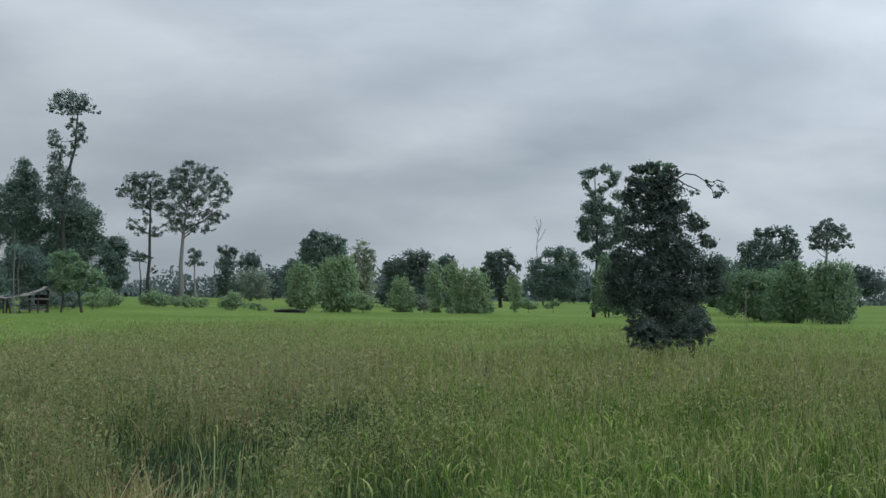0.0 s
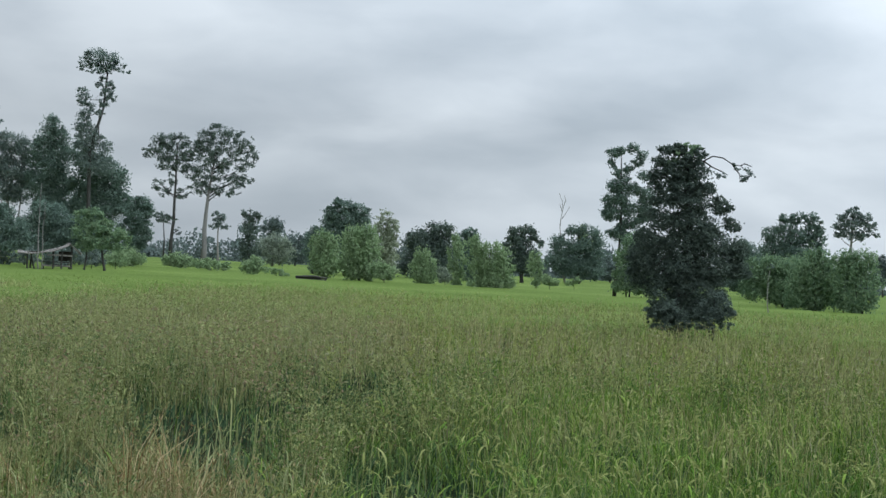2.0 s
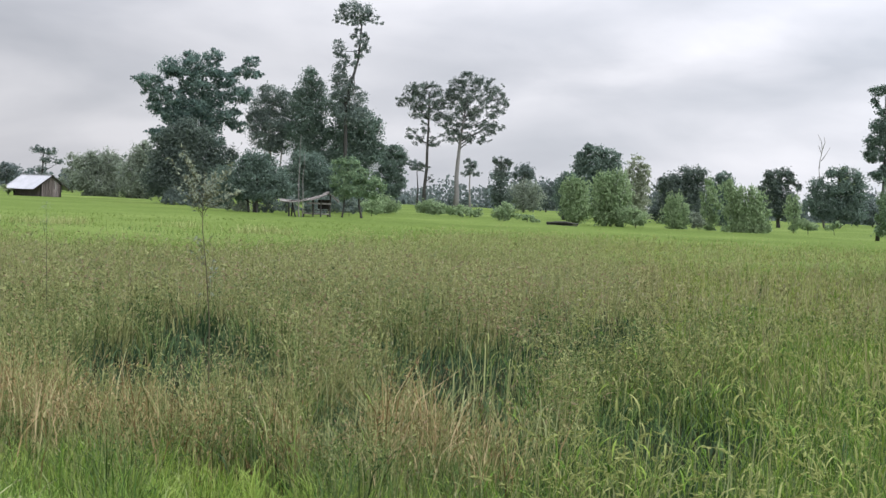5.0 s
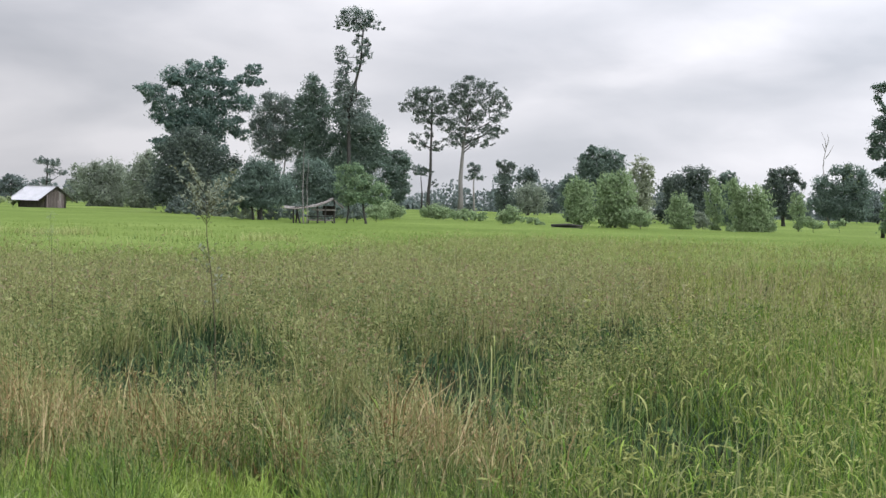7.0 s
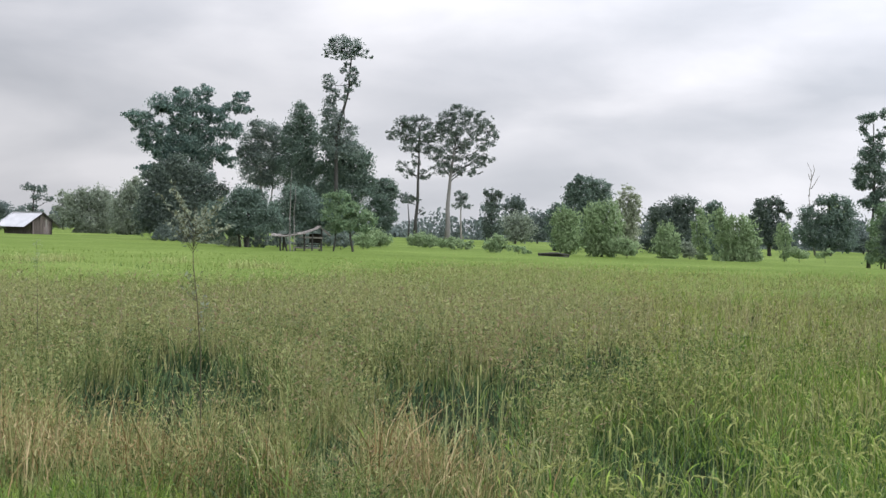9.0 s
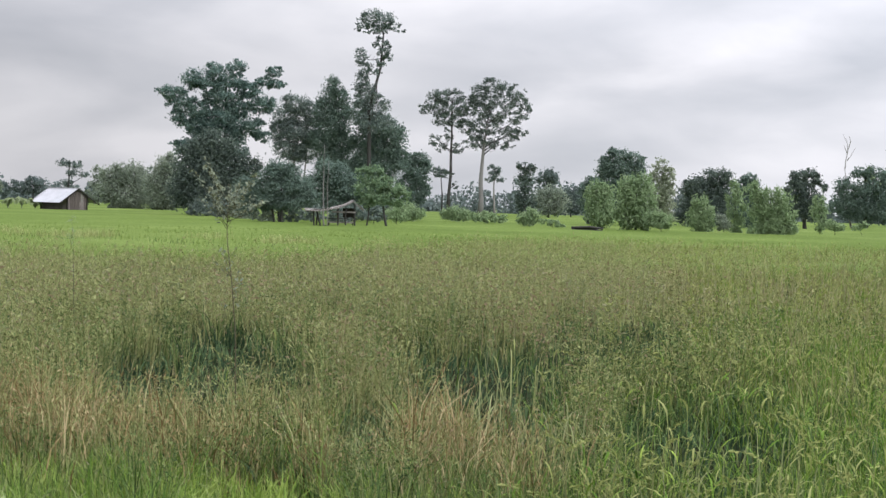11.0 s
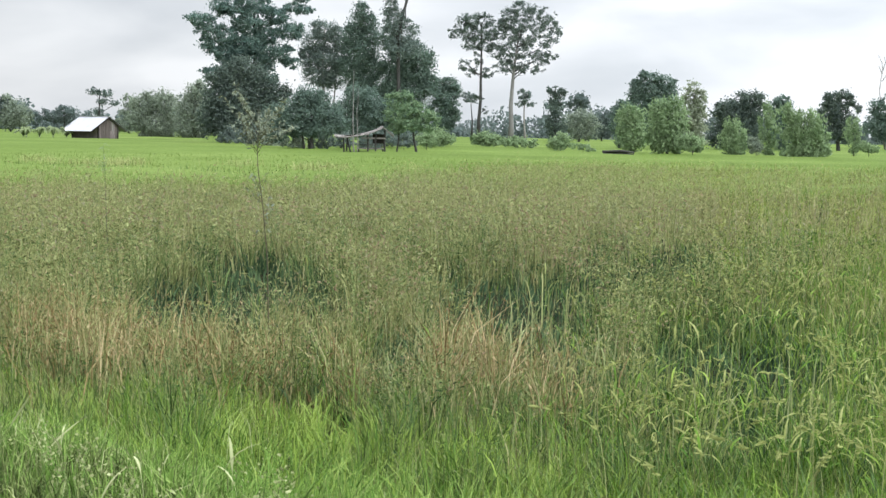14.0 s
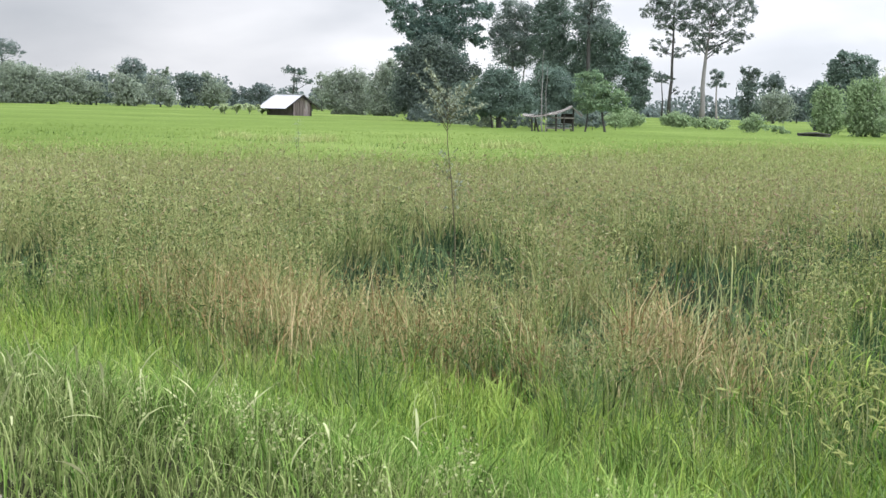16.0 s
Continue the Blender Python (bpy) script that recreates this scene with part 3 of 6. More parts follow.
tree("small_tree", "small green tree with forked thin trunk beside the shelter", (-29.77, 113.15), 14.74, [(-2.03, 4.85, 0.78, 0.58), (-1.17, 5.26, 0.78, 0.48), (-0.8, 4.16, 1.16, 0.58), (0.42, 3.86, 1.07, 0.48), (1.17, 3.25, 0.68, 0.44), (-2.0, 3.64, 0.87, 0.58), (-0.76, 2.86, 1.36, 0.58), (-1.72, 2.53, 0.68, 0.48), (0.46, 2.6, 0.87, 0.48)], (0.0, -0.57, 4.65), LEAF_MID, leaf=0.2, girth=0.12, stems=[(-1.84, -1.54, 3.72)], seed=35)
tree("grove_tree", "dark leaning tree at the edge of the grove", (-39.39, 160.23), 13.81, [(-0.14, 7.75, 1.09, 0.68), (1.08, 7.99, 1.09, 0.68), (1.79, 7.13, 0.68, 0.82), (0.25, 6.4, 1.37, 0.96), (-0.39, 5.01, 1.37, 0.96), (1.17, 5.4, 0.96, 0.82), (1.75, 4.05, 0.68, 0.62), (-0.0, 3.45, 1.5, 0.96)], (0.0, 0.21, 7.42), LEAF_DARK, leaf=0.24, girth=0.18, gap=-1.3, seed=36)
tree("undergrowth_shrub", "low tangled shrub at the foot of the grove", (-43.33, 120.44), 19.79, [(-0.71, 1.08, 0.58, 0.42), (0.44, 1.22, 0.64, 0.53), (-0.09, 1.62, 0.53, 0.48), (0.04, 0.78, 1.17, 0.32)], (0.0, -0.09, 1.52), LEAF_GREY, leaf=0.17, fill=0.6, girth=0.04, group="undergrowth at the foot of the grove", category="shrub", limbs=2, seed=37)
tree("undergrowth_shrub", "low tangled shrub at the foot of the grove", (-40.45, 119.33), 18.72, [(-0.7, 1.06, 0.57, 0.42), (0.44, 1.2, 0.63, 0.52), (-0.09, 1.6, 0.52, 0.47), (0.03, 0.77, 1.15, 0.31)], (0.0, -0.09, 1.5), LEAF_DUSK, leaf=0.17, fill=0.6, girth=0.04, group="undergrowth at the foot of the grove", category="shrub", limbs=2, seed=38)
tree("undergrowth_shrub", "low tangled shrub at the foot of the grove", (-39.96, 123.71), 17.90, [(-0.73, 1.24, 0.59, 0.43), (0.45, 1.38, 0.65, 0.54), (-0.1, 1.8, 0.54, 0.48), (0.03, 0.94, 1.19, 0.32)], (0.0, -0.1, 1.69), LEAF_DUSK, leaf=0.17, fill=0.6, girth=0.04, group="undergrowth at the foot of the grove", category="shrub", limbs=2, seed=39)
tree("undergrowth_shrub", "low tangled shrub at the foot of the grove", (-36.81, 122.59), 16.71, [(-0.72, 1.07, 0.58, 0.42), (0.44, 1.21, 0.64, 0.53), (-0.1, 1.62, 0.53, 0.48), (0.03, 0.78, 1.17, 0.32)], (0.0, -0.1, 1.52), LEAF_DUSK, leaf=0.17, fill=0.6, girth=0.04, group="undergrowth at the foot of the grove", category="shrub", limbs=2, seed=40)
tree("undergrowth_shrub", "low tangled shrub at the foot of the grove", (-37.21, 128.73), 16.12, [(-0.75, 1.39, 0.61, 0.44), (0.46, 1.54, 0.67, 0.56), (-0.1, 1.96, 0.56, 0.5), (0.03, 1.08, 1.22, 0.33)], (0.0, -0.1, 1.85), LEAF_DUSK, leaf=0.17, fill=0.6, girth=0.04, group="undergrowth at the foot of the grove", category="shrub", limbs=2, seed=41)
tree("undergrowth_shrub", "low tangled shrub at the foot of the grove", (-34.29, 125.40), 15.29, [(-0.73, 1.37, 0.59, 0.43), (0.45, 1.51, 0.65, 0.54), (-0.1, 1.93, 0.54, 0.48), (0.03, 1.07, 1.19, 0.32)], (0.0, -0.1, 1.82), LEAF_DUSK, leaf=0.17, fill=0.6, girth=0.04, group="undergrowth at the foot of the grove", category="shrub", limbs=2, seed=42)
tree("undergrowth_shrub", "low tangled shrub at the foot of the grove", (-32.70, 127.89), 14.34, [(-0.74, 1.42, 0.6, 0.44), (0.46, 1.57, 0.66, 0.55), (-0.11, 1.99, 0.55, 0.49), (0.03, 1.12, 1.2, 0.33)], (0.0, -0.1, 1.88), LEAF_LIGHT, leaf=0.17, fill=0.6, girth=0.04, group="undergrowth at the foot of the grove", category="shrub", limbs=2, seed=43)
tree("undergrowth_shrub", "low tangled shrub at the foot of the grove", (-49.54, 130.94), 20.72, [(-0.77, 0.89, 0.64, 0.46), (0.48, 1.04, 0.7, 0.58), (-0.1, 1.48, 0.58, 0.52), (0.04, 0.57, 1.28, 0.35)], (0.0, -0.1, 1.37), LEAF_GREY, leaf=0.17, fill=0.6, girth=0.04, group="undergrowth at the foot of the grove", category="shrub", limbs=2, seed=44)
tree("undergrowth_shrub", "low tangled shrub at the foot of the grove", (-55.09, 139.52), 21.55, [(-0.82, 1.21, 0.68, 0.5), (0.52, 1.38, 0.75, 0.62), (-0.11, 1.85, 0.62, 0.56), (0.04, 0.87, 1.37, 0.37)], (0.0, -0.1, 1.73), LEAF_DUSK, leaf=0.17, fill=0.6, girth=0.04, group="undergrowth at the foot of the grove", category="shrub", limbs=2, seed=45)
tree("undergrowth_shrub", "low tangled shrub at the foot of the grove", (-59.27, 143.22), 22.48, [(-0.84, 1.22, 0.71, 0.51), (0.54, 1.39, 0.77, 0.64), (-0.11, 1.88, 0.64, 0.58), (0.05, 0.87, 1.41, 0.39)], (0.0, -0.1, 1.76), LEAF_DUSK, leaf=0.17, fill=0.6, girth=0.04, group="undergrowth at the foot of the grove", category="shrub", limbs=2, seed=46)
tree("dead_tree", "bare pale twin trunks standing before the shelter", (-33.39, 106.91), 17.34, [], (0.0, -0.17, 7.18), None, leaf=0.2, girth=0.06, bark=BARK_GREY, stems=[(0.18, 0.18, 5.74)], limbs=0, seed=47)
tree("shrub", "low grey-green shrub on the paddy bank", (-36.26, 145.55), 13.99, [(-1.34, 1.31, 1.12, 0.56), (0.2, 1.85, 0.99, 0.75), (1.27, 1.39, 0.87, 0.56), (-0.4, 1.09, 1.55, 0.44)], (0.0, -0.12, 1.97), LEAF_LIGHT, leaf=0.2, girth=0.05, group="shrubs along the paddy bank", category="shrub", seed=48)
tree("shrub", "low grey-green shrub on the paddy bank", (-33.88, 161.48), 11.85, [(-1.14, 1.41, 0.82, 0.62), (0.01, 1.71, 1.09, 0.68), (1.25, 1.34, 0.96, 0.55), (0.23, 1.04, 1.5, 0.41)], (0.0, -0.13, 1.78), LEAF_LIGHT, leaf=0.22, girth=0.05, group="shrubs along the paddy bank", category="shrub", seed=49)
tree("shrub", "low grey-green shrub on the paddy bank", (-29.27, 157.30), 10.54, [(-1.11, 1.28, 0.93, 0.46), (0.21, 1.39, 0.99, 0.46), (1.54, 1.1, 0.93, 0.4), (-0.11, 0.92, 1.66, 0.33)], (0.0, -0.13, 1.58), LEAF_LIGHT, leaf=0.22, girth=0.05, group="shrubs along the paddy bank", category="shrub", seed=50)
tree("shrub", "rounded green shrub on the paddy bank", (-21.35, 138.36), 8.77, [(-0.67, 1.33, 0.7, 0.52), (0.18, 1.65, 0.81, 0.64), (0.6, 1.14, 0.58, 0.46), (-0.2, 0.88, 0.93, 0.35)], (0.0, -0.11, 1.81), LEAF_LIGHT, leaf=0.2, girth=0.05, group="shrubs along the paddy bank", category="shrub", seed=51)
tree("shrub", "low trailing shrub on the paddy bank", (-18.67, 136.73), 7.77, [(-0.68, 1.02, 0.57, 0.34), (0.06, 0.93, 0.69, 0.29), (0.69, 0.78, 0.46, 0.29)], (0.0, -0.11, 1.1), LEAF_LIGHT, leaf=0.2, girth=0.04, group="shrubs along the paddy bank", category="shrub", seed=52)
tree("dipterocarp", "very tall tree with high grey-green crown and slim trunk", (-63.34, 293.24), 12.19, [(-1.5, 26.65, 2.49, 1.62), (-3.58, 25.84, 1.74, 1.62), (0.99, 26.47, 1.74, 1.62), (-5.37, 23.56, 1.74, 1.26), (-2.9, 23.88, 2.24, 1.8), (0.21, 23.72, 2.49, 1.98), (2.43, 24.03, 1.49, 2.52), (-1.83, 21.43, 2.24, 1.44), (1.16, 21.03, 1.99, 1.62), (-3.3, 16.93, 1.37, 1.44), (-2.0, 15.23, 1.12, 1.08), (1.73, 14.97, 1.37, 1.08), (-0.47, 17.76, 0.99, 1.44), (-0.2, 9.33, 1.24, 0.9), (1.37, 6.89, 0.75, 0.72)], (0.0, 0.26, 26.08), LEAF_DEEP, leaf=0.33, fill=0.46, gap=-0.7, clump=0.17, limb_girth=0.5, girth=0.42, group="pair of tall dipterocarp trees", limbs=16, seed=53)
tree("dipterocarp", "very tall tree with umbrella crown and straight pale trunk", (-56.51, 294.63), 10.86, [(1.74, 28.78, 2.49, 1.8), (-1.06, 27.47, 1.99, 1.8), (4.61, 27.99, 2.24, 1.8), (7.37, 26.45, 1.99, 1.8), (9.28, 24.64, 1.86, 1.44), (-2.48, 25.58, 1.49, 1.8), (1.23, 25.67, 2.98, 1.8), (5.21, 24.79, 2.24, 1.8), (-0.54, 22.91, 2.49, 1.8), (3.19, 22.26, 2.24, 1.62), (7.52, 22.13, 1.99, 1.62), (-3.54, 19.98, 1.74, 1.8), (-0.8, 19.43, 2.24, 1.8), (2.67, 19.28, 1.99, 1.62), (6.15, 18.63, 2.24, 1.62), (8.61, 19.07, 1.24, 1.44), (-1.58, 16.69, 2.49, 1.62), (2.15, 16.42, 1.74, 1.26), (5.25, 16.14, 1.74, 1.08)], (0.0, 1.12, 21.34), LEAF_DEEP, leaf=0.33, fill=0.46, gap=-0.7, clump=0.17, limb_bark=BARK, limb_girth=0.45, girth=0.62, bark=BARK_GREY, group="pair of tall dipterocarp trees", limbs=20, seed=54)
tree("slender_tree", "thin far tree with small flat crown", (-71.38, 322.19), 12.49, [(-1.24, 11.04, 1.5, 0.68), (0.41, 10.54, 1.23, 0.68), (-0.65, 9.69, 1.37, 0.55)], (0.0, -0.26, 10.25), LEAF_DUSK, leaf=0.4, fill=0.9, girth=0.25, limbs=2, seed=55)
tree("slender_tree", "thin far tree with ragged crown", (-60.49, 334.58), 10.25, [(-0.99, 12.27, 1.13, 0.7), (0.57, 11.75, 1.13, 0.85), (-1.32, 9.45, 1.13, 0.7), (1.21, 9.24, 1.27, 0.56), (-0.24, 10.6, 1.27, 0.85)], (0.0, -0.28, 11.73), LEAF_DUSK, leaf=0.4, fill=0.7, girth=0.3, bark=BARK_PALE, limbs=3, seed=56)
tree("vine_tree", "dark vine-covered columnar tree", (-39.91, 251.86), 9.00, [(-0.74, 10.37, 0.85, 0.74), (0.76, 9.57, 0.85, 0.74), (-0.16, 8.7, 1.16, 1.06), (0.01, 6.82, 1.27, 1.48), (0.09, 4.5, 1.37, 1.69), (0.37, 2.41, 1.59, 1.27), (1.37, 10.01, 0.53, 0.63)], (0.0, -0.1, 10.28), LEAF_DEEP, leaf=0.34, girth=0.3, seed=57)
tree("far_tree", "hazy grey tree with flat crown beyond the paddy", (-45.80, 326.81), 7.98, [(-0.43, 10.6, 2.05, 1.09), (-1.74, 9.34, 1.37, 0.96), (0.96, 9.42, 1.09, 1.09), (-0.33, 7.75, 1.37, 1.09)], (0.0, -0.27, 10.06), LEAF_FAR_HAZE, leaf=0.45, girth=0.3, seed=58)
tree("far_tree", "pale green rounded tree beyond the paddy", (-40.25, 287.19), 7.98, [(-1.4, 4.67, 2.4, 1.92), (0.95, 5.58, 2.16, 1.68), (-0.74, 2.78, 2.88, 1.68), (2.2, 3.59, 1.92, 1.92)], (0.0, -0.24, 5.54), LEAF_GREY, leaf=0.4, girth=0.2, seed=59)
tree("far_tree", "hazy bluish tree beyond the paddy", (-41.68, 337.44), 7.04, [(-1.67, 6.22, 2.11, 1.69), (0.43, 5.58, 2.25, 1.97), (1.87, 3.95, 1.97, 1.97), (-0.87, 3.03, 3.1, 1.69)], (0.0, -0.28, 6.26), LEAF_FAR_HAZE, leaf=0.5, girth=0.2, seed=60)
tree("mango_tree", "large dark rounded tree with dense crown", (-15.65, 181.33), 4.93, [(-0.6, 9.61, 1.51, 0.83), (-2.04, 8.83, 1.21, 0.75), (1.11, 9.14, 1.51, 0.83), (-2.52, 7.55, 1.06, 0.91), (-0.54, 7.83, 1.96, 1.06), (1.88, 7.9, 1.21, 0.91), (-1.36, 6.1, 1.81, 1.21), (0.84, 6.16, 1.81, 1.21), (-0.56, 4.11, 2.56, 1.51)], (0.0, -0.15, 9.48), LEAF_DARK, leaf=0.28, gap=-1.2, girth=0.35, limbs=8, seed=61)
tree("mango_tree", "dark small tree at the edge of the light-green trees", (-19.15, 173.95), 6.28, [(-0.02, 5.87, 1.09, 0.73), (-0.69, 4.78, 0.8, 0.87), (-0.07, 3.36, 1.09, 1.31), (0.47, 1.94, 1.09, 1.02)], (0.0, -0.15, 5.51), LEAF_DARK, leaf=0.26, girth=0.2, seed=62)
tree("willowy_tree", "light-green upright feathery tree", (-14.28, 140.27), 5.81, [(-0.57, 4.51, 0.88, 0.7), (0.3, 4.25, 0.82, 0.7), (-0.82, 3.29, 0.93, 0.93), (0.51, 2.93, 1.05, 1.05), (-0.2, 1.86, 1.46, 0.7), (-0.55, 1.33, 0.55, 0.53), (-0.09, 1.35, 0.55, 0.53), (0.37, 1.36, 0.55, 0.53)], (0.0, -0.12, 4.64), LEAF_LIGHT, leaf=0.2, fill=0.5, gap=-1.3, girth=0.09, stems=[(0.17, 0.24, 3.35), (0.03, -0.01, 2.56), (0.07, 0.07, 3.9)], droop=0.5, long=1.4, seed=63)
tree("willowy_tree", "light-green upright feathery tree of rounded outline", (-10.01, 132.62), 4.32, [(-0.7, 4.97, 0.94, 0.66), (0.37, 5.17, 0.88, 0.66), (-1.31, 4.03, 0.88, 0.88), (0.04, 3.8, 1.32, 0.99), (0.94, 3.94, 0.77, 1.21), (-0.72, 2.58, 1.21, 0.99), (0.63, 2.19, 1.1, 0.88), (-1.23, 1.7, 0.77, 0.66), (-0.87, 1.22, 0.81, 0.5), (-0.08, 1.24, 0.81, 0.5), (0.7, 1.27, 0.81, 0.5)], (0.0, -0.11, 5.15), LEAF_LIGHT, leaf=0.2, fill=0.5, gap=-1.3, girth=0.1, stems=[(-0.65, -1.22, 3.94), (-0.22, -0.46, 4.27), (-0.52, -0.99, 3.86), (0.42, 0.7, 3.9)], droop=0.5, long=1.4, seed=64)
tree("pale_tree", "pale yellowish open-crowned tree", (-8.54, 149.76), 3.26, [(-0.37, 7.41, 0.56, 0.75), (-1.0, 6.48, 0.68, 0.81), (0.26, 6.51, 0.56, 0.87), (0.75, 6.22, 0.5, 1.12), (-0.35, 5.28, 0.87, 0.87), (0.45, 4.69, 0.81, 1.12), (-0.59, 3.56, 0.93, 1.12), (0.51, 2.86, 0.93, 1.24), (-0.57, 1.79, 0.69, 0.56), (0.04, 1.81, 0.69, 0.56), (0.65, 1.83, 0.69, 0.56)], (0.0, -0.13, 7.42), LEAF_PALE, leaf=0.24, fill=0.75, girth=0.12, bark=BARK_PALE, stems=[(-0.26, -0.53, 5.24), (-0.39, -0.77, 5.37)], seed=65)
tree("shrub", "pale green bush at the foot of the light-green trees", (-7.55, 130.78), 3.30, [(-0.64, 1.8, 0.76, 0.76), (0.26, 1.62, 0.76, 0.65), (-0.25, 1.17, 0.98, 0.43)], (0.0, -0.11, 1.82), LEAF_LIGHT, leaf=0.18, girth=0.05, category="shrub", seed=66)
tree("mango_tree", "wide dark tree with irregular crown", (-4.26, 184.95), 1.32, [(-3.01, 5.51, 1.23, 1.0), (-1.75, 6.35, 1.38, 0.92), (0.27, 7.45, 1.38, 0.84), (1.81, 7.31, 0.92, 0.92), (-0.54, 5.34, 1.99, 1.23), (1.37, 5.44, 1.38, 1.38), (-1.99, 3.72, 1.84, 1.38), (0.72, 3.41, 2.15, 1.53), (-3.06, 2.28, 1.23, 1.53), (-0.34, 1.66, 2.3, 1.07)], (0.0, -0.25, 7.04), LEAF_DEEP, leaf=0.28, gap=-1.2, girth=0.3, limbs=8, seed=67)
tree("mango_tree", "dark tree with notched crown", (0.76, 190.00), -0.23, [(-0.27, 7.29, 0.94, 0.63), (0.42, 6.3, 0.94, 0.79), (-0.98, 5.83, 1.1, 1.1), (0.29, 4.32, 1.57, 1.26), (-0.39, 2.31, 1.73, 1.42)], (0.0, -0.25, 7.05), LEAF_DARK, leaf=0.28, gap=-1.2, girth=0.2, seed=68)
tree("willowy_tree", "light-green drooping shrub on the bank", (-4.29, 141.94), 1.73, [(-0.6, 3.04, 0.71, 0.59), (0.21, 3.21, 0.71, 0.59), (0.85, 2.42, 0.71, 0.71), (-0.54, 1.87, 0.88, 0.71), (0.49, 1.45, 0.94, 0.71), (-0.27, 0.88, 0.57, 0.53), (0.22, 0.91, 0.57, 0.53), (0.71, 0.94, 0.57, 0.53)], (0.0, -0.19, 3.07), LEAF_LIGHT, leaf=0.19, fill=0.42, girth=0.06, stems=[(-0.18, -0.42, 2.5), (-0.24, -0.53, 1.88), (0.33, 0.49, 1.82)], droop=0.7, long=1.5, seed=69)
tree("shrub", "small olive shrub on the paddy bank", (-1.76, 137.99), 0.73, [(-0.41, 1.79, 0.57, 0.46), (-0.04, 1.24, 0.74, 0.51)], (0.0, -0.18, 1.8), LEAF_GREY, leaf=0.18, girth=0.04, category="shrub", seed=70)
tree("willowy_tree", "light-green slim feathery tree", (-0.67, 140.00), 0.28, [(-0.3, 4.99, 0.58, 0.52), (0.08, 4.31, 0.64, 0.64), (-0.47, 3.7, 0.58, 0.75), (0.16, 2.86, 0.75, 0.81), (-0.18, 1.68, 0.7, 0.81), (-0.24, 1.04, 0.34, 0.52), (-0.03, 1.05, 0.34, 0.52), (0.17, 1.06, 0.34, 0.52)], (0.0, -0.19, 4.99), LEAF_LIGHT, leaf=0.2, fill=0.42, girth=0.07, stems=[(-0.13, -0.33, 2.79)], droop=0.6, long=1.5, seed=71)
tree("willowy_tree", "light-green weeping tree with drooping sprays", (2.79, 136.97), -1.17, [(-2.03, 4.79, 0.51, 0.57), (-1.48, 4.08, 0.62, 0.74), (-0.63, 3.96, 0.79, 0.62), (0.5, 4.13, 0.74, 0.57), (1.23, 3.26, 0.74, 0.74), (-1.13, 2.79, 0.91, 0.85), (0.14, 2.47, 1.14, 0.91), (1.47, 1.97, 0.74, 0.79), (-0.49, 1.47, 1.02, 0.68), (0.93, 1.37, 1.02, 0.57), (-1.32, 0.85, 1.11, 0.51), (-0.15, 0.92, 1.11, 0.51), (1.02, 0.98, 1.11, 0.51)], (0.0, -0.18, 4.15), LEAF_LIGHT, leaf=0.2, fill=0.5, gap=-1.3, girth=0.09, stems=[(-0.14, -0.35, 3.24), (0.2, 0.26, 3.17), (-0.08, -0.23, 3.52), (0.57, 0.93, 3.46)], droop=0.7, long=1.5, seed=72)
tree("mango_tree", "dark rounded tree with knobbly crown", (8.85, 204.81), -2.47, [(-0.87, 8.24, 1.19, 0.76), (0.56, 8.48, 1.02, 0.76), (-1.93, 7.5, 0.85, 0.76), (1.46, 7.51, 0.76, 0.76), (-0.45, 6.73, 1.87, 1.02), (2.44, 6.54, 0.59, 0.51), (-1.84, 5.64, 1.27, 1.02), (0.32, 4.9, 2.04, 1.19), (-0.86, 3.31, 1.7, 1.27), (0.86, 2.81, 1.53, 1.19)], (0.0, -0.27, 8.1), LEAF_DEEP, leaf=0.3, gap=-1.2, girth=0.3, seed=73)
tree("willowy_tree", "slim light-green weeping sapling", (7.93, 147.79), -3.07, [(-0.2, 3.95, 0.49, 0.49), (-0.4, 3.14, 0.61, 0.61), (0.12, 2.55, 0.61, 0.74), (0.04, 1.69, 0.61, 0.55), (-0.23, 1.31, 0.32, 0.55), (-0.06, 1.32, 0.32, 0.55), (0.11, 1.33, 0.32, 0.55)], (0.0, -0.19, 3.89), LEAF_LIGHT, leaf=0.19, fill=0.42, girth=0.06, droop=0.7, long=1.5, seed=74)
tree("shrub", "low green shrub on the paddy bank", (9.39, 145.70), -3.69, [(-0.61, 1.51, 0.61, 0.48), (0.18, 1.31, 0.73, 0.36)], (0.0, -0.19, 1.53), LEAF_LIGHT, leaf=0.18, girth=0.04, category="shrub", seed=75)
tree("shrub", "tiny green shrub on the paddy bank", (12.30, 149.49), -4.70, [(-0.49, 1.27, 0.62, 0.31), (0.11, 1.55, 0.44, 0.37)], (0.0, -0.19, 1.41), LEAF_LIGHT, leaf=0.18, girth=0.03, category="shrub", seed=76)
tree("rain_tree", "dark round tree with light green patch of creeper", (21.04, 249.11), -4.83, [(-1.66, 10.03, 1.45, 0.93), (0.17, 10.54, 1.66, 0.93), (2.06, 9.71, 1.45, 1.14), (-4.33, 8.03, 1.24, 1.24), (3.37, 8.23, 1.24, 1.45), (-2.73, 6.88, 1.86, 1.55), (0.32, 7.55, 2.49, 1.66), (2.97, 5.94, 1.66, 1.86), (-4.15, 4.53, 1.66, 2.07), (-1.02, 3.87, 2.69, 2.07), (2.09, 3.21, 2.28, 1.66)], (0.0, -0.32, 10.1), LEAF_DARK, leaf=0.36, girth=0.35, limbs=8, extra=[("light green creeper patch", LEAF_LIGHT, [(-0.02, 10.12, 1.24, 0.83), (0.78, 8.61, 1.24, 1.04), (1.86, 7.63, 0.93, 1.04)], 0.3, 0.35)], seed=77)
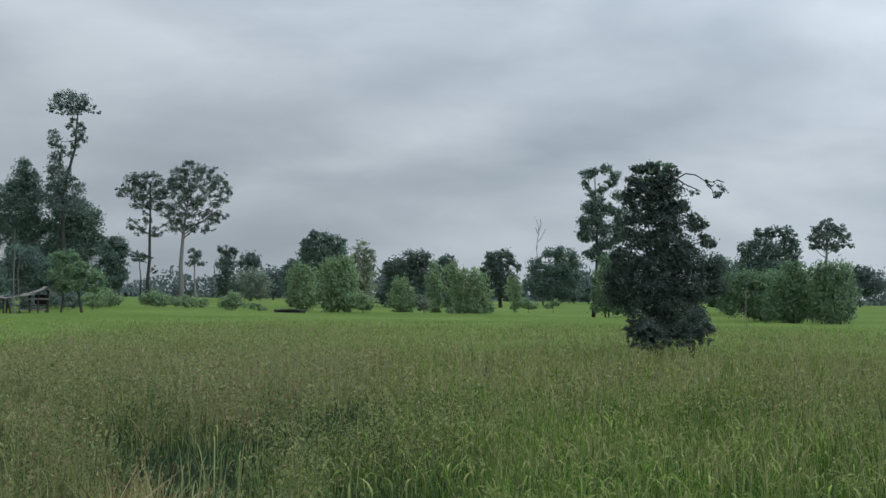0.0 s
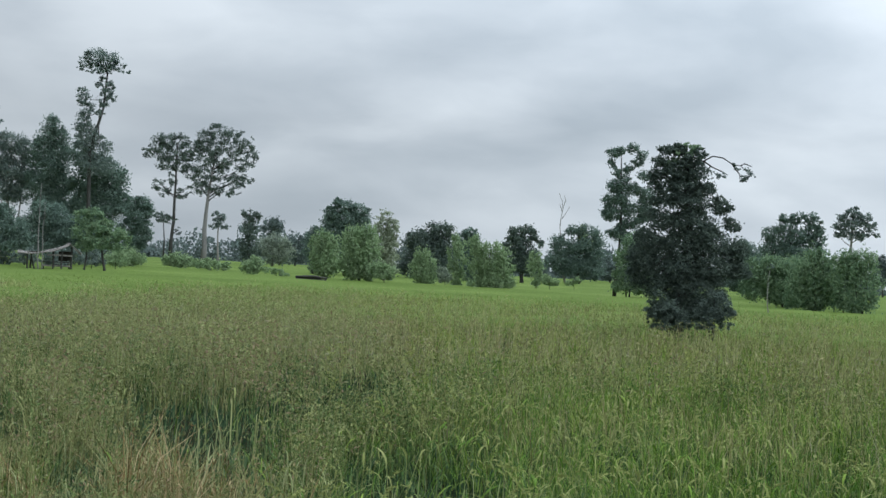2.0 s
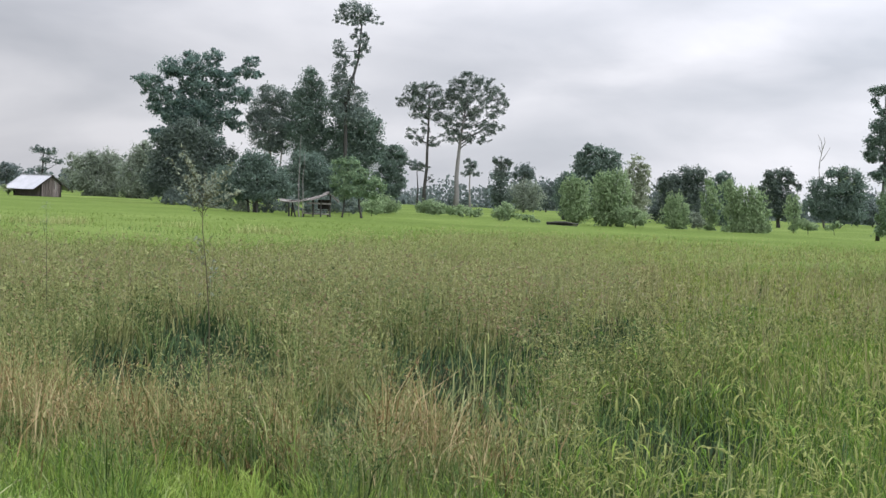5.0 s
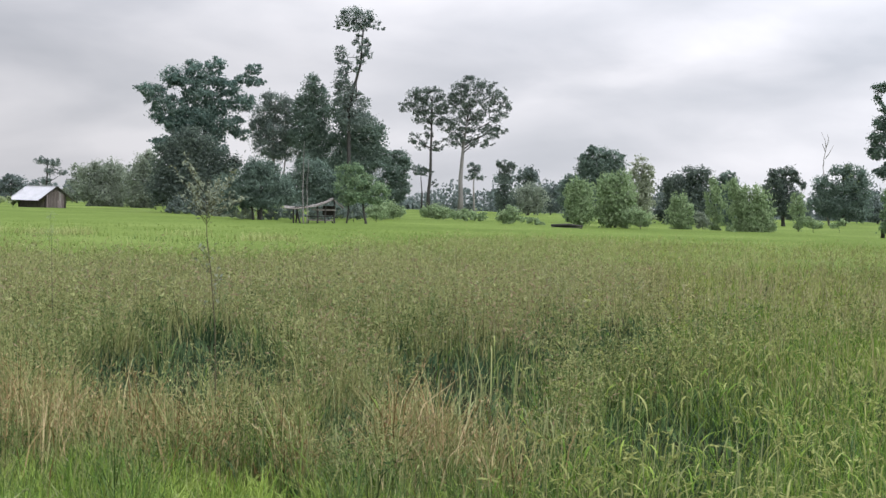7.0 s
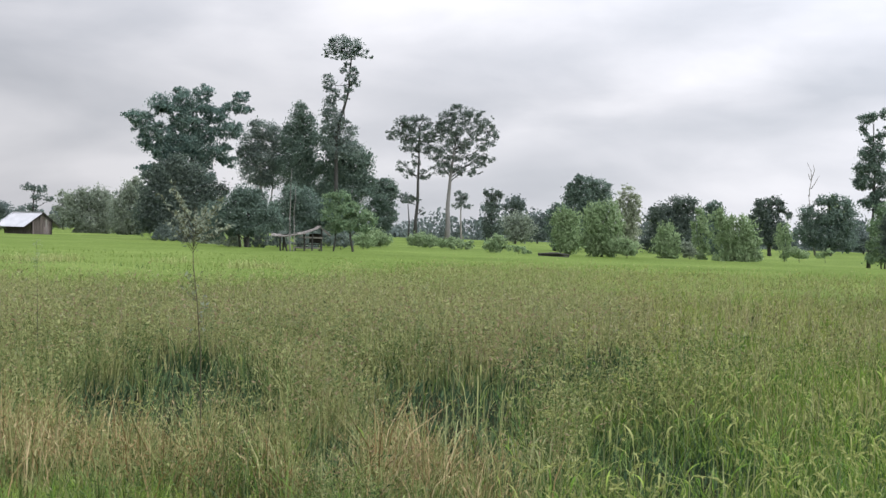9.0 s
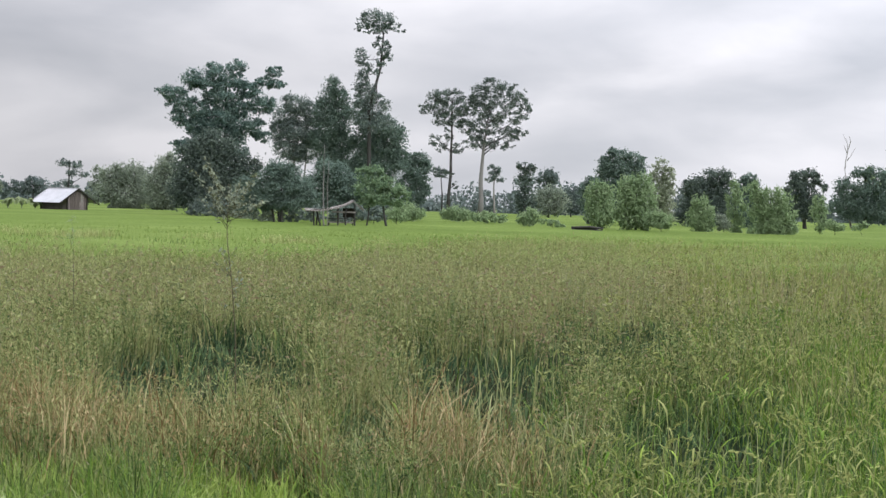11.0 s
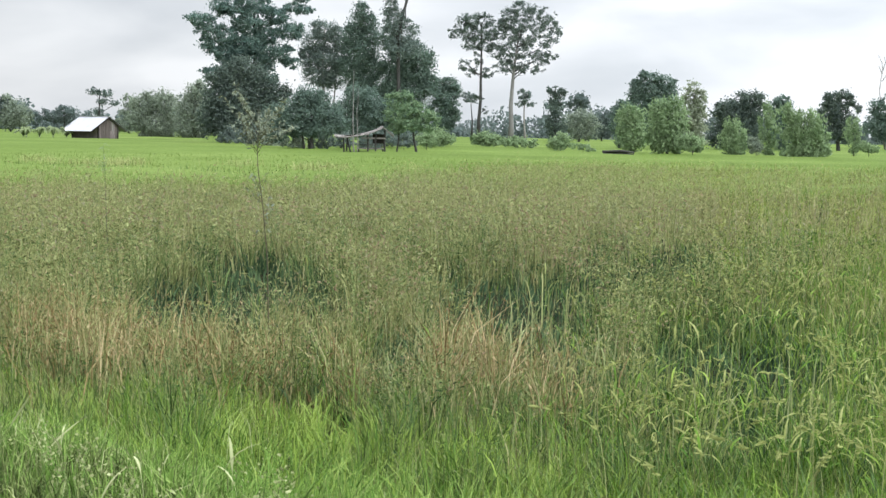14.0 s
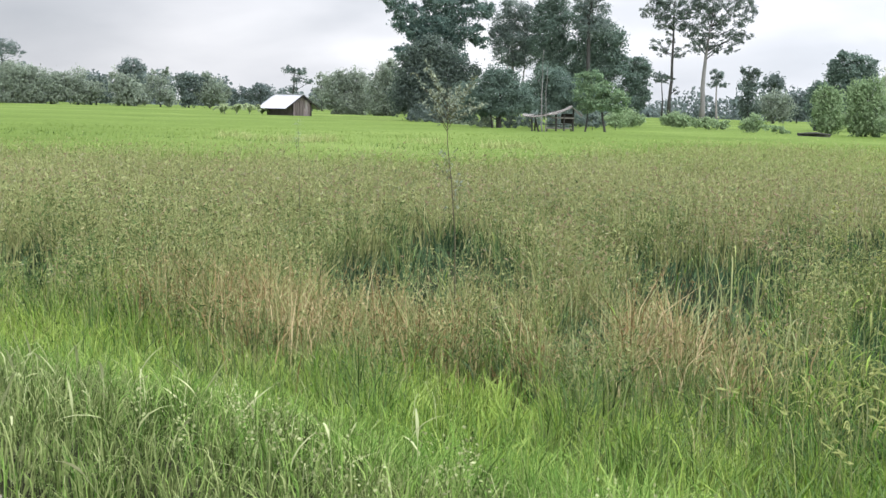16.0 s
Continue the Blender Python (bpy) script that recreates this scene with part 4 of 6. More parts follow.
tree("dead_tree", "bare dead grey tree rising over the round tree", (18.86, 251.3), -4.29, [], (0.0, -1.62, 11.25), None, leaf=0.2, girth=0.2, bark=BARK_PALE, limbs=0, bare=[[(-1.5, 10.95), (-1.47, 12.26), (-1.16, 14.0), (-1.35, 15.6), (-2.02, 16.98)], [(-1.27, 12.27), (-0.62, 13.22), (0.11, 14.67)], [(-1.17, 14.2), (-0.74, 15.63), (-1.0, 16.63)], [(-1.24, 13.59), (-1.82, 14.97)]], seed=78)
tree("far_tree", "hazy bluish tree beyond the round tree", (35.31, 328.11), -6.14, [(-1.5, 4.75, 1.64, 1.91), (0.19, 3.48, 1.91, 1.91), (-0.68, 2.07, 2.46, 1.09)], (0.0, -0.42, 4.81), LEAF_FAR_HAZE, leaf=0.45, girth=0.2, seed=79)
tree("leaning_tree", "airy tree with rounded leaf clusters beside the dark tree", (13.78, 124.24), -6.33, [(-0.69, 13.48, 0.57, 0.41), (0.01, 13.72, 0.47, 0.36), (1.02, 13.97, 0.57, 0.41), (1.86, 13.38, 0.41, 0.47), (1.5, 12.65, 0.52, 0.36), (-0.85, 12.55, 0.36, 0.36), (-0.3, 11.8, 0.47, 0.41), (-0.43, 10.5, 0.67, 0.62), (0.41, 10.95, 0.52, 0.52), (1.31, 10.32, 0.73, 0.52), (-0.88, 9.19, 0.57, 0.57), (0.13, 9.39, 0.73, 0.57), (-0.45, 7.92, 0.73, 0.57), (0.9, 8.4, 0.73, 0.62), (-0.95, 7.64, 0.47, 0.47), (1.62, 7.25, 0.83, 0.57)] + [(0.62, 6.95, 0.62, 0.47), (0.71, 12.1, 0.47, 0.41), (2.16, 11.55, 0.52, 0.47), (2.5, 9.86, 0.62, 0.62), (2.43, 8.32, 0.73, 0.73), (-0.0, 6.14, 0.73, 0.62), (1.45, 5.7, 0.93, 0.73), (-0.99, 8.31, 0.47, 0.47), (2.04, 8.97, 0.52, 0.47)], (0.0, 0.04, 13.1), LEAF_DARK, leaf=0.17, fill=1.0, gap=-1.1, girth=0.16, limbs=12, seed=80)
tree("thicket_tree", "bushy mid-green growth behind the dark tree", (14.77, 121.10), -6.96, [(-0.15, 5.36, 0.76, 0.71), (-0.83, 4.07, 0.61, 0.91), (0.41, 4.13, 1.01, 0.91), (-0.61, 2.57, 0.71, 0.81), (0.74, 2.4, 1.26, 0.81), (1.77, 1.7, 1.26, 0.71), (-0.8, 1.41, 0.71, 0.51), (0.55, 1.28, 1.01, 0.51)], (0.0, -0.15, 5.36), LEAF_MID, leaf=0.17, girth=0.08, stems=[(-0.15, -0.35, 4.11), (-0.22, -0.48, 4.5)], seed=81)
tree("dark_tree", "large dense dark evergreen tree wrapped in creepers", (7.24, 46.44), -8.86, [(-0.54, 6.69, 0.27, 0.18), (-0.17, 6.74, 0.31, 0.18), (0.56, 6.65, 0.27, 0.16), (0.27, 6.39, 0.43, 0.23), (-0.71, 6.29, 0.31, 0.23), (-0.23, 6.08, 0.51, 0.31), (0.54, 5.96, 0.43, 0.27), (-0.78, 5.67, 0.35, 0.31), (0.08, 5.52, 0.58, 0.35), (0.84, 5.45, 0.31, 0.23), (-0.46, 5.07, 0.51, 0.35), (0.4, 4.92, 0.62, 0.39), (1.34, 4.84, 0.35, 0.27), (-0.52, 4.3, 0.55, 0.35), (0.44, 4.19, 0.78, 0.43), (1.75, 4.25, 0.31, 0.23)] + [(-0.96, 3.58, 0.47, 0.39), (0.1, 3.4, 0.74, 0.47), (1.13, 3.55, 0.66, 0.43), (2.03, 3.41, 0.39, 0.35), (-1.01, 2.81, 0.55, 0.43), (0.04, 2.67, 0.78, 0.51), (1.17, 2.79, 0.74, 0.51), (-0.5, 2.03, 0.55, 0.43), (0.74, 2.0, 0.86, 0.51), (0.49, 1.35, 0.86, 0.31), (0.03, 1.09, 0.66, 0.23), (1.06, 1.16, 0.66, 0.23), (-1.22, 3.14, 0.39, 0.39), (-1.28, 2.37, 0.35, 0.35), (2.1, 2.74, 0.31, 0.31)], (0.0, 0.13, 6.48), LEAF_BLACK, leaf=0.085, fill=1.0, gap=-1.4, girth=0.26, limbs=14, depth=0.7, bare=[[(0.32, 6.53), (0.7, 6.39), (1.01, 6.56), (1.35, 6.53), (1.66, 6.31), (1.96, 6.28), (2.16, 6.06)], [(1.66, 6.31), (1.78, 6.16), (1.9, 6.01), (1.95, 5.83)], [(1.96, 6.28), (2.07, 6.36), (2.3, 6.26)], [(0.7, 6.39), (0.99, 6.21), (1.28, 6.07), (1.53, 5.96)]], extra=[("yellow-green creeper tips", LEAF_MID, [(0.01, 6.9, 0.19, 0.1), (0.36, 6.84, 0.27, 0.12), (-0.06, 6.57, 0.27, 0.18), (0.45, 6.59, 0.23, 0.14), (-0.33, 6.27, 0.19, 0.16), (-0.13, 6.09, 0.23, 0.16)], 0.08, 0.7), ("reddish thin-leaved branch end", LEAF_DUSK, [(1.93, 6.17, 0.16, 0.1), (2.16, 6.02, 0.16, 0.18), (2.1, 5.83, 0.14, 0.12), (1.31, 5.88, 0.23, 0.1), (1.74, 6.28, 0.12, 0.06)], 0.06, 0.5)], seed=82)
tree("shrub", "olive shrubby growth round the foot of the dark tree", (6.97, 44.96), -8.81, [(-0.51, 1.62, 0.26, 0.26), (-0.26, 1.34, 0.38, 0.25), (-0.62, 1.24, 0.26, 0.21), (0.06, 1.13, 0.45, 0.19), (-0.48, 1.05, 0.38, 0.15), (-0.2, 0.82, 0.57, 0.15), (0.26, 0.89, 0.38, 0.15)], (0.0, -0.33, 1.67), LEAF_BLACK, leaf=0.09, fill=0.9, girth=0.04, stems=[(0.19, 0.18, 0.92), (-0.15, -0.44, 0.98)], category="shrub", seed=83)
tree("shrub", "grey-green shrubby growth round the foot of the dark tree", (8.31, 44.73), -10.53, [(-0.06, 1.8, 0.23, 0.25), (0.3, 1.64, 0.19, 0.28), (-0.31, 1.38, 0.34, 0.23), (0.2, 1.3, 0.38, 0.21), (-0.21, 1.14, 0.45, 0.15), (-0.07, 0.91, 0.57, 0.15), (-0.56, 0.9, 0.38, 0.15)], (0.0, -0.06, 1.76), LEAF_DEEP, leaf=0.08, fill=0.7, girth=0.04, stems=[(-0.0, -0.04, 1.13), (-0.13, -0.27, 1.49)], category="shrub", seed=84)
tree("acacia", "dark feathery tree merging with its neighbours", (30.64, 146.84), -11.79, [(-1.07, 6.03, 0.99, 0.75), (0.15, 5.48, 1.12, 0.87), (-0.68, 4.22, 1.37, 1.12), (0.81, 4.0, 1.24, 1.12), (0.0, 2.44, 1.62, 0.99), (-1.5, 2.66, 0.99, 0.99), (0.04, 1.71, 1.74, 0.62), (1.49, 2.22, 1.12, 0.87)], (0.0, -0.18, 6.07), LEAF_DARK, gap=-1.3, leaf=0.2, girth=0.14, stems=[(0.69, 1.15, 4.29)], seed=85)
tree("broadleaf_tree", "mid-green tree with knobbly dark top shoots", (29.47, 123.53), -13.42, [(-1.5, 3.9, 1.2, 0.9), (0.4, 3.9, 1.4, 0.9), (2.2, 4.1, 1.2, 0.9), (-0.8, 2.4, 1.2, 0.8), (1.3, 2.5, 1.3, 0.8), (2.9, 3.0, 0.9, 0.9), (-0.86, 8.31, 0.37, 0.42), (0.08, 8.25, 0.47, 0.42), (0.72, 8.38, 0.42, 0.42), (1.7, 8.42, 0.47, 0.47), (1.44, 7.69, 0.53, 0.47), (2.34, 7.43, 0.42, 0.53), (-0.37, 7.46, 0.95, 0.53), (-1.84, 7.03, 0.74, 0.53), (-1.3, 6.24, 1.05, 0.68), (0.65, 6.74, 1.16, 0.74), (2.14, 6.55, 0.74, 0.74), (-2.01, 5.33, 0.95, 0.74), (-0.02, 5.28, 1.47, 0.79), (1.95, 5.37, 0.95, 0.63)], (0.0, -0.15, 7.98), LEAF_DARK, gap=-1.2, leaf=0.2, girth=0.2, limbs=10, seed=86)
tree("broadleaf_tree", "dense mid-green understorey tree", (25.50, 109.06), -13.16, [(1.4, 3.6, 1.0, 0.9), (1.6, 2.2, 1.1, 0.8), (-2.2, 3.2, 0.9, 0.9), (-2.3, 1.8, 1.0, 0.8), (-1.0, 3.86, 0.84, 0.74), (0.11, 3.7, 1.11, 0.84), (-1.37, 2.49, 0.93, 0.74), (0.18, 2.21, 1.3, 0.84), (1.1, 1.27, 1.21, 0.65), (-0.66, 1.4, 0.93, 0.56)], (0.0, -0.13, 4.13), LEAF_MID, leaf=0.17, girth=0.12, gap=-1.0, stems=[(0.4, 0.65, 3.49), (0.24, 0.36, 3.16)], seed=87)
tree("broadleaf_tree", "tall open-crowned tree with domed top", (44.91, 158.77), -15.79, [(-0.12, 11.08, 1.09, 0.55), (-1.03, 10.39, 0.82, 0.55), (1.17, 10.48, 0.82, 0.55), (-1.61, 9.44, 0.68, 0.55), (0.07, 9.78, 1.23, 0.62), (1.84, 9.39, 0.68, 0.55), (-0.63, 8.63, 0.96, 0.55), (0.95, 8.5, 0.96, 0.55), (2.51, 8.57, 0.41, 0.34), (-1.88, 8.37, 0.55, 0.34)], (0.0, -0.06, 9.97), LEAF_DUSK, leaf=0.24, fill=0.85, girth=0.28, bark=BARK_PALE, limbs=9, seed=88)
tree("willowy_tree", "mid-green rounded bushy tree at the field edge", (26.49, 102.64), -14.47, [(0.9, 3.4, 0.8, 0.8), (1.1, 2.0, 0.9, 0.8), (-1.3, 2.8, 0.8, 0.8), (-1.4, 1.5, 0.9, 0.7), (-0.32, 4.58, 0.66, 0.53), (0.31, 4.31, 0.66, 0.53), (-0.89, 3.7, 0.79, 0.66), (0.23, 3.33, 0.88, 0.7), (-0.62, 2.44, 0.97, 0.66), (0.42, 2.07, 0.88, 0.7), (-0.15, 1.19, 1.14, 0.44), (-0.57, 0.87, 0.5, 0.4), (-0.14, 0.9, 0.5, 0.4), (0.29, 0.92, 0.5, 0.4)], (0.0, -0.12, 4.8), LEAF_MID, leaf=0.16, fill=0.5, gap=-0.95, girth=0.09, stems=[(-0.09, -0.23, 3.96), (0.02, -0.02, 3.85), (-0.15, -0.32, 3.46)], droop=0.6, long=1.3, seed=89)
tree("willowy_tree", "mid-green rounded bushy tree at the field corner", (28.56, 100.00), -15.94, [(-0.38, 4.66, 0.65, 0.47), (0.41, 4.5, 0.69, 0.56), (-0.95, 4.1, 0.6, 0.6), (0.06, 3.65, 0.95, 0.69), (1.05, 3.62, 0.6, 0.78), (-0.69, 2.79, 0.95, 0.69), (0.7, 2.53, 0.95, 0.69), (-0.23, 1.49, 1.21, 0.56), (1.15, 1.45, 0.52, 0.47), (-0.51, 1.02, 0.73, 0.39), (0.18, 1.06, 0.73, 0.39), (0.87, 1.1, 0.73, 0.39)], (0.0, -0.12, 4.88), LEAF_MID, leaf=0.16, fill=0.5, gap=-0.95, girth=0.09, stems=[(0.51, 0.85, 2.79), (0.51, 0.86, 2.74), (-0.5, -0.96, 2.87)], droop=0.6, long=1.3, seed=90)
tree("far_tree", "hazy bluish tree at the far field corner", (96.71, 315.51), -17.04, [(-1.22, 7.79, 1.64, 1.37), (0.62, 8.14, 1.91, 1.91), (0.14, 5.25, 2.46, 1.64), (3.18, 6.32, 2.74, 2.74)], (0.0, -0.37, 8.09), LEAF_FAR_HAZE, leaf=0.45, girth=0.2, seed=91)
tree("thin_sapling", "thin leafless sapling at the field edge", (19.36, 85.84), -12.71, [(-0.18, 3.36, 0.18, 0.15)], (0.0, -0.17, 3.18), LEAF_DUSK, leaf=0.12, fill=0.4, girth=0.04, bark=BARK_PALE, limbs=0, seed=92)
tree("sapling", "thin seedling stalk standing over the weeds", (-8.79, 16.85), 27.55, [(-0.02, 2.03, 0.031, 0.047), (0.01, 1.9, 0.039, 0.047), (-0.03, 1.78, 0.039, 0.047)], (0.0, -0.02, 2.07), LEAF_GREY, leaf=0.012, fill=0.06, girth=0.005, limbs=0, clump=1.2, seed=94)

def sapling(at, turn):
    """A slender sapling: crooked stem, small side twigs, a loose head of upright leafy sprigs."""
    rng = np.random.default_rng(93)
    root = tagged(new("sapling"), "slender weedy sapling with a loose head of small pale leaves", "sapling")
    root.matrix_world = pose(at[0], at[1], GROUND, 0, 0, turn)
    stem = [np.array(q) for q in ((0.08, 0, -0.05), (0.06, 0.02, 0.55), (0.045, 0, 1.1), (0.0, 0.01, 1.6), (-0.05, 0, 1.98), (-0.06, 0.01, 2.28), (-0.05, 0, 2.52))]
    part("trunk", *tube(stem, [0.0075, 0.007, 0.006, 0.0055, 0.0045, 0.003, 0.0015], 7), STALK, root, smooth=True)
    leaves, ways = [], []
    for k in range(34):
        low = k >= 22
        f = rng.uniform(2.0, 3.8) if low else rng.uniform(4.3, 5.5)
        a = stem[int(f)] + (stem[int(f) + 1] - stem[int(f)]) * (f - int(f))
        w, tilt = rng.uniform(0, 6.283), rng.uniform(0.35, 1.3)
        long = rng.uniform(0.08, 0.24) if low else rng.uniform(0.18, 0.42) * (1.25 - 0.15 * abs(f - 4.6))
        d = np.array((math.cos(w) * math.sin(tilt), math.sin(w) * math.sin(tilt), math.cos(tilt)))
        line = [a, a + d * long * 0.5 + (0, 0, -0.01), a + d * long * (0.9, 0.9, 1.1)]
        part("limb", *tube(line, [0.0028, 0.002, 0.001], 5), STALK, root, smooth=True)
        n = 5 if low else int(16 + 32 * long)
        t = rng.uniform(0.25, 1.05, n)
        leaves.append(np.outer(1 - t, a) + np.outer(t, line[2]) + rng.normal(size=(n, 3)) * 0.016)
        ways.append(d + rng.normal(size=(n, 3)) * 0.7)
    c, d = np.concatenate(leaves), np.concatenate(ways)
    v, f = leaf_cards(c, 0.031, rng, 0.1, 1.1, ways=d / np.linalg.norm(d, axis=1, keepdims=True), broad=0.24)
    part("crown", v, f, [LEAF_PALE, LEAF_GREY, SPRIG], root, slots=np.repeat(rng.integers(0, 3, len(c)), 2))
    return root


sapling((-4.69, 12.13), 21.13)

# ---- buildings and timber ----
TIN = mottled("zinc_roofing", [(0.33, 0.34, 0.37), (0.47, 0.48, 0.51)], 0.8, rough=0.45, bump=0.15, metal=0.15)
PLANK = mottled("weathered_plank", [(0.075, 0.062, 0.062), (0.27, 0.23, 0.225)], 2.6, stretch=(4, 4, 0.4))
PLANK_DARK = mottled("darker_plank", [(0.05, 0.043, 0.04), (0.17, 0.145, 0.135)], 2.6, stretch=(4, 4, 0.4))
THATCH = mottled("old_roof_boards", [(0.12, 0.11, 0.105), (0.30, 0.285, 0.27)], 1.0, stretch=(5, 0.6, 1))
TIMBER = mottled("dark_timber", [(0.016, 0.015, 0.014), (0.045, 0.04, 0.035)], 2.0)
BANANA_LEAF = foliage("banana_leaf", [(0.150, 0.203, 0.098), (0.217, 0.270, 0.143), (0.300, 0.345, 0.210)])


def corrugated(x0, x1, y0, z0, y1, z1, pitch=0.32, deep=0.03):
    """A corrugated sheet from the eave (y0, z0) to the ridge (y1, z1), with thickness."""
    k = int((x1 - x0) / pitch * 4)
    vs, fs = [], []
    for low in (0, -0.02):
        for i in range(k + 1):
            x = x0 + (x1 - x0) * i / k
            w = deep * math.sin(2 * math.pi * (x - x0) / pitch) + low
            vs += [(x, y0, z0 + w), (x, y1, z1 + w)]
    m = 2 * (k + 1)
    for i in range(k):
        a = 2 * i
        fs += [(a, a + 2, a + 3, a + 1), (m + a, m + a + 1, m + a + 3, m + a + 2), (a, m + a, m + a + 2, a + 2), (a + 1, a + 3, m + a + 3, m + a + 1)]
    return vs, fs


def barn(at, turn):
    """A small plank barn with a gabled zinc roof; the ridge runs along local x."""
    rng = np.random.default_rng(5)
    root = tagged(new("barn"), "small weathered plank barn with a pale zinc gable roof", "barn")
    root.matrix_world = pose(at[0], at[1], GROUND, 0, 0, turn)
    L, W, EAVE, RIDGE = 5.6, 3.1, 2.25, 3.25
    for sx in (-1, 1):
        for sy in (-1, 1):
            part("post", *block(sx * L / 2 - 0.09, sx * L / 2 + 0.09, sy * W / 2 - 0.09, sy * W / 2 + 0.09, 0, EAVE), TIMBER, root)
    for sy in (-1, 1):
        x = -L / 2 + 0.1
        while x < L / 2 - 0.25:
            w = rng.uniform(0.2, 0.34)
            y = sy * (W / 2 + rng.uniform(0.0, 0.03))
            part("plank", *block(x, x + w - 0.02, y - 0.015, y + 0.015, rng.uniform(0.1, 0.3), EAVE + 0.05), PLANK, root)
            x += w
    for sx in (-1, 1):
        y = -W / 2 + 0.1
        while y < W / 2 - 0.2:
            w = rng.uniform(0.18, 0.36)
            top = EAVE + (RIDGE - EAVE) * (1 - abs(y + w / 2) / (W / 2)) - 0.1
            x = sx * (L / 2 + rng.uniform(0.0, 0.05))
            if rng.random() > 0.08:
                part("plank", *block(x - 0.015, x + 0.015, y, y + w - 0.025, rng.uniform(0.05, 0.35), top), (PLANK, PLANK_DARK, PLANK_DARK, THATCH, PLANK_DARK, PLANK)[int(rng.integers(6))], root)
            y += w
        part("door", *block(sx * (L / 2 + 0.07) - 0.02, sx * (L / 2 + 0.07) + 0.02, 0.3, 0.75, 0.2, 1.5), PLANK, root, "dark plank door")
    over = 0.55
    for sy in (-1, 1):
        slope = (RIDGE - EAVE) / (W / 2)
        part("roof", *corrugated(-L / 2 - over, L / 2 + over * 0.6, sy * (W / 2 + 1.45), EAVE - 1.45 * slope + 0.12, 0.0, RIDGE + 0.12), TIN, root, "pale corrugated zinc slope")
    part("ridge_cap", *block(-L / 2 - over, L / 2 + over * 0.6, -0.15, 0.15, RIDGE + 0.13, RIDGE + 0.19), TIN, root)
    for sx in (-1, 1):
        part("tie_beam", *beam((sx * (L / 2 - 0.15), -W / 2 + 0.1, EAVE), (sx * (L / 2 - 0.15), W / 2 - 0.1, EAVE), 0.1, 0.14), TIMBER, root)
        for sy in (-1, 1):
            part("rafter", *beam((sx * (L / 2 + 0.3), sy * (W / 2 + 1.4), EAVE - 1.4 * (RIDGE - EAVE) / (W / 2) + 0.03), (sx * (L / 2 + 0.3), 0, RIDGE + 0.03), 0.07, 0.12), TIMBER, root)
    return root


def field_shelter(at, turn):
    """An open farm shelter: crooked posts, a low sloping board roof, a raised sitting platform."""
    rng = np.random.default_rng(8)
    root = tagged(new("field_shelter"), "open wooden field shelter with sagging grey board roof", "shelter")
    root.matrix_world = pose(at[0], at[1], GROUND, 0, 0, turn)
    for x, y, h in ((-1.6, -1.0, 1.72), (-1.5, 1.1, 1.72), (0.3, -1.0, 2.0), (0.3, 1.1, 2.05), (1.75, -1.0, 2.35), (1.75, 1.1, 2.35), (1.0, -1.1, 1.9)):
        part("post", *tube(bend((x, y, -0.1), (x + rng.normal() * 0.06, y, h), 0.015, 4, rng), [0.075, 0.07, 0.07, 0.065, 0.06], 7), BARK, root, smooth=True)
    part("post", *tube(bend((-0.9, -0.9, -0.1), (-1.45, -1.0, 1.7), 0.02, 4, rng), [0.07] * 5, 7), BARK, root, "slanting prop", smooth=True)
    # sagging roof of overlapping boards
    prof = [(-2.45, 1.78), (-1.5, 1.72), (-0.6, 1.82), (0.3, 2.02), (1.0, 2.3), (1.55, 2.58)]
    for j in range(8):
        y0 = -1.5 + j * 0.38
        vs, fs = [], []
        for x, z in prof:
            zz = z + rng.normal() * 0.025 + 0.03 * (j % 2) + 0.02 * y0
            xx = x + rng.normal() * 0.05
            vs += [(xx, y0, zz), (xx, y0 + 0.40, zz + 0.03), (xx, y0, zz - 0.07), (xx, y0 + 0.40, zz - 0.04)]
        for i in range(len(prof) - 1):
            a = 4 * i
            fs += [(a, a + 4, a + 5, a + 1), (a + 2, a + 3, a + 7, a + 6), (a, a + 2, a + 6, a + 4), (a + 1, a + 5, a + 7, a + 3)]
        fs += [(0, 1, 3, 2), (20, 22, 23, 21)]
        part("roof_board", vs, fs, THATCH, root)
    for j in range(4):
        y0 = -1.4 + j * 0.75
        part("roof_board", *beam((1.5, y0, 2.55), (2.45, y0 + 0.05, 1.75 + rng.normal() * 0.08), 0.62, 0.035), THATCH, root)
    for y in (-1.0, 1.1):
        part("beam", *beam((-0.2, y - 0.05, 1.62), (1.8, y - 0.05, 1.62), 0.09, 0.12), THATCH, root, "pale cross beam")
        part("beam", *beam((-2.3, y + 0.05, 1.68), (0.4, y + 0.05, 1.98), 0.08, 0.1), TIMBER, root)
    # dark panel added to stand for the shade beneath the roof
    part("back_board", *block(0.7, 1.72, 1.06, 1.1, 1.15, 1.95), TIMBER, root, "dark weathered back boards")
    part("platform", *block(-0.6, 1.7, -0.9, 1.0, 0.72, 0.8), THATCH, root, "grey slatted sitting platform")
    for x in (-0.45, 1.55):
        for y in (-0.75, 0.85):
            part("leg", *block(x - 0.05, x + 0.05, y - 0.05, y + 0.05, 0, 0.72), TIMBER, root)
    part("rail", *beam((-0.5, -0.95, 1.05), (1.6, -0.95, 1.08), 0.05, 0.06), TIMBER, root)
    return root


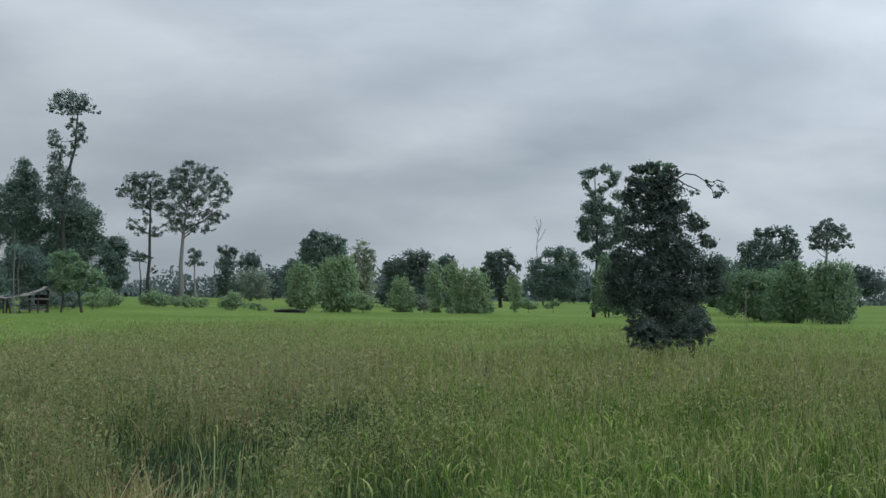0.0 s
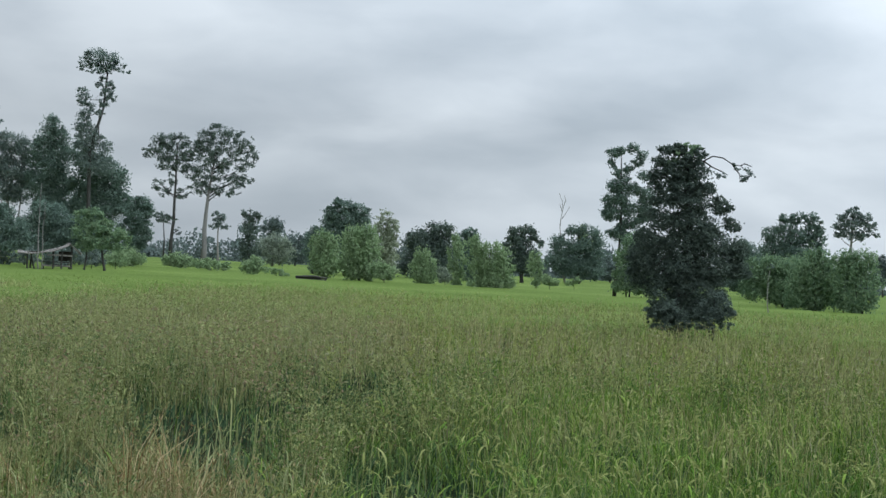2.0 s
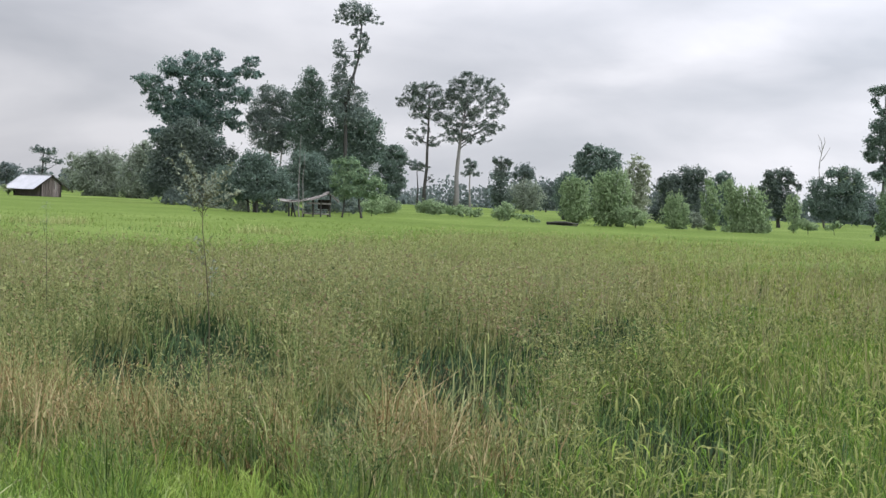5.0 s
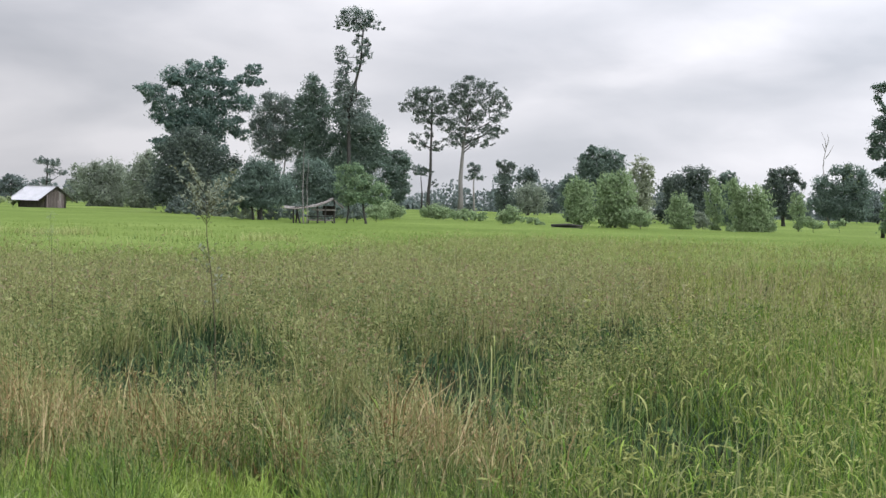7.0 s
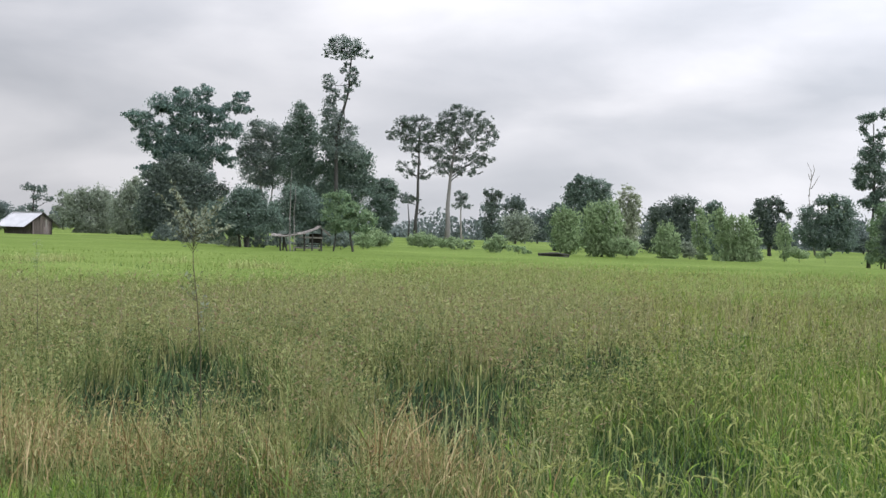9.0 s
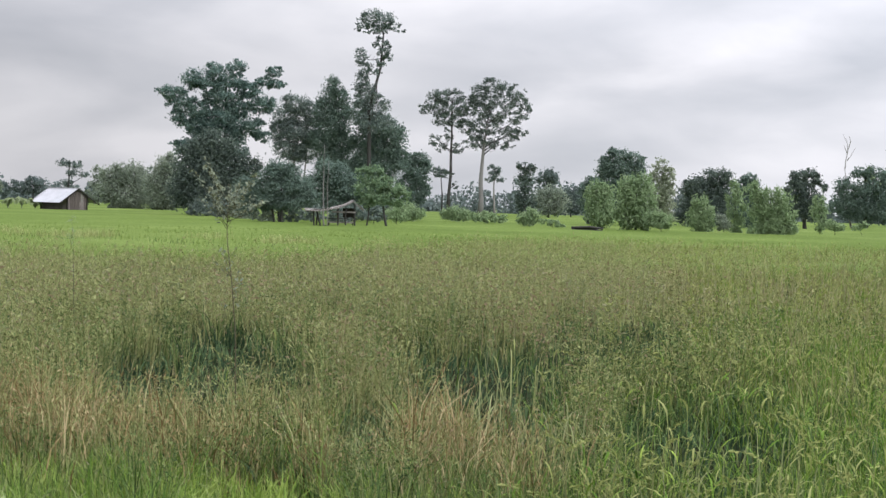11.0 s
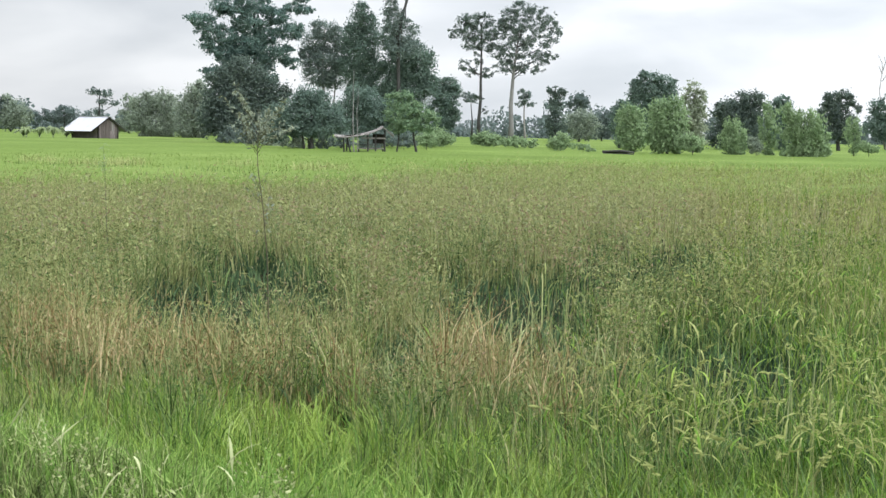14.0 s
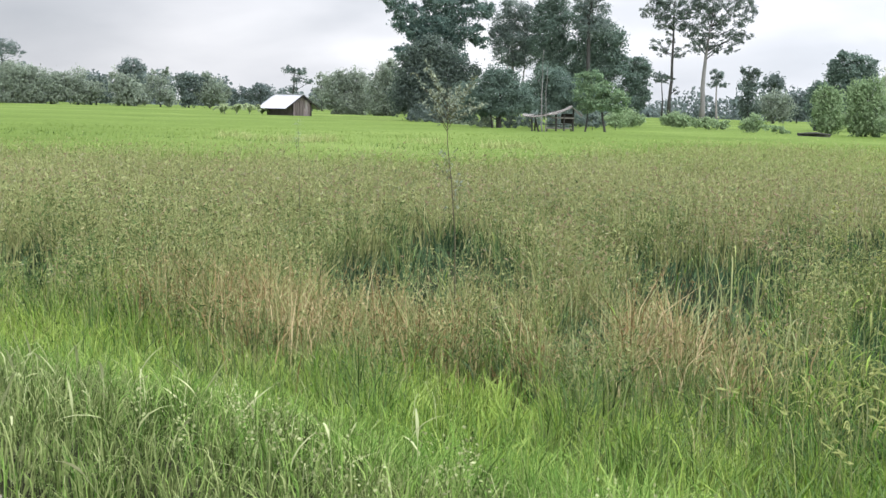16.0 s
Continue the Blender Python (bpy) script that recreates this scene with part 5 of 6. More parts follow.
def timber_rack(at, turn):
    root = tagged(new("timber_rack"), "dark old timbers laid on low posts at the field edge", "timber")
    root.matrix_world = pose(at[0], at[1], GROUND, 0, 0, turn)
    rng = np.random.default_rng(3)
    for k in range(11):
        y, z = -0.3 + 0.2 * (k % 4), 0.28 + 0.2 * (k // 4)
        x0, x1 = rng.uniform(-1.7, -1.1), rng.uniform(0.5, 1.5)
        part("log", *tube(bend((x0, y, z), (x1, y + 0.05, z + rng.normal() * 0.05), 0.02, 4, rng), [0.12, 0.12, 0.11, 0.1, 0.09], 7), BARK, root, smooth=True)
    for x in (-1.1, 0.4):
        part("post", *block(x - 0.07, x + 0.07, -0.4, 0.4, 0, 0.17), BARK, root)
    return root


def banana_plant(at, turn, tall, seed):
    rng = np.random.default_rng(seed)
    root = tagged(new("banana_plant"), "young banana plant with ragged pale green leaves", "banana plant", "banana plants by the barn")
    root.matrix_world = pose(at[0], at[1], GROUND, 0, 0, turn)
    part("stem", *tube([(0, 0, 0), (0.03, 0, tall * 0.25), (0.02, 0, tall * 0.42)], [0.11, 0.09, 0.05], 7), LEAF_PALE, root, smooth=True)
    for k in range(9):
        a, out, rise = k * 2.4 + rng.uniform(0, 0.5), rng.uniform(0.7, 1.6), rng.uniform(0.5, 1.3)
        vs, fs = [], []
        for i in range(7):
            f = i / 6
            r = out * f
            z = 0.36 * tall + rise * math.sin(2.9 * f)
            w = 0.27 * math.sin(math.pi * min(0.97, 0.12 + 0.86 * f)) * (1 + 0.25 * rng.normal() * (0 < i < 6))
            c, s = math.cos(a), math.sin(a)
            vs += [(r * c - w * s, r * s + w * c, z - 0.35 * w), (r * c, r * s, z), (r * c + w * s, r * s - w * c, z - 0.35 * w)]
        for i in range(6):
            b = 3 * i
            fs += [(b, b + 1, b + 4, b + 3), (b + 1, b + 2, b + 5, b + 4)]
        part("leaf", vs, fs, BANANA_LEAF, root)
    return root


barn((-88.6, 167.0), -25)
field_shelter((-33.4, 109.5), 17)
timber_rack((-14.0, 127.2), 6)
for bx, by, tall, k in ((-96.4, 162.9, 2.3, 1), (-94.8, 163.5, 2.0, 2), (-93.2, 164.2, 2.3, 3), (-92.0, 165.6, 1.9, 4), (-97.6, 164.2, 1.9, 5)):
    banana_plant((bx, by), 40 * k, tall, k)

# ---- far woods: one belt of trees right round the paddies, haze put into its leaf colour ----
def far_woods():
    rng = np.random.default_rng(21)
    pts = []
    for k in range(200):
        a = radians(-50 + 120 * k / 200 + rng.uniform(-0.3, 0.3))
        d = rng.uniform(430, 520)
        h = rng.uniform(4.5, 10.5) * (1 + 0.4 * math.sin(k * 0.37) * math.sin(k * 0.11))
        w = rng.uniform(3.0, 6.5)
        n = 230
        q = rng.normal(size=(n, 3))
        q /= np.linalg.norm(q, axis=1, keepdims=True)
        q *= rng.uniform(0.5, 1.05, (n, 1))
        pts.append(q * (w, w, h * 0.62) + (-d * math.sin(a), d * math.cos(a), GROUND + h * 0.55))
        q = rng.normal(size=(60, 3)) * (w * 0.8, w, 0.9) + (-d * math.sin(a), d * math.cos(a), GROUND + 1.2)
        pts.append(q)
    p = np.concatenate(pts)
    p[:, 2] = np.maximum(p[:, 2], GROUND + 0.4)
    ob = part("far_woods", *leaf_cards(p, 1.0, rng), LEAF_FAR_HAZE)
    tagged(ob, "hazy belt of bluish-green woods along the horizon", "woods", kind="stuff")


far_woods()

# ---- grass, weeds and rice ----
GRASS_BRIGHT = foliage("verge_grass_blade", [(0.058, 0.132, 0.022), (0.140, 0.248, 0.050), (0.250, 0.350, 0.102)], patch=0.7, through_light=0.13)
GRASS_OLIVE = foliage("olive_grass_blade", [(0.100, 0.115, 0.042), (0.200, 0.222, 0.084), (0.315, 0.342, 0.152)], patch=0.35, through_light=0.13)
GRASS_TAN = foliage("seeding_grass_stem", [(0.165, 0.163, 0.070), (0.275, 0.264, 0.119), (0.391, 0.374, 0.193)], patch=0.35, through_light=0.13)
GRASS_DRY = foliage("dry_grass_blade", [(0.120, 0.078, 0.034), (0.280, 0.198, 0.092), (0.500, 0.405, 0.240)], patch=0.8, through_light=0.13)
GRASS_DEEP = foliage("deep_green_blade", [(0.026, 0.056, 0.022), (0.080, 0.138, 0.044), (0.165, 0.245, 0.085)], patch=0.5, through_light=0.13)
GRASS_YELLOW = foliage("fresh_yellow_green_blade", [(0.130, 0.215, 0.030), (0.225, 0.325, 0.062), (0.350, 0.440, 0.130)], patch=0.7, through_light=0.25)
GRASS_DULL = foliage("dull_roadside_blade", [(0.041, 0.068, 0.018), (0.112, 0.158, 0.046), (0.240, 0.282, 0.114)], patch=1.4, through_light=0.14)
GRASS_MEADOW = foliage("meadow_grass_blade", [(0.046, 0.075, 0.024), (0.124, 0.175, 0.057), (0.276, 0.322, 0.138)], patch=0.9, through_light=0.14)
# undergrowth green darkened: the shade inside the hollows is put into this colour
UNDERGROWTH_SHADE = foliage("shade_dark_undergrowth", [(0.024, 0.051, 0.026), (0.051, 0.093, 0.045), (0.105, 0.165, 0.075)], patch=0.8, through_light=0.15)
PANICLE = foliage("rice_panicle", [(0.180, 0.212, 0.066), (0.275, 0.312, 0.105), (0.380, 0.410, 0.168)], patch=1.0)
SEED_PALE = foliage("pale_seed_head", [(0.220, 0.215, 0.125), (0.290, 0.280, 0.170), (0.360, 0.345, 0.225)], patch=1.0)
RICE_WILD = foliage("wild_rice_blade", [(0.050, 0.122, 0.015), (0.124, 0.226, 0.033), (0.245, 0.338, 0.070)], patch=0.6, through_light=0.14)
WEED_RUST = foliage("rusty_weed_leaf", [(0.190, 0.140, 0.085), (0.265, 0.200, 0.125), (0.340, 0.265, 0.175)], patch=0.5, through_light=0.4)
WEED_OLIVE = foliage("olive_weed_leaf", [(0.140, 0.174, 0.066), (0.185, 0.222, 0.087), (0.238, 0.274, 0.116)], patch=0.4, through_light=0.5)
WEED_GREY = foliage("grey_green_weed_leaf", [(0.146, 0.192, 0.086), (0.188, 0.236, 0.111), (0.236, 0.284, 0.142)], patch=0.4, through_light=0.5)
WEED_YELLOW = foliage("yellow_green_weed_leaf", [(0.190, 0.230, 0.060), (0.270, 0.310, 0.090), (0.360, 0.390, 0.140)], patch=0.6, through_light=0.4)
SPIKE = foliage("pale_green_seed_spike", [(0.205, 0.238, 0.105), (0.275, 0.310, 0.146), (0.355, 0.390, 0.205)], patch=1.0, through_light=0.2)
FOXTAIL = foliage("pale_foxtail_head", [(0.250, 0.285, 0.135), (0.320, 0.355, 0.180), (0.400, 0.430, 0.235)], patch=1.0, through_light=0.2)
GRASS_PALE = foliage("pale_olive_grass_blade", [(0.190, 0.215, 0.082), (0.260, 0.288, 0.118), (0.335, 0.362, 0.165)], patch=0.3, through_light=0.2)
RICE = foliage("rice_blade", [(0.084, 0.133, 0.025), (0.113, 0.170, 0.036), (0.153, 0.213, 0.054)], patch=0.06)


def waves(x, y, scale, seed):
    """A smooth field between about -1 and 1."""
    r = np.random.default_rng(seed)
    out = 0
    for k in range(7):
        a, f = r.uniform(0, 6.28), r.uniform(0.5, 1.6) / scale
        out = out + np.sin((x * math.cos(a) + y * math.sin(a)) * f * 6.28 + r.uniform(0, 6.28))
    return out / 3.2


def blades(root, h, w, lean, rng, curl=0.6, way=None):
    """Tapered, bent blades of three triangles each."""
    n = len(root)
    way = rng.uniform(0, 6.283, n) if way is None else way
    face = way + rng.uniform(-1.2, 1.2, n) + 1.57
    d = np.stack([np.cos(way), np.sin(way), 0 * way], 1)
    s = np.stack([np.cos(face), np.sin(face), 0 * way], 1) * (w / 2)[:, None]
    up = np.array([0, 0, 1.0])
    m = root + up * (h * 0.55)[:, None] + d * (lean * h * 0.22)[:, None]
    t = root + up * (h * (1 - 0.25 * curl * lean))[:, None] + d * (lean * h * 0.75)[:, None]
    v = np.stack([root - s, root + s, m - s * 0.8, m + s * 0.8, t], 1).reshape(-1, 3)
    k = np.arange(n)[:, None] * 5
    f = np.concatenate([k + [0, 1, 3], k + [0, 3, 2], k + [2, 3, 4]], 1).reshape(-1, 3)
    return v, f


def arching(root, h, w, lean, rng, steps=5):
    """Long blades that rise and bow over."""
    n = len(root)
    way = rng.uniform(0, 6.283, n)
    d = np.stack([np.cos(way), np.sin(way), 0 * way], 1)
    s = np.stack([-np.sin(way), np.cos(way), 0 * way], 1)
    vs = []
    for k in range(steps + 1):
        f = k / steps
        z = np.sin(f * (1.35 + 0.75 * lean)) / np.sin(np.minimum(1.57, 1.35 + 0.75 * lean))
        c = root + d * (lean * h * f ** 1.8 * 0.8)[:, None] + np.array([0, 0, 1.0]) * (h * z)[:, None]
        ww = (w / 2 * (1 - f ** 2 * 0.95))[:, None]
        vs += [c - s * ww, c + s * ww]
    v = np.stack(vs, 1).reshape(-1, 3)
    b = np.arange(n)[:, None] * (2 * steps + 2)
    f = np.concatenate([b + [2 * k, 2 * k + 1, 2 * k + 3] for k in range(steps)] + [b + [2 * k, 2 * k + 3, 2 * k + 2] for k in range(steps)], 1).reshape(-1, 3)   # blade by blade
    return v, f


def hooked(root, h, w, fall, rng, lean=0.25, steps=7, blunt=0.0, start=0.5):
    """Blades that stand up and then hook over: fall is the angle of the tip from the upright."""
    n = len(root)
    way = rng.uniform(0, 6.283, n)
    d = np.stack([np.cos(way), np.sin(way), 0 * way], 1)
    turn = way + rng.uniform(-0.9, 0.9, n)
    s = np.stack([-np.sin(turn), np.cos(turn), 0 * way], 1)
    first = np.abs(rng.normal(size=n)) * lean
    c, vs = root.copy(), []
    for k in range(steps + 1):
        f = k / steps
        ww = (w / 2 * ((1 - f ** 3) if not blunt else (blunt if f < 0.5 else 1.25 - 0.9 * abs(f - 0.75) * 4 * (f > 0.75))))[:, None]
        vs += [c - s * ww, c + s * ww]
        tilt = first + (fall - first) * np.clip((f - start) / (1 - start), 0, 1) ** 0.8
        step = (h * (1.5 if f < start else 0.75) / steps)[:, None]
        c = c + (d * np.sin(tilt)[:, None] + np.array([0, 0, 1.0]) * np.cos(tilt)[:, None]) * step
    v = np.stack(vs, 1).reshape(-1, 3)
    b = np.arange(n)[:, None] * (2 * steps + 2)
    f = np.concatenate([b + [2 * k, 2 * k + 1, 2 * k + 3] for k in range(steps)] + [b + [2 * k, 2 * k + 3, 2 * k + 2] for k in range(steps)], 1).reshape(-1, 3)
    return v, f


def merge(pieces):
    """Pieces (verts, faces, slot) as arrays for one mesh."""
    vs, fs, ms, k = [], [], [], 0
    for v, f, slot in pieces:
        vs.append(v)
        fs.append(f + k)
        ms.append(np.full(len(f), slot))
        k += len(v)
    return np.concatenate(vs), np.concatenate(fs), np.concatenate(ms)


def stuff(name, label, pieces, mats, category="grass"):
    v, f, m = merge(pieces)
    return tagged(part(name, v, f, mats, slots=m), label, category, kind="stuff")


def in_road(n_pts, s0, s1, n0, n1, rng):
    s, n = rng.uniform(s0, s1, n_pts), rng.uniform(n0, n1, n_pts)
    x, y = road_to_world(s, n)
    return np.stack([x, y, level(s, n) - 0.02], 1), s, n


def in_fan(n_pts, r0, r1, power, rng, a0=-22.0, a1=43.0):
    """Places in the fan the camera sweeps: more of them near it as power rises."""
    u = rng.uniform(0, 1, n_pts)
    q = 2 - power
    r = (r0 ** q + u * (r1 ** q - r0 ** q)) ** (1 / q)
    a = np.radians(rng.uniform(a0, a1, n_pts))
    x, y = -r * np.sin(a), r * np.cos(a)
    s, n = RE.x * x + RE.y * y, RN.x * x + RN.y * y
    return np.stack([x, y, level(s, n) - 0.02], 1), s, n, r, np.degrees(a)


# hollows of the weeds, placed and stretched to fit the camera's view: s, n, half width, half length away from it
HOLLOWS = [(-10.6, 11.9, 0.6, 2.2), (-7.7, 14.1, 0.75, 2.4), (-6.4, 12.5, 0.6, 1.8), (-4.1, 12.3, 0.75, 1.9), (-5.8, 7.6, 0.5, 1.1), (-6.8, 10.5, 0.3, 1.3),
           (-3.1, 9.6, 0.3, 0.7), (-14.5, 9.9, 0.35, 1.6), (-9.3, 12.8, 0.35, 1.6), (1.5, 13.5, 0.5, 1.6), (4.5, 12.5, 0.4, 1.5), (-7.6, 15.6, 0.55, 1.3)]

_r = np.random.default_rng(77)
for _ in range(22):              # and many small ones further in
    _a, _d = math.radians(_r.uniform(3, 26)), _r.uniform(14, 27)
    _x, _y = -_d * math.sin(_a), _d * math.cos(_a)
    HOLLOWS.append((RE.x * _x + RE.y * _y, RN.x * _x + RN.y * _y, _r.uniform(0.25, 0.6), _r.uniform(0.7, 1.5)))


def hollow(s, n):
    """1 in the open, towards 0 inside the hollows of the weeds."""
    f = np.ones_like(s)
    for s0, n0, w0, l0 in HOLLOWS:
        far = math.hypot(s0, n0)
        es, en = s0 / far, n0 / far
        along, across = (s - s0) * es + (n - n0) * en, (s - s0) * -en + (n - n0) * es
        f = np.minimum(f, np.clip(((across / (1.3 * w0)) ** 2 + (along / (1.3 * l0)) ** 2) ** 0.5 * 1.6 - 0.9, 0.16, 1))
    return f


DRY = ((-8.5, 8.9, 1.1, 0.75, 0.8), (-10.0, 9.1, 0.9, 0.6, 0.6), (-5.8, 10.0, 0.6, 1.0, 1.0), (-6.3, 9.2, 0.2, 0.4, 0.8), (-7.1, 8.6, 0.5, 0.4, 0.5), (-9.6, 10.6, 0.6, 0.6, 0.5), (-4.6, 9.2, 0.3, 0.4, 0.3))


def weed_edge(x, a):
    """How far the weeds reach out into the rice, along each bearing."""
    return 46.0 + 30.0 * np.clip((19 - a) / 10, 0, 1) + 2.5 * waves(x, 0 * x, 22, 17)


def weedy(s, n, r, a):
    """True where the leafy weeds hold the ground against the wild rice."""
    return (a > 12.5 + 2.5 * waves(s, n, 2.0, 102)) | (r > 12.0 + 9 * np.clip((3 - a) / 5, 0, 1) + 1.2 * waves(s, n, 1.5, 103))


def dry_stand(s, n):
    """How thick the dry grass stands."""
    f = np.zeros_like(s)
    for s0, n0, ws, wn, most in DRY:
        f = f + most * np.exp(-((s - s0) / ws) ** 2 - ((n - n0) / wn) ** 2)
    return np.clip(f, 0, 1)


def keep(mask, *arrays):
    return [a[mask] for a in arrays]


# bright verge grass along the road
rng = np.random.default_rng(31)
p, s, n = in_road(150000, -15.0, 0.5, 2.9, 9.0, rng)
edge = 8.15 + 0.35 * waves(s, n * 0, 3.0, 3) + 0.35 * waves(s, n, 0.8, 4) + 0.2 * rng.normal(size=len(s))
ok = (n < edge) & (rng.uniform(0, 1, len(s)) < np.clip(0.8 - 0.22 * np.clip((5.4 - n) / 0.8, 0, 1) + 0.85 * waves(s, n, 0.22, 97) + 0.3 * waves(s, n, 0.7, 99), 0.06, 1))
p, s, n = keep(ok, p, s, n)
tall = (0.17 + 0.06 * waves(s, n, 0.9, 5) + 0.07 * waves(s, n, 0.3, 6) + 0.17 * np.clip((n - 3.6) / 1.4, 0, 1)) * rng.uniform(0.5, 1.2, len(p))
dull = (rng.uniform(0, 1, len(p)) < np.clip((5.8 + 1.0 * np.clip((-4.2 - s) / 3.3, 0, 1) + 0.6 * waves(s, n, 1.2, 91) + 0.3 * waves(s, n, 0.4, 98) - n) / 2.1 + 0.8 * np.exp(-((s + 2.9) / 1.0) ** 2 - ((n - 3.7) / 0.55) ** 2), 0.12, 0.8))
sway = 5 * waves(s, n, 0.6, 7) + 3 * waves(s, n, 0.25, 8)
pieces = []
fresh = ~dull & (rng.uniform(0, 1, len(p)) < np.clip((n - 5.8 + 0.7 * waves(s, n, 1.6, 104) + 0.8 * np.clip((-8.5 - s) / 2, 0, 1)) / 2.2, 0, 0.85))
for slot, mk in ((0, ~dull & ~fresh), (1, dull), (3, fresh)):
    q, hh = p[mk], tall[mk]
    v, f = blades(q, hh * (0.9 if slot == 1 else 1.0), rng.uniform(0.0050, 0.0105, len(q)), rng.uniform(0.1, 1.4, len(q)), rng, 0.7, sway[mk] + rng.normal(size=len(q)) * 0.9)
    pieces.append((v, f, slot))
straw = rng.uniform(0, 1, len(p)) < np.where(dull, 0.05, 0.004)
v, f = arching(p[straw], tall[straw] * 0.9, np.full(straw.sum(), 0.005), rng.uniform(0.6, 1.6, straw.sum()), rng, 4)
pieces.append((v, f, 2))
stuff("verge_grass", "bright green fine grass on the roadside bank", pieces, [GRASS_BRIGHT, GRASS_DULL, SPIKE, GRASS_YELLOW])

# long arching grass close to the road, with weedy seed heads
rng = np.random.default_rng(32)
p, s, n = in_road(11000, -12, 4, 3.05, 5.3, rng)
ok = rng.uniform(0, 1, len(p)) < np.where(s < -3.2, 0.9, 0.25) * np.clip((5.1 - 0.9 * (s > -6) - n) / 0.7, 0, 1)
p, s, n = keep(ok, p, s, n)
v, f = arching(p, rng.uniform(0.10, 0.30, len(p)), rng.uniform(0.0045, 0.0085, len(p)), rng.uniform(0.4, 1.4, len(p)), rng)
pieces = [(v, f, 0)]
p, s, n = in_road(260, -10.5, -5.2, 3.6, 5.6, rng)
p, s, n = keep(rng.uniform(0, 1, len(p)) < np.clip((-5.0 - s) / 2.5, 0.1, 1), p, s, n)
v, f = hooked(p, rng.uniform(0.26, 0.46, len(p)), rng.uniform(0.005, 0.008, len(p)), rng.uniform(0.8, 2.6, len(p)), rng, 0.4, blunt=0.4, start=0.4)
pieces.append((v, f, 2))
p, s, n = in_road(85, -8.0, -3.2, 3.15, 5.2, rng)
p, s, n = keep(rng.uniform(0, 1, len(p)) < np.clip((-s - 3.0) / 2.6, 0.25, 1), p, s, n)
v, f = hooked(p, rng.uniform(0.36, 0.54, len(p)), rng.uniform(0.010, 0.014, len(p)), rng.uniform(0.6, 2.2, len(p)), rng, 0.55, blunt=0.2, start=0.35)
pieces.append((v, f, 3))
p, s, n = in_road(95, -5.0, -2.0, 3.5, 4.8, rng)
p, s, n = keep(waves(s, n, 0.8, 111) > -0.1, p, s, n)
v, f = blades(p, np.full(len(p), 0.36), np.full(len(p), 0.004), rng.uniform(0, 0.4, len(p)), rng)
pieces.append((v, f, 1))
c = p[:, None, :] + rng.normal(size=(len(p), 14, 3)) * (0.022, 0.022, 0.06) + (0, 0, 0.33)
v, f = leaf_cards(c.reshape(-1, 3), 0.012, rng)
pieces.append((v, f, 2))
stuff("roadside_long_grass", "long arching grey-green grass with pale seed heads by the road", pieces, [GRASS_DULL, GRASS_DEEP, SPIKE, FOXTAIL])

# dry orange-brown grass stand
rng = np.random.default_rng(33)
p, s, n = in_road(190000, -13, -2, 6.4, 12.0, rng)
dens = dry_stand(s, n)
dens = np.clip(dens, 0, 1) * 0.62 * np.clip(0.42 + 1.1 * waves(s, n, 0.35, 13) + 0.35 * waves(s, n, 1.1, 12), 0.03, 1)
ok = rng.uniform(0, 1, len(p)) < dens
p, s, n = keep(ok, p, s, n)
hh = hollow(s, n) * rng.uniform(0.4, 1.0, len(p)) * (0.9 + 0.3 * waves(s, n, 0.6, 14))
v, f = blades(p, hh, rng.uniform(0.006, 0.014, len(p)), rng.uniform(0.0, 1.1, len(p)), rng)
slots = np.repeat(rng.choice([0, 0, 0, 1, 2, 2, 2], len(p)), 3)
tips = v.reshape(-1, 5, 3)
tips = tips[rng.uniform(0, 1, len(tips)) < 0.45]
c = (tips[:, None, 2] + (tips[:, None, 4] - tips[:, None, 2]) * rng.uniform(0.3, 1.0, (len(tips), 4, 1)) + rng.normal(size=(len(tips), 4, 3)) * 0.012).reshape(-1, 3)
v2, f2 = leaf_cards(c, 0.017, rng, 0, 1.8, ways=np.array([[0.0, 0.0, 1.0]]) + 0.5 * rng.normal(size=c.shape), broad=0.24)
v, f, _ = merge([(v, f, 0), (v2, f2, 0)])
slots = np.concatenate([slots, np.repeat(rng.choice([0, 0, 1, 2, 2], len(c)), 2)])
ob = part("dry_grass", v, f, [GRASS_DRY, GRASS_TAN, GRASS_OLIVE], slots=slots)
tagged(ob, "stand of dry orange-brown grass at the field edge", "grass", kind="stuff")

# coarse green grass where the bank runs out into the weeds
rng = np.random.default_rng(42)
p, s, n = in_road(62000, -14.0, 3.0, 6.6, 11.0, rng)
want = np.clip((n - 6.8) / 0.8, 0, 1) * np.clip((10.8 - n + 0.8 * waves(s, n, 1.5, 92)) / 1.6, 0, 1) * (1 - 0.8 * dry_stand(s, n)) * np.clip(0.75 + 0.5 * waves(s, n, 0.7, 93), 0.2, 1)
ok = (rng.uniform(0, 1, len(p)) < want) & (hollow(s, n) > rng.uniform(0.2, 0.7, len(p)))
p, s, n = keep(ok, p, s, n)
hh = (0.38 + 0.1 * waves(s, n, 0.8, 94) + 0.07 * np.clip(n - 8, 0, 2)) * rng.uniform(0.5, 1.2, len(p))
v, f = blades(p, hh, rng.uniform(0.005, 0.010, len(p)), rng.uniform(0.1, 1.4, len(p)), rng, 0.7)
pick = rng.uniform(0, 1, len(p)) + 0.35 * waves(s, n, 1.0, 95) - 0.95 * np.clip((-7.5 - s) / 3, 0, 1)
ob = part("coarse_grass", v, f, [GRASS_YELLOW, RICE_WILD, GRASS_MEADOW, WEED_OLIVE], slots=np.repeat(np.select([pick < 0.2, pick < 0.5, pick < 0.85], [0, 1, 2], 3), 3))
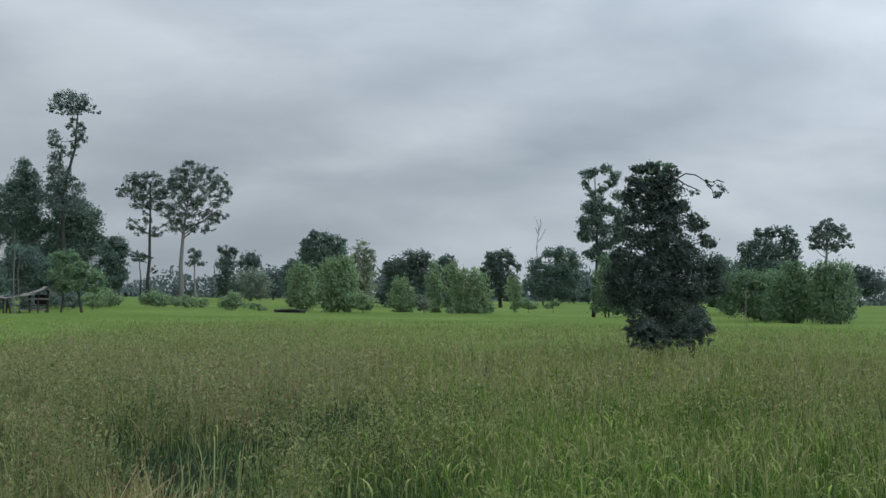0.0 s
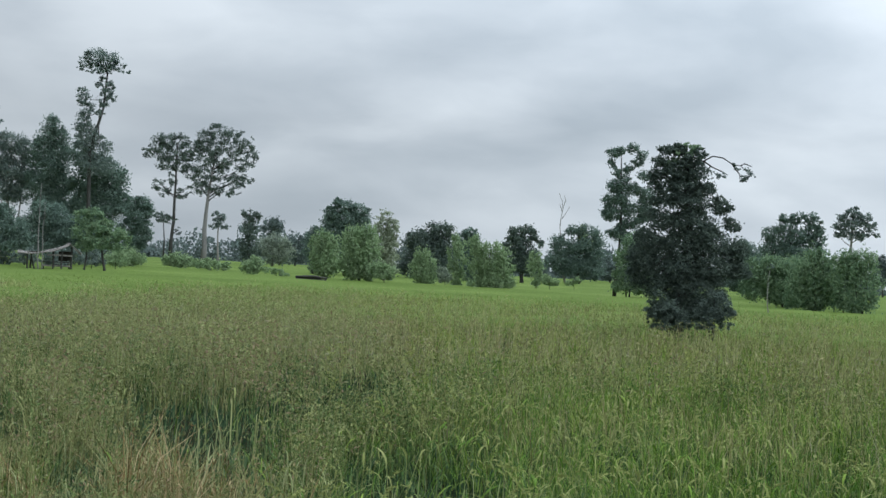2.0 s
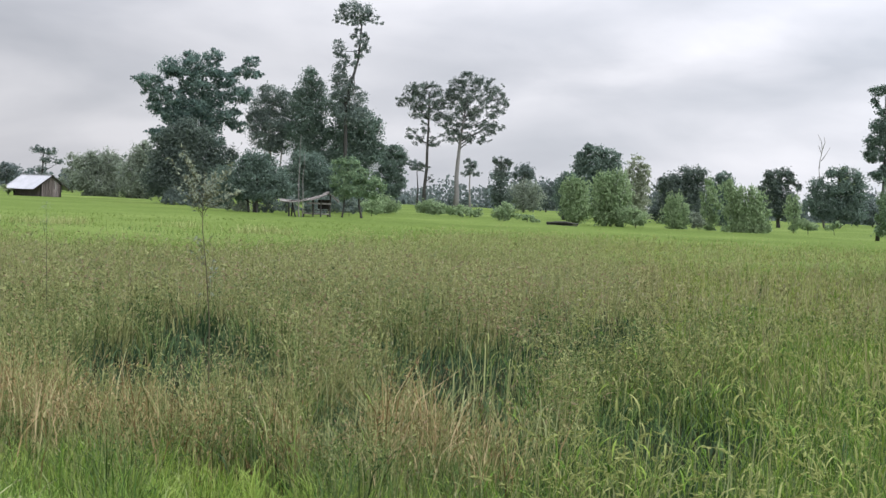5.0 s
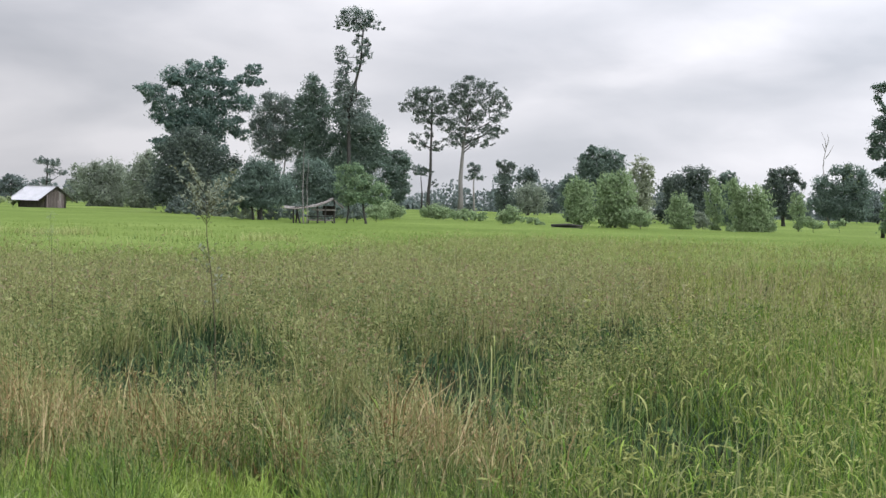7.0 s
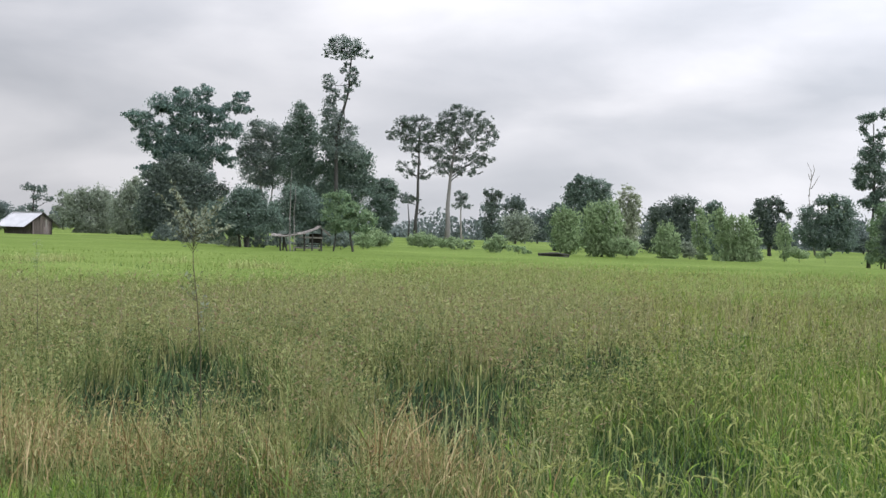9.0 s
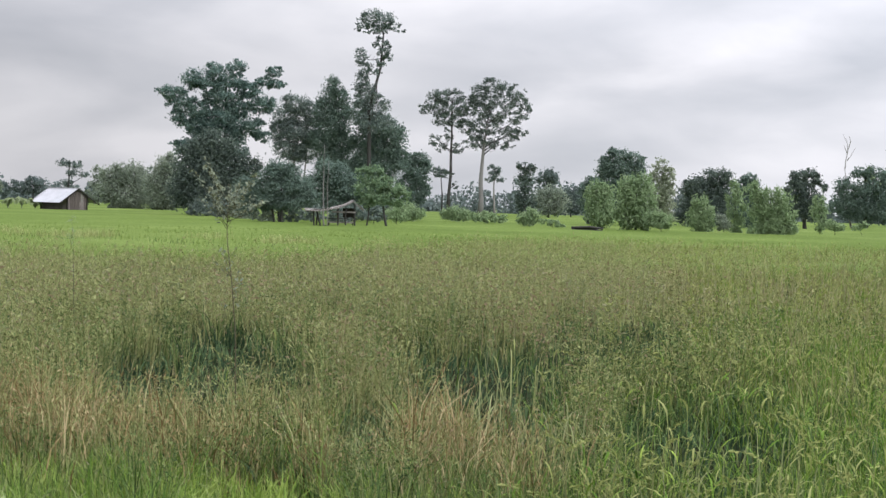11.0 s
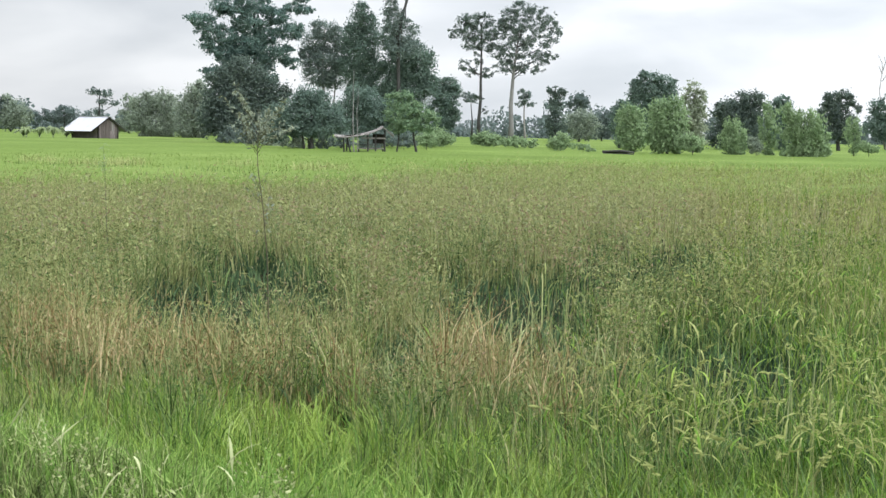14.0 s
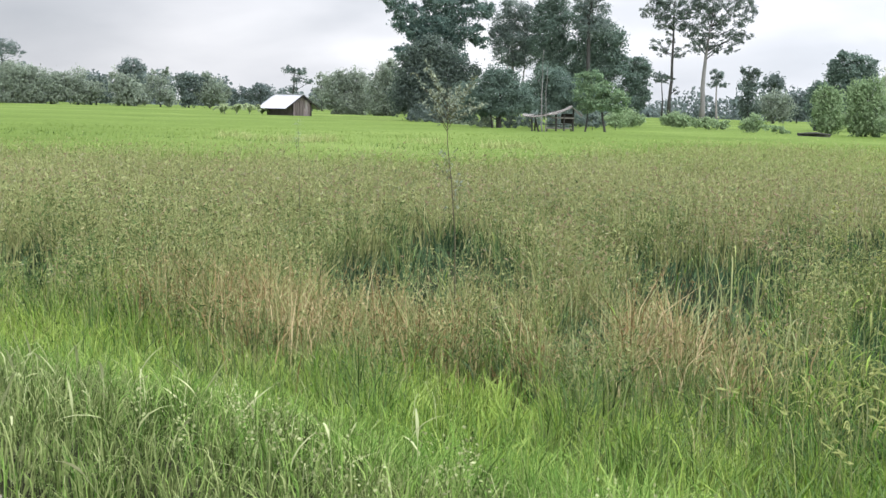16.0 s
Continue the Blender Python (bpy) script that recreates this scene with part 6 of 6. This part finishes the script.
tagged(ob, "coarse mid-green grass between the bank and the weeds", "grass", kind="stuff")

# rice gone wild with nodding panicles, towards the bend
rng = np.random.default_rng(34)
p, s, n, r, a = in_fan(140000, 5.5, 32, 1.2, rng, -22, 26)
want = np.clip((10.5 - a + 3 * waves(s, n, 3, 15)) / 6, 0.04, 1) * np.clip((n - 6.3) / 0.8, 0, 1) * np.clip((22 + 9 * np.clip((3 - a) / 4, 0, 1) - r) / 9, 0, 1)
ok = rng.uniform(0, 1, len(p)) < want
p, s, n, r, a = keep(ok, p, s, n, r, a)
p, s, n, r, a = keep(hollow(s, n) > rng.uniform(0.1, 0.6, len(p)), p, s, n, r, a)
hh = (0.60 + 0.16 * waves(s, n, 1.4, 16) + 0.1 * waves(s, n, 0.5, 88)) * rng.uniform(0.45, 1.1, len(p))
v, f = blades(p, hh, rng.uniform(0.006, 0.011, len(p)) * np.clip(r / 10, 1, 2.2), rng.uniform(0.1, 1.4, len(p)), rng)
near = r < np.where(a < 3, 18, 15)
v = v.reshape(-1, 15)
light = rng.uniform(0, 1, len(p)) + 0.4 * waves(s, n, 1.6, 26) + 0.45 * np.clip((3 - a) / 8, 0, 1) > 0.66
f = np.array([[0, 1, 3], [0, 3, 2], [2, 3, 4]])
pieces = [(v[mk].reshape(-1, 3), (np.arange(mk.sum())[:, None, None] * 5 + f).reshape(-1, 3), slot) for mk, slot in ((~light & ~near, 0), (light & ~near, 3))]
for mk, slot in ((~light & near, 0), (light & near, 3)):
    v, f = hooked(p[mk], hh[mk] * 0.92, rng.uniform(0.006, 0.011, mk.sum()), rng.uniform(0.6, 2.6, mk.sum()), rng, 0.6, 4, start=0.12)
    pieces.append((v, f, slot))
m = (rng.uniform(0, 1, len(p)) < np.where((r < 20) & (a < 13), np.where(a < 1, 0.055, 0.075), 0.05)) & (n > 8.0)
q, hq = p[m], hh[m] * 0.25 + 0.52
v, f = hooked(q, hq, rng.uniform(0.010, 0.019, len(q)) * np.clip(r[m] / 13, 0.8, 1.5), rng.uniform(1.6, 2.9, len(q)), rng, 0.45, blunt=0.28, start=0.4)
third = len(q) // 3
for k, slot in enumerate((2, 2, 3)):
    a0, a1 = k * third, (k + 1) * third
    pieces.append((v[a0 * 16:a1 * 16], f[a0 * 14:a1 * 14] - a0 * 16, slot))
m = rng.uniform(0, 1, len(p)) < 0.012
q, hq = p[m], hh[m] * 0.35 + 0.62
v, f = arching(q, hq, np.full(len(q), 0.006), rng.uniform(0.35, 0.75, len(q)), rng)
pieces.append((v, f, 1))
tips = v.reshape(len(q), 6, 2, 3).mean(2)
along = rng.uniform(0.0, 1.0, (len(q), 16, 1))
c = tips[:, 3:4] * (1 - along) ** 2 + 2 * tips[:, 4:5] * along * (1 - along) + tips[:, 5:6] * along ** 2 + rng.normal(size=(len(q), 16, 3)) * 0.006
run = np.repeat((tips[:, 5:6] - tips[:, 3:4]) / (np.linalg.norm(tips[:, 5:6] - tips[:, 3:4], axis=2, keepdims=True) + 1e-6), 16, 1)
v, f = leaf_cards(c.reshape(-1, 3), 0.016, rng, 0.2, 2.0, ways=run.reshape(-1, 3), broad=0.32)
pieces.append((v, f, 2))
stuff("wild_rice", "tall green rice with nodding yellowish panicles", pieces, [GRASS_DEEP, GRASS_OLIVE, PANICLE, RICE_WILD], "rice")

# the weed thicket that fills the near field
rng = np.random.default_rng(35)
pieces = []
p, s, n, r, a = in_fan(84000, 6.0, 86, 0.85, rng)
edge = weed_edge(p[:, 0], a) + rng.normal(size=len(r)) * 5.0
ok = (n > 6.8 + 0.7 * rng.uniform(0, 1, len(p))) & (r < edge) & (hollow(s, n) > rng.uniform(0, 0.7, len(p))) & (rng.uniform(0, 1, len(p)) < np.clip(np.maximum((a + 3 + 4 * waves(s, n, 3, 28)) / 7, (r - 10) / 6), 0.35, 1))
p, s, n, r, a, edge = keep(ok, p, s, n, r, a, edge)
hump = 1 + 0.13 * waves(s, n, 3.2, 18) + 0.3 * waves(s, n, 1.3, 19) * np.clip((24 - r) / 12, 0.35, 1)
hump *= np.clip(0.5 + (n - 6.8) / 6.0, 0, 1) * (1 - 0.42 * dry_stand(s, n)) * hollow(s, n)
hh = np.where(rng.uniform(0, 1, len(p)) < 0.45, rng.uniform(0.75, 1.05, len(p)), rng.uniform(0.4, 0.85, len(p))) * hump * 0.95
ww = rng.uniform(0.005, 0.010, len(p)) * np.clip(r / 11, 1, 3.4)
v, f = blades(p, hh, ww, rng.uniform(0.05, 0.6, len(p)), rng)
tint = 0.45 + 0.6 * (rng.uniform(0, 1, len(p)) - 0.5) + 0.3 * waves(s, n, 4.5, 20) + 0.35 * waves(s, n, 1.1, 25)
kind = np.where(tint < 0.62, 0, 1)
kind = np.where((a < 4) & (rng.uniform(0, 1, len(p)) < 0.2), 4, kind)
kind = np.where(rng.uniform(0, 1, len(p)) < np.clip((r - 34) / 22, 0, 0.6), 4, kind)
green = rng.uniform(0, 1, len(p)) < np.clip((10.0 + 0.8 * waves(s, n, 1.5, 27) - n) / 1.8, 0, 0.9) * np.clip((s + 11.5) / 2.5, 0.1, 1)
kind = np.where(green, rng.choice([4, 4, 4, 5, 0], len(p)), kind)
pieces.append((v, f, 0))
# blades turn paler away from the camera: haze put into the colour
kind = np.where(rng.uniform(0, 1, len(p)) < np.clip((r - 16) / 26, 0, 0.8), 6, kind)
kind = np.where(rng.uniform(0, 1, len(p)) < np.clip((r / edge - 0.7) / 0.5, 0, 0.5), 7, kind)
yellow = (a < 2) & (r > 13.5) & (r < 42) & (rng.uniform(0, 1, len(p)) < np.clip(0.2 + 0.9 * waves(s, n, 3.5, 29), 0, 0.85))
kind = np.where(yellow, 8, kind)
kind = np.where((r > 15) & (rng.uniform(0, 1, len(p)) < 0.1), 3, kind)
kind = np.where(rng.uniform(0, 1, len(p)) < np.clip((a - 22) / 14, 0, 0.7) * (n > 9), 6, kind)
lush = (a < 2) & (r < 45) & (rng.uniform(0, 1, len(p)) < np.where(r < 13.5, 0.8, np.clip(0.3 + 0.9 * waves(s, n, 2.8, 90), 0.03, 0.9)))
kind = np.where(lush, 9, kind)
brown = (a < 4) & (r > 12.5) & (rng.uniform(0, 1, len(p)) < np.clip(0.12 + 0.8 * waves(s, n, 3.2, 110), 0, 0.55))
kind = np.where(brown, 1, kind)
slots = [np.repeat(kind, 3)]
m = rng.uniform(0, 1, len(p)) < np.where((a < 1) & (r < 15), 0.03, 0.22)
q, hq, rq = p[m], hh[m], r[m]
c = q[:, None, :] + rng.normal(size=(len(q), 6, 3)) * np.array((0.05, 0.05, 0)) + np.stack([np.zeros((len(q), 6)), np.zeros((len(q), 6)), hq[:, None] * rng.uniform(0.5, 1.08, (len(q), 6))], -1)
size = np.repeat(0.012 * np.clip(rq / 11, 1, 2.3), 6)
v, f = leaf_cards(c.reshape(-1, 3), 1.0, rng, 0, 2.3, ways=np.array([[0.0, 0.0, 1.1]]) + 0.4 * rng.normal(size=(c.size // 3, 3)), broad=0.26)
v = c.reshape(-1, 1, 3) + (v.reshape(-1, 4, 3) - c.reshape(-1, 1, 3)) * size[:, None, None]
pieces.append((v.reshape(-1, 3), f, 0))
slots.append(np.repeat(rng.choice([0, 0, 0, 4, 1, 1, 1, 3], len(c.reshape(-1, 3))), 2))
v, f, _ = merge(pieces)
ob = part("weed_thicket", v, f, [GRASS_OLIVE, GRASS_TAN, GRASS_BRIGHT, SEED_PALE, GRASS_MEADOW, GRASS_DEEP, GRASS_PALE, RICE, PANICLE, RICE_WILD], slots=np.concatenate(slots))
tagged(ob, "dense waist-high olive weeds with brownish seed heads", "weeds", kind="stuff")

# tussocks: fanned bunches that give the near field its heads and hollows
rng = np.random.default_rng(38)
cp, cs, cn, cr, ca = in_fan(5000, 6.0, 26, 1.2, rng)
cp, cs, cn, cr, ca = keep((cn > 6.9) & (waves(cs, cn, 1.7, 61) > -0.75) & (hollow(cs, cn) > 0.6) & (rng.uniform(0, 1, len(cp)) < np.where(ca < 11, 0.45, 1.0)), cp, cs, cn, cr, ca)
K = 15
way = rng.uniform(0, 6.283, (len(cp), K))
out = np.abs(rng.normal(size=(len(cp), K))) * 0.13
q = cp[:, None, :] + np.stack([np.cos(way) * out, np.sin(way) * out, 0 * out], -1)
hh = (rng.uniform(0.55, 0.95, (len(cp), 1)) * np.where(ca < 12, 0.8, 1.0)[:, None] * (np.clip(0.6 + (cn - 6.9) / 6.0, 0, 1) * (1 - 0.6 * dry_stand(cs, cn)))[:, None] * rng.uniform(0.4, 1.1, (len(cp), K)))
ww = rng.uniform(0.006, 0.013, (len(cp), K)) * np.clip(cr / 11, 1, 2)[:, None]
v, f = blades(q.reshape(-1, 3), hh.ravel(), ww.ravel(), (0.1 + out * 2.2 + rng.uniform(0, 0.35, out.shape)).ravel(), rng, 0.8, way.ravel())
kind = np.where((ca + 4 * waves(cs, cn, 3.0, 62) < 6) | (cn < 9.2), rng.choice([0, 2, 2, 3, 3, 4, 4], len(cp)), rng.choice([0, 0, 0, 1, 2, 4], len(cp)))
ob = part("grass_tussocks", v, f, [GRASS_OLIVE, GRASS_TAN, GRASS_DEEP, GRASS_BRIGHT, GRASS_MEADOW], slots=np.repeat(np.repeat(kind, K), 3))
tagged(ob, "bunched coarse grass standing up among the weeds", "grass", kind="stuff")

# leafy weeds: upright stems with many small narrow leaves
rng = np.random.default_rng(39)
p, s, n, r, a = in_fan(12500, 6.5, 24, 1.1, rng)
p, s, n, r, a = keep((n > 7.3) & weedy(s, n, r, a) & ((a > -2 + 4 * waves(s, n, 3, 28)) | (r > 12)) & (waves(s, n, 1.4, 71) + 0.5 * waves(s, n, 4, 72) > -0.45) & (hollow(s, n) > 0.5), p, s, n, r, a)
hh = rng.uniform(0.6, 1.05, len(p)) * np.clip(0.6 + (n - 7.3) / 6.0, 0, 1) * (1 - 0.6 * dry_stand(s, n)) * (1 + 0.15 * waves(s, n, 1.2, 73))
v, f = blades(p, hh, 0.0045 * np.clip(r / 10, 1, 2), rng.uniform(0.0, 0.4, len(p)), rng)
kind = np.where((n > 9.5) & (rng.uniform(0, 1, len(p)) + 0.4 * waves(s, n, 1.6, 74) < 0.55), 0, np.where(rng.uniform(0, 1, len(p)) < 0.5, 1, 2))
K = 11
up = rng.uniform(0.35, 1.05, (len(p), K))
c = p[:, None, :] + np.stack([rng.normal(size=(len(p), K)) * 0.05, rng.normal(size=(len(p), K)) * 0.05, up * hh[:, None]], -1)
c = c.reshape(-1, 3)
w = rng.normal(size=c.shape) * (1, 1, 0.5) + (0, 0, 0.55)
w /= np.linalg.norm(w, axis=1, keepdims=True)
v2, f2 = leaf_cards(c, 0.036, rng, 0, 1.0, ways=w, broad=0.13)
v2 = c[:, None, :] + (v2.reshape(-1, 4, 3) - c[:, None, :]) * np.repeat(np.clip(r / 13, 0.85, 1.3), K)[:, None, None]
v, f, _ = merge([(v, f, 0), (v2.reshape(-1, 3), f2, 0)])
ob = part("leafy_weeds", v, f, [GRASS_OLIVE, GRASS_MEADOW, GRASS_DEEP], slots=np.concatenate([np.repeat(kind, 3), np.repeat(np.repeat(kind, K), 2)]))
tagged(ob, "upright weeds with many small narrow olive leaves", "weeds", kind="stuff")

# feathery weeds: thin stems hung with short curled leaves, in drifts of olive, grey-green, yellow and rust
rng = np.random.default_rng(41)
p, s, n, r, a = in_fan(31000, 7.5, 76, 0.95, rng)
p, s, n, r, a = keep((n > 8.0) & weedy(s, n, r, a) & (hollow(s, n) > 0.55) & (rng.uniform(0, 1, len(p)) < np.clip(np.maximum((a + 1) / 6, (r - 11) / 5), 0.2, 1)) & (r < 0.92 * weed_edge(p[:, 0], a) + rng.normal(size=len(p)) * 4) & (rng.uniform(0, 1, len(p)) < np.clip(0.5 + (a - 2) / 8, 0.3, 1)), p, s, n, r, a)
hh = rng.uniform(0.55, 1.02, len(p)) * np.clip(0.6 + (n - 7.3) / 6.0, 0, 1) * (1 - 0.6 * dry_stand(s, n)) * (1 + 0.22 * waves(s, n, 1.2, 73) + 0.1 * waves(s, n, 4.0, 84))
v, f = blades(p, hh, 0.004 * np.clip(r / 10, 1, 3), rng.uniform(0.0, 0.5, len(p)), rng)
drift, pick = 0.8 * waves(s, n, 5.0, 85) + 0.5 * waves(s, n, 1.4, 86), rng.uniform(0, 1, len(p))
kind = np.where(pick + 0.3 * drift < 0.42, 0, np.where(pick + 0.3 * drift < 0.66, 1, 2))
kind = np.where(pick < np.clip(0.14 + 0.2 * waves(s, n, 3.0, 87) + 0.14 * np.exp(-((a - 8) / 7) ** 2), 0.0, 0.4) * np.clip((40 - r) / 20, 0.15, 1), 3, kind)
# leaves picked paler far from the camera, standing for haze
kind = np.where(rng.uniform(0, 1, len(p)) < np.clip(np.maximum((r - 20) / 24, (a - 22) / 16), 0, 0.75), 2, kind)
kind = np.where((a < 3.5 + 2 * waves(s, n, 5.0, 101)) & (rng.uniform(0, 1, len(p)) < np.clip(0.6 + 0.9 * waves(s, n, 3.5, 29), 0.05, 0.95)), 5, kind)
kind = np.where((a < 4) & (r > 12.5) & (rng.uniform(0, 1, len(p)) < np.clip(0.08 + 0.8 * waves(s, n, 3.2, 110), 0, 0.6)), 6, kind)
K = 9
up = rng.uniform(0.4, 1.06, (len(p), K))
c = p[:, None, :] + np.stack([rng.normal(size=(len(p), K)) * 0.07, rng.normal(size=(len(p), K)) * 0.07, up * hh[:, None]], -1)
c = c.reshape(-1, 3)
w = rng.normal(size=c.shape) * (1, 1, 0.7) + (0, 0, 0.35)
w /= np.linalg.norm(w, axis=1, keepdims=True)
v2, f2 = leaf_cards(c, 0.040, rng, 0.1, 1.0, ways=w, broad=0.16)
v2 = c[:, None, :] + (v2.reshape(-1, 4, 3) - c[:, None, :]) * np.repeat(np.clip(r / 15, 0.75, 1.7), K)[:, None, None]
leaf_kind = np.repeat(kind, K)
leaf_kind = np.where(rng.uniform(0, 1, len(c)) < 0.09, 4, np.where(rng.uniform(0, 1, len(c)) < np.repeat(np.where(a < 2, 0.03, 0.1), K), 3, leaf_kind))
v, f, _ = merge([(v, f, 0), (v2.reshape(-1, 3), f2, 0)])
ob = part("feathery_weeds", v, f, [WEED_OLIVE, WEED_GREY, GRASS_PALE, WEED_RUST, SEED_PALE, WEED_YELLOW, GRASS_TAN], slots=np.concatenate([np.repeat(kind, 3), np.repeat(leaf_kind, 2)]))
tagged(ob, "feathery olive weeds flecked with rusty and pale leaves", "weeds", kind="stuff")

# long pale leaves bowing into the hollows from their near rims
rng = np.random.default_rng(40)
q = []
for s0, n0, w0, l0 in HOLLOWS[:12]:
    far = math.hypot(s0, n0)
    es, en = s0 / far, n0 / far
    for _ in range(34):
        along, across = -l0 * rng.uniform(0.7, 1.5), w0 * rng.normal() * 1.1
        q.append((s0 + es * along - en * across, n0 + en * along + es * across))
q = np.array([place for place in q if place[1] > 8.7])
x, y = road_to_world(q[:, 0], q[:, 1])
p = np.stack([x, y, level(q[:, 0], q[:, 1])], 1)
far = np.hypot(x, y)
v, f = hooked(p, rng.uniform(0.45, 0.72, len(p)), rng.uniform(0.009, 0.015, len(p)) * np.clip(far / 12, 0.8, 1.4), rng.uniform(1.2, 2.8, len(p)), rng)
cut = len(p) // 2
stuff("arching_weeds", "long pale green leaves bowing over the hollows in the weeds", [(v[:cut * 16], f[:cut * 14], 0), (v[cut * 16:], f[cut * 14:] - cut * 16, 1)], [SPIKE, GRASS_PALE], "weeds")

# low growth under the weeds, its colour darkened for the shade there
rng = np.random.default_rng(36)
p, s, n, r, a = in_fan(38000, 6.0, 26, 1.2, rng)
p, s, n, r, a = keep(n > 8.6, p, s, n, r, a)
v, f = blades(p, rng.uniform(0.22, 0.48, len(p)) * np.clip(hollow(s, n) + 0.45, 0, 1), rng.uniform(0.010, 0.020, len(p)) * np.clip(r / 12, 1, 2.5), rng.uniform(0.2, 1.0, len(p)), rng)
stuff("field_undergrowth", "leafy green undergrowth, coloured dark for the shade among the weeds", [(v, f, 0)], [UNDERGROWTH_SHADE])

# the rice crop: an even green stand reaching the tree lines
rng = np.random.default_rng(37)
RICE_MAT, rn, rl, rb = material("rice_canopy", 0.9)
rb.inputs["Specular IOR Level"].default_value = 0.03
r_tc, r_a, r_b = rn.new("ShaderNodeTexCoord"), rn.new("ShaderNodeTexNoise"), rn.new("ShaderNodeTexNoise")
r_a.inputs["Scale"].default_value, r_a.inputs["Detail"].default_value = 0.045, 5
r_b.inputs["Scale"].default_value, r_b.inputs["Detail"].default_value = 3.0, 4
r_m = rn.new("ShaderNodeMix")
r_m.inputs["Factor"].default_value = 0.4
r_c = ramp(rn, [(0.38, (0.079, 0.122, 0.026)), (0.5, (0.104, 0.155, 0.036)), (0.62, (0.142, 0.197, 0.054))])
r_bp = rn.new("ShaderNodeBump")
r_bp.inputs["Strength"].default_value, r_bp.inputs["Distance"].default_value = 0.35, 0.3
rl.new(r_tc.outputs["Object"], r_a.inputs["Vector"])
rl.new(r_tc.outputs["Object"], r_b.inputs["Vector"])
rl.new(r_a.outputs["Fac"], r_m.inputs["A"])
rl.new(r_b.outputs["Fac"], r_m.inputs["B"])
rl.new(r_m.outputs["Result"], r_c.inputs["Fac"])
rl.new(r_c.outputs["Color"], rb.inputs["Base Color"])
rl.new(r_b.outputs["Fac"], r_bp.inputs["Height"])
rl.new(r_bp.outputs["Normal"], rb.inputs["Normal"])
rr = np.concatenate([np.arange(47, 120, 1.5), np.arange(120, 300, 6), [300, 340, 400, 430]])
aa = np.radians(np.arange(-34, 56.1, 0.6))
R, A = np.meshgrid(rr, aa, indexing="ij")
X, Y = -R * np.sin(A), R * np.cos(A)
Z = GROUND + 0.5 + 0.05 * waves(X, Y, 9, 41) * np.clip(60 / R, 0, 1) + rng.normal(size=R.shape) * 0.03
Z[0] = GROUND - 0.05
idx = np.arange(R.size).reshape(R.shape)
quads = np.stack([idx[:-1, :-1], idx[1:, :-1], idx[1:, 1:], idx[:-1, 1:]], -1).reshape(-1, 4)
ob = part("rice_canopy", np.stack([X, Y, Z], -1), quads, RICE_MAT, smooth=True)
tagged(ob, "level bright green rice crop filling the paddies", "rice", kind="stuff")
p, s, n, r, a = in_fan(27000, 46, 92, 1.3, rng)
p[:, 2] = GROUND + 0.3
band = np.exp(-((r - (62 + 0.7 * (a - 29))) / 1.6) ** 2) * np.clip((a - 14) / 10, 0, 1)
hh = rng.uniform(0.22, 0.42, len(p)) + 0.18 * band
v, f = blades(p, hh, 0.012 * r / 40 * rng.uniform(0.7, 1.3, len(p)), rng.uniform(0.1, 0.8, len(p)), rng)
dark_row = rng.uniform(0, 1, len(p)) < band * 0.8
ob = part("rice_blades", v, f, [RICE, GRASS_DEEP], slots=np.repeat(np.where(dark_row, 1, 0), 3))
tagged(ob, "upright bright green rice blades with a darker bund row", "rice", kind="stuff")
p, s, n, r, a = in_fan(9000, 56, 73, 1.0, rng, 10, 31)
way_off = np.abs(r - (64 + 0.2 * (a - 16) + 2.0 * waves(a, 0 * a, 6, 51)))
ok = (way_off < 2.2) & (waves(a, r * 0.2, 4, 52) + rng.uniform(-0.5, 0.5, len(p)) > -0.05)
p, s, n, r, a = keep(ok, p, s, n, r, a)
v, f = arching(p, rng.uniform(0.65, 0.9, len(p)), rng.uniform(0.02, 0.035, len(p)), rng.uniform(0.3, 1.0, len(p)), rng)
stuff("bund_grass", "pale tufted grass along a paddy bund", [(v, f, 0)], [GRASS_PALE])
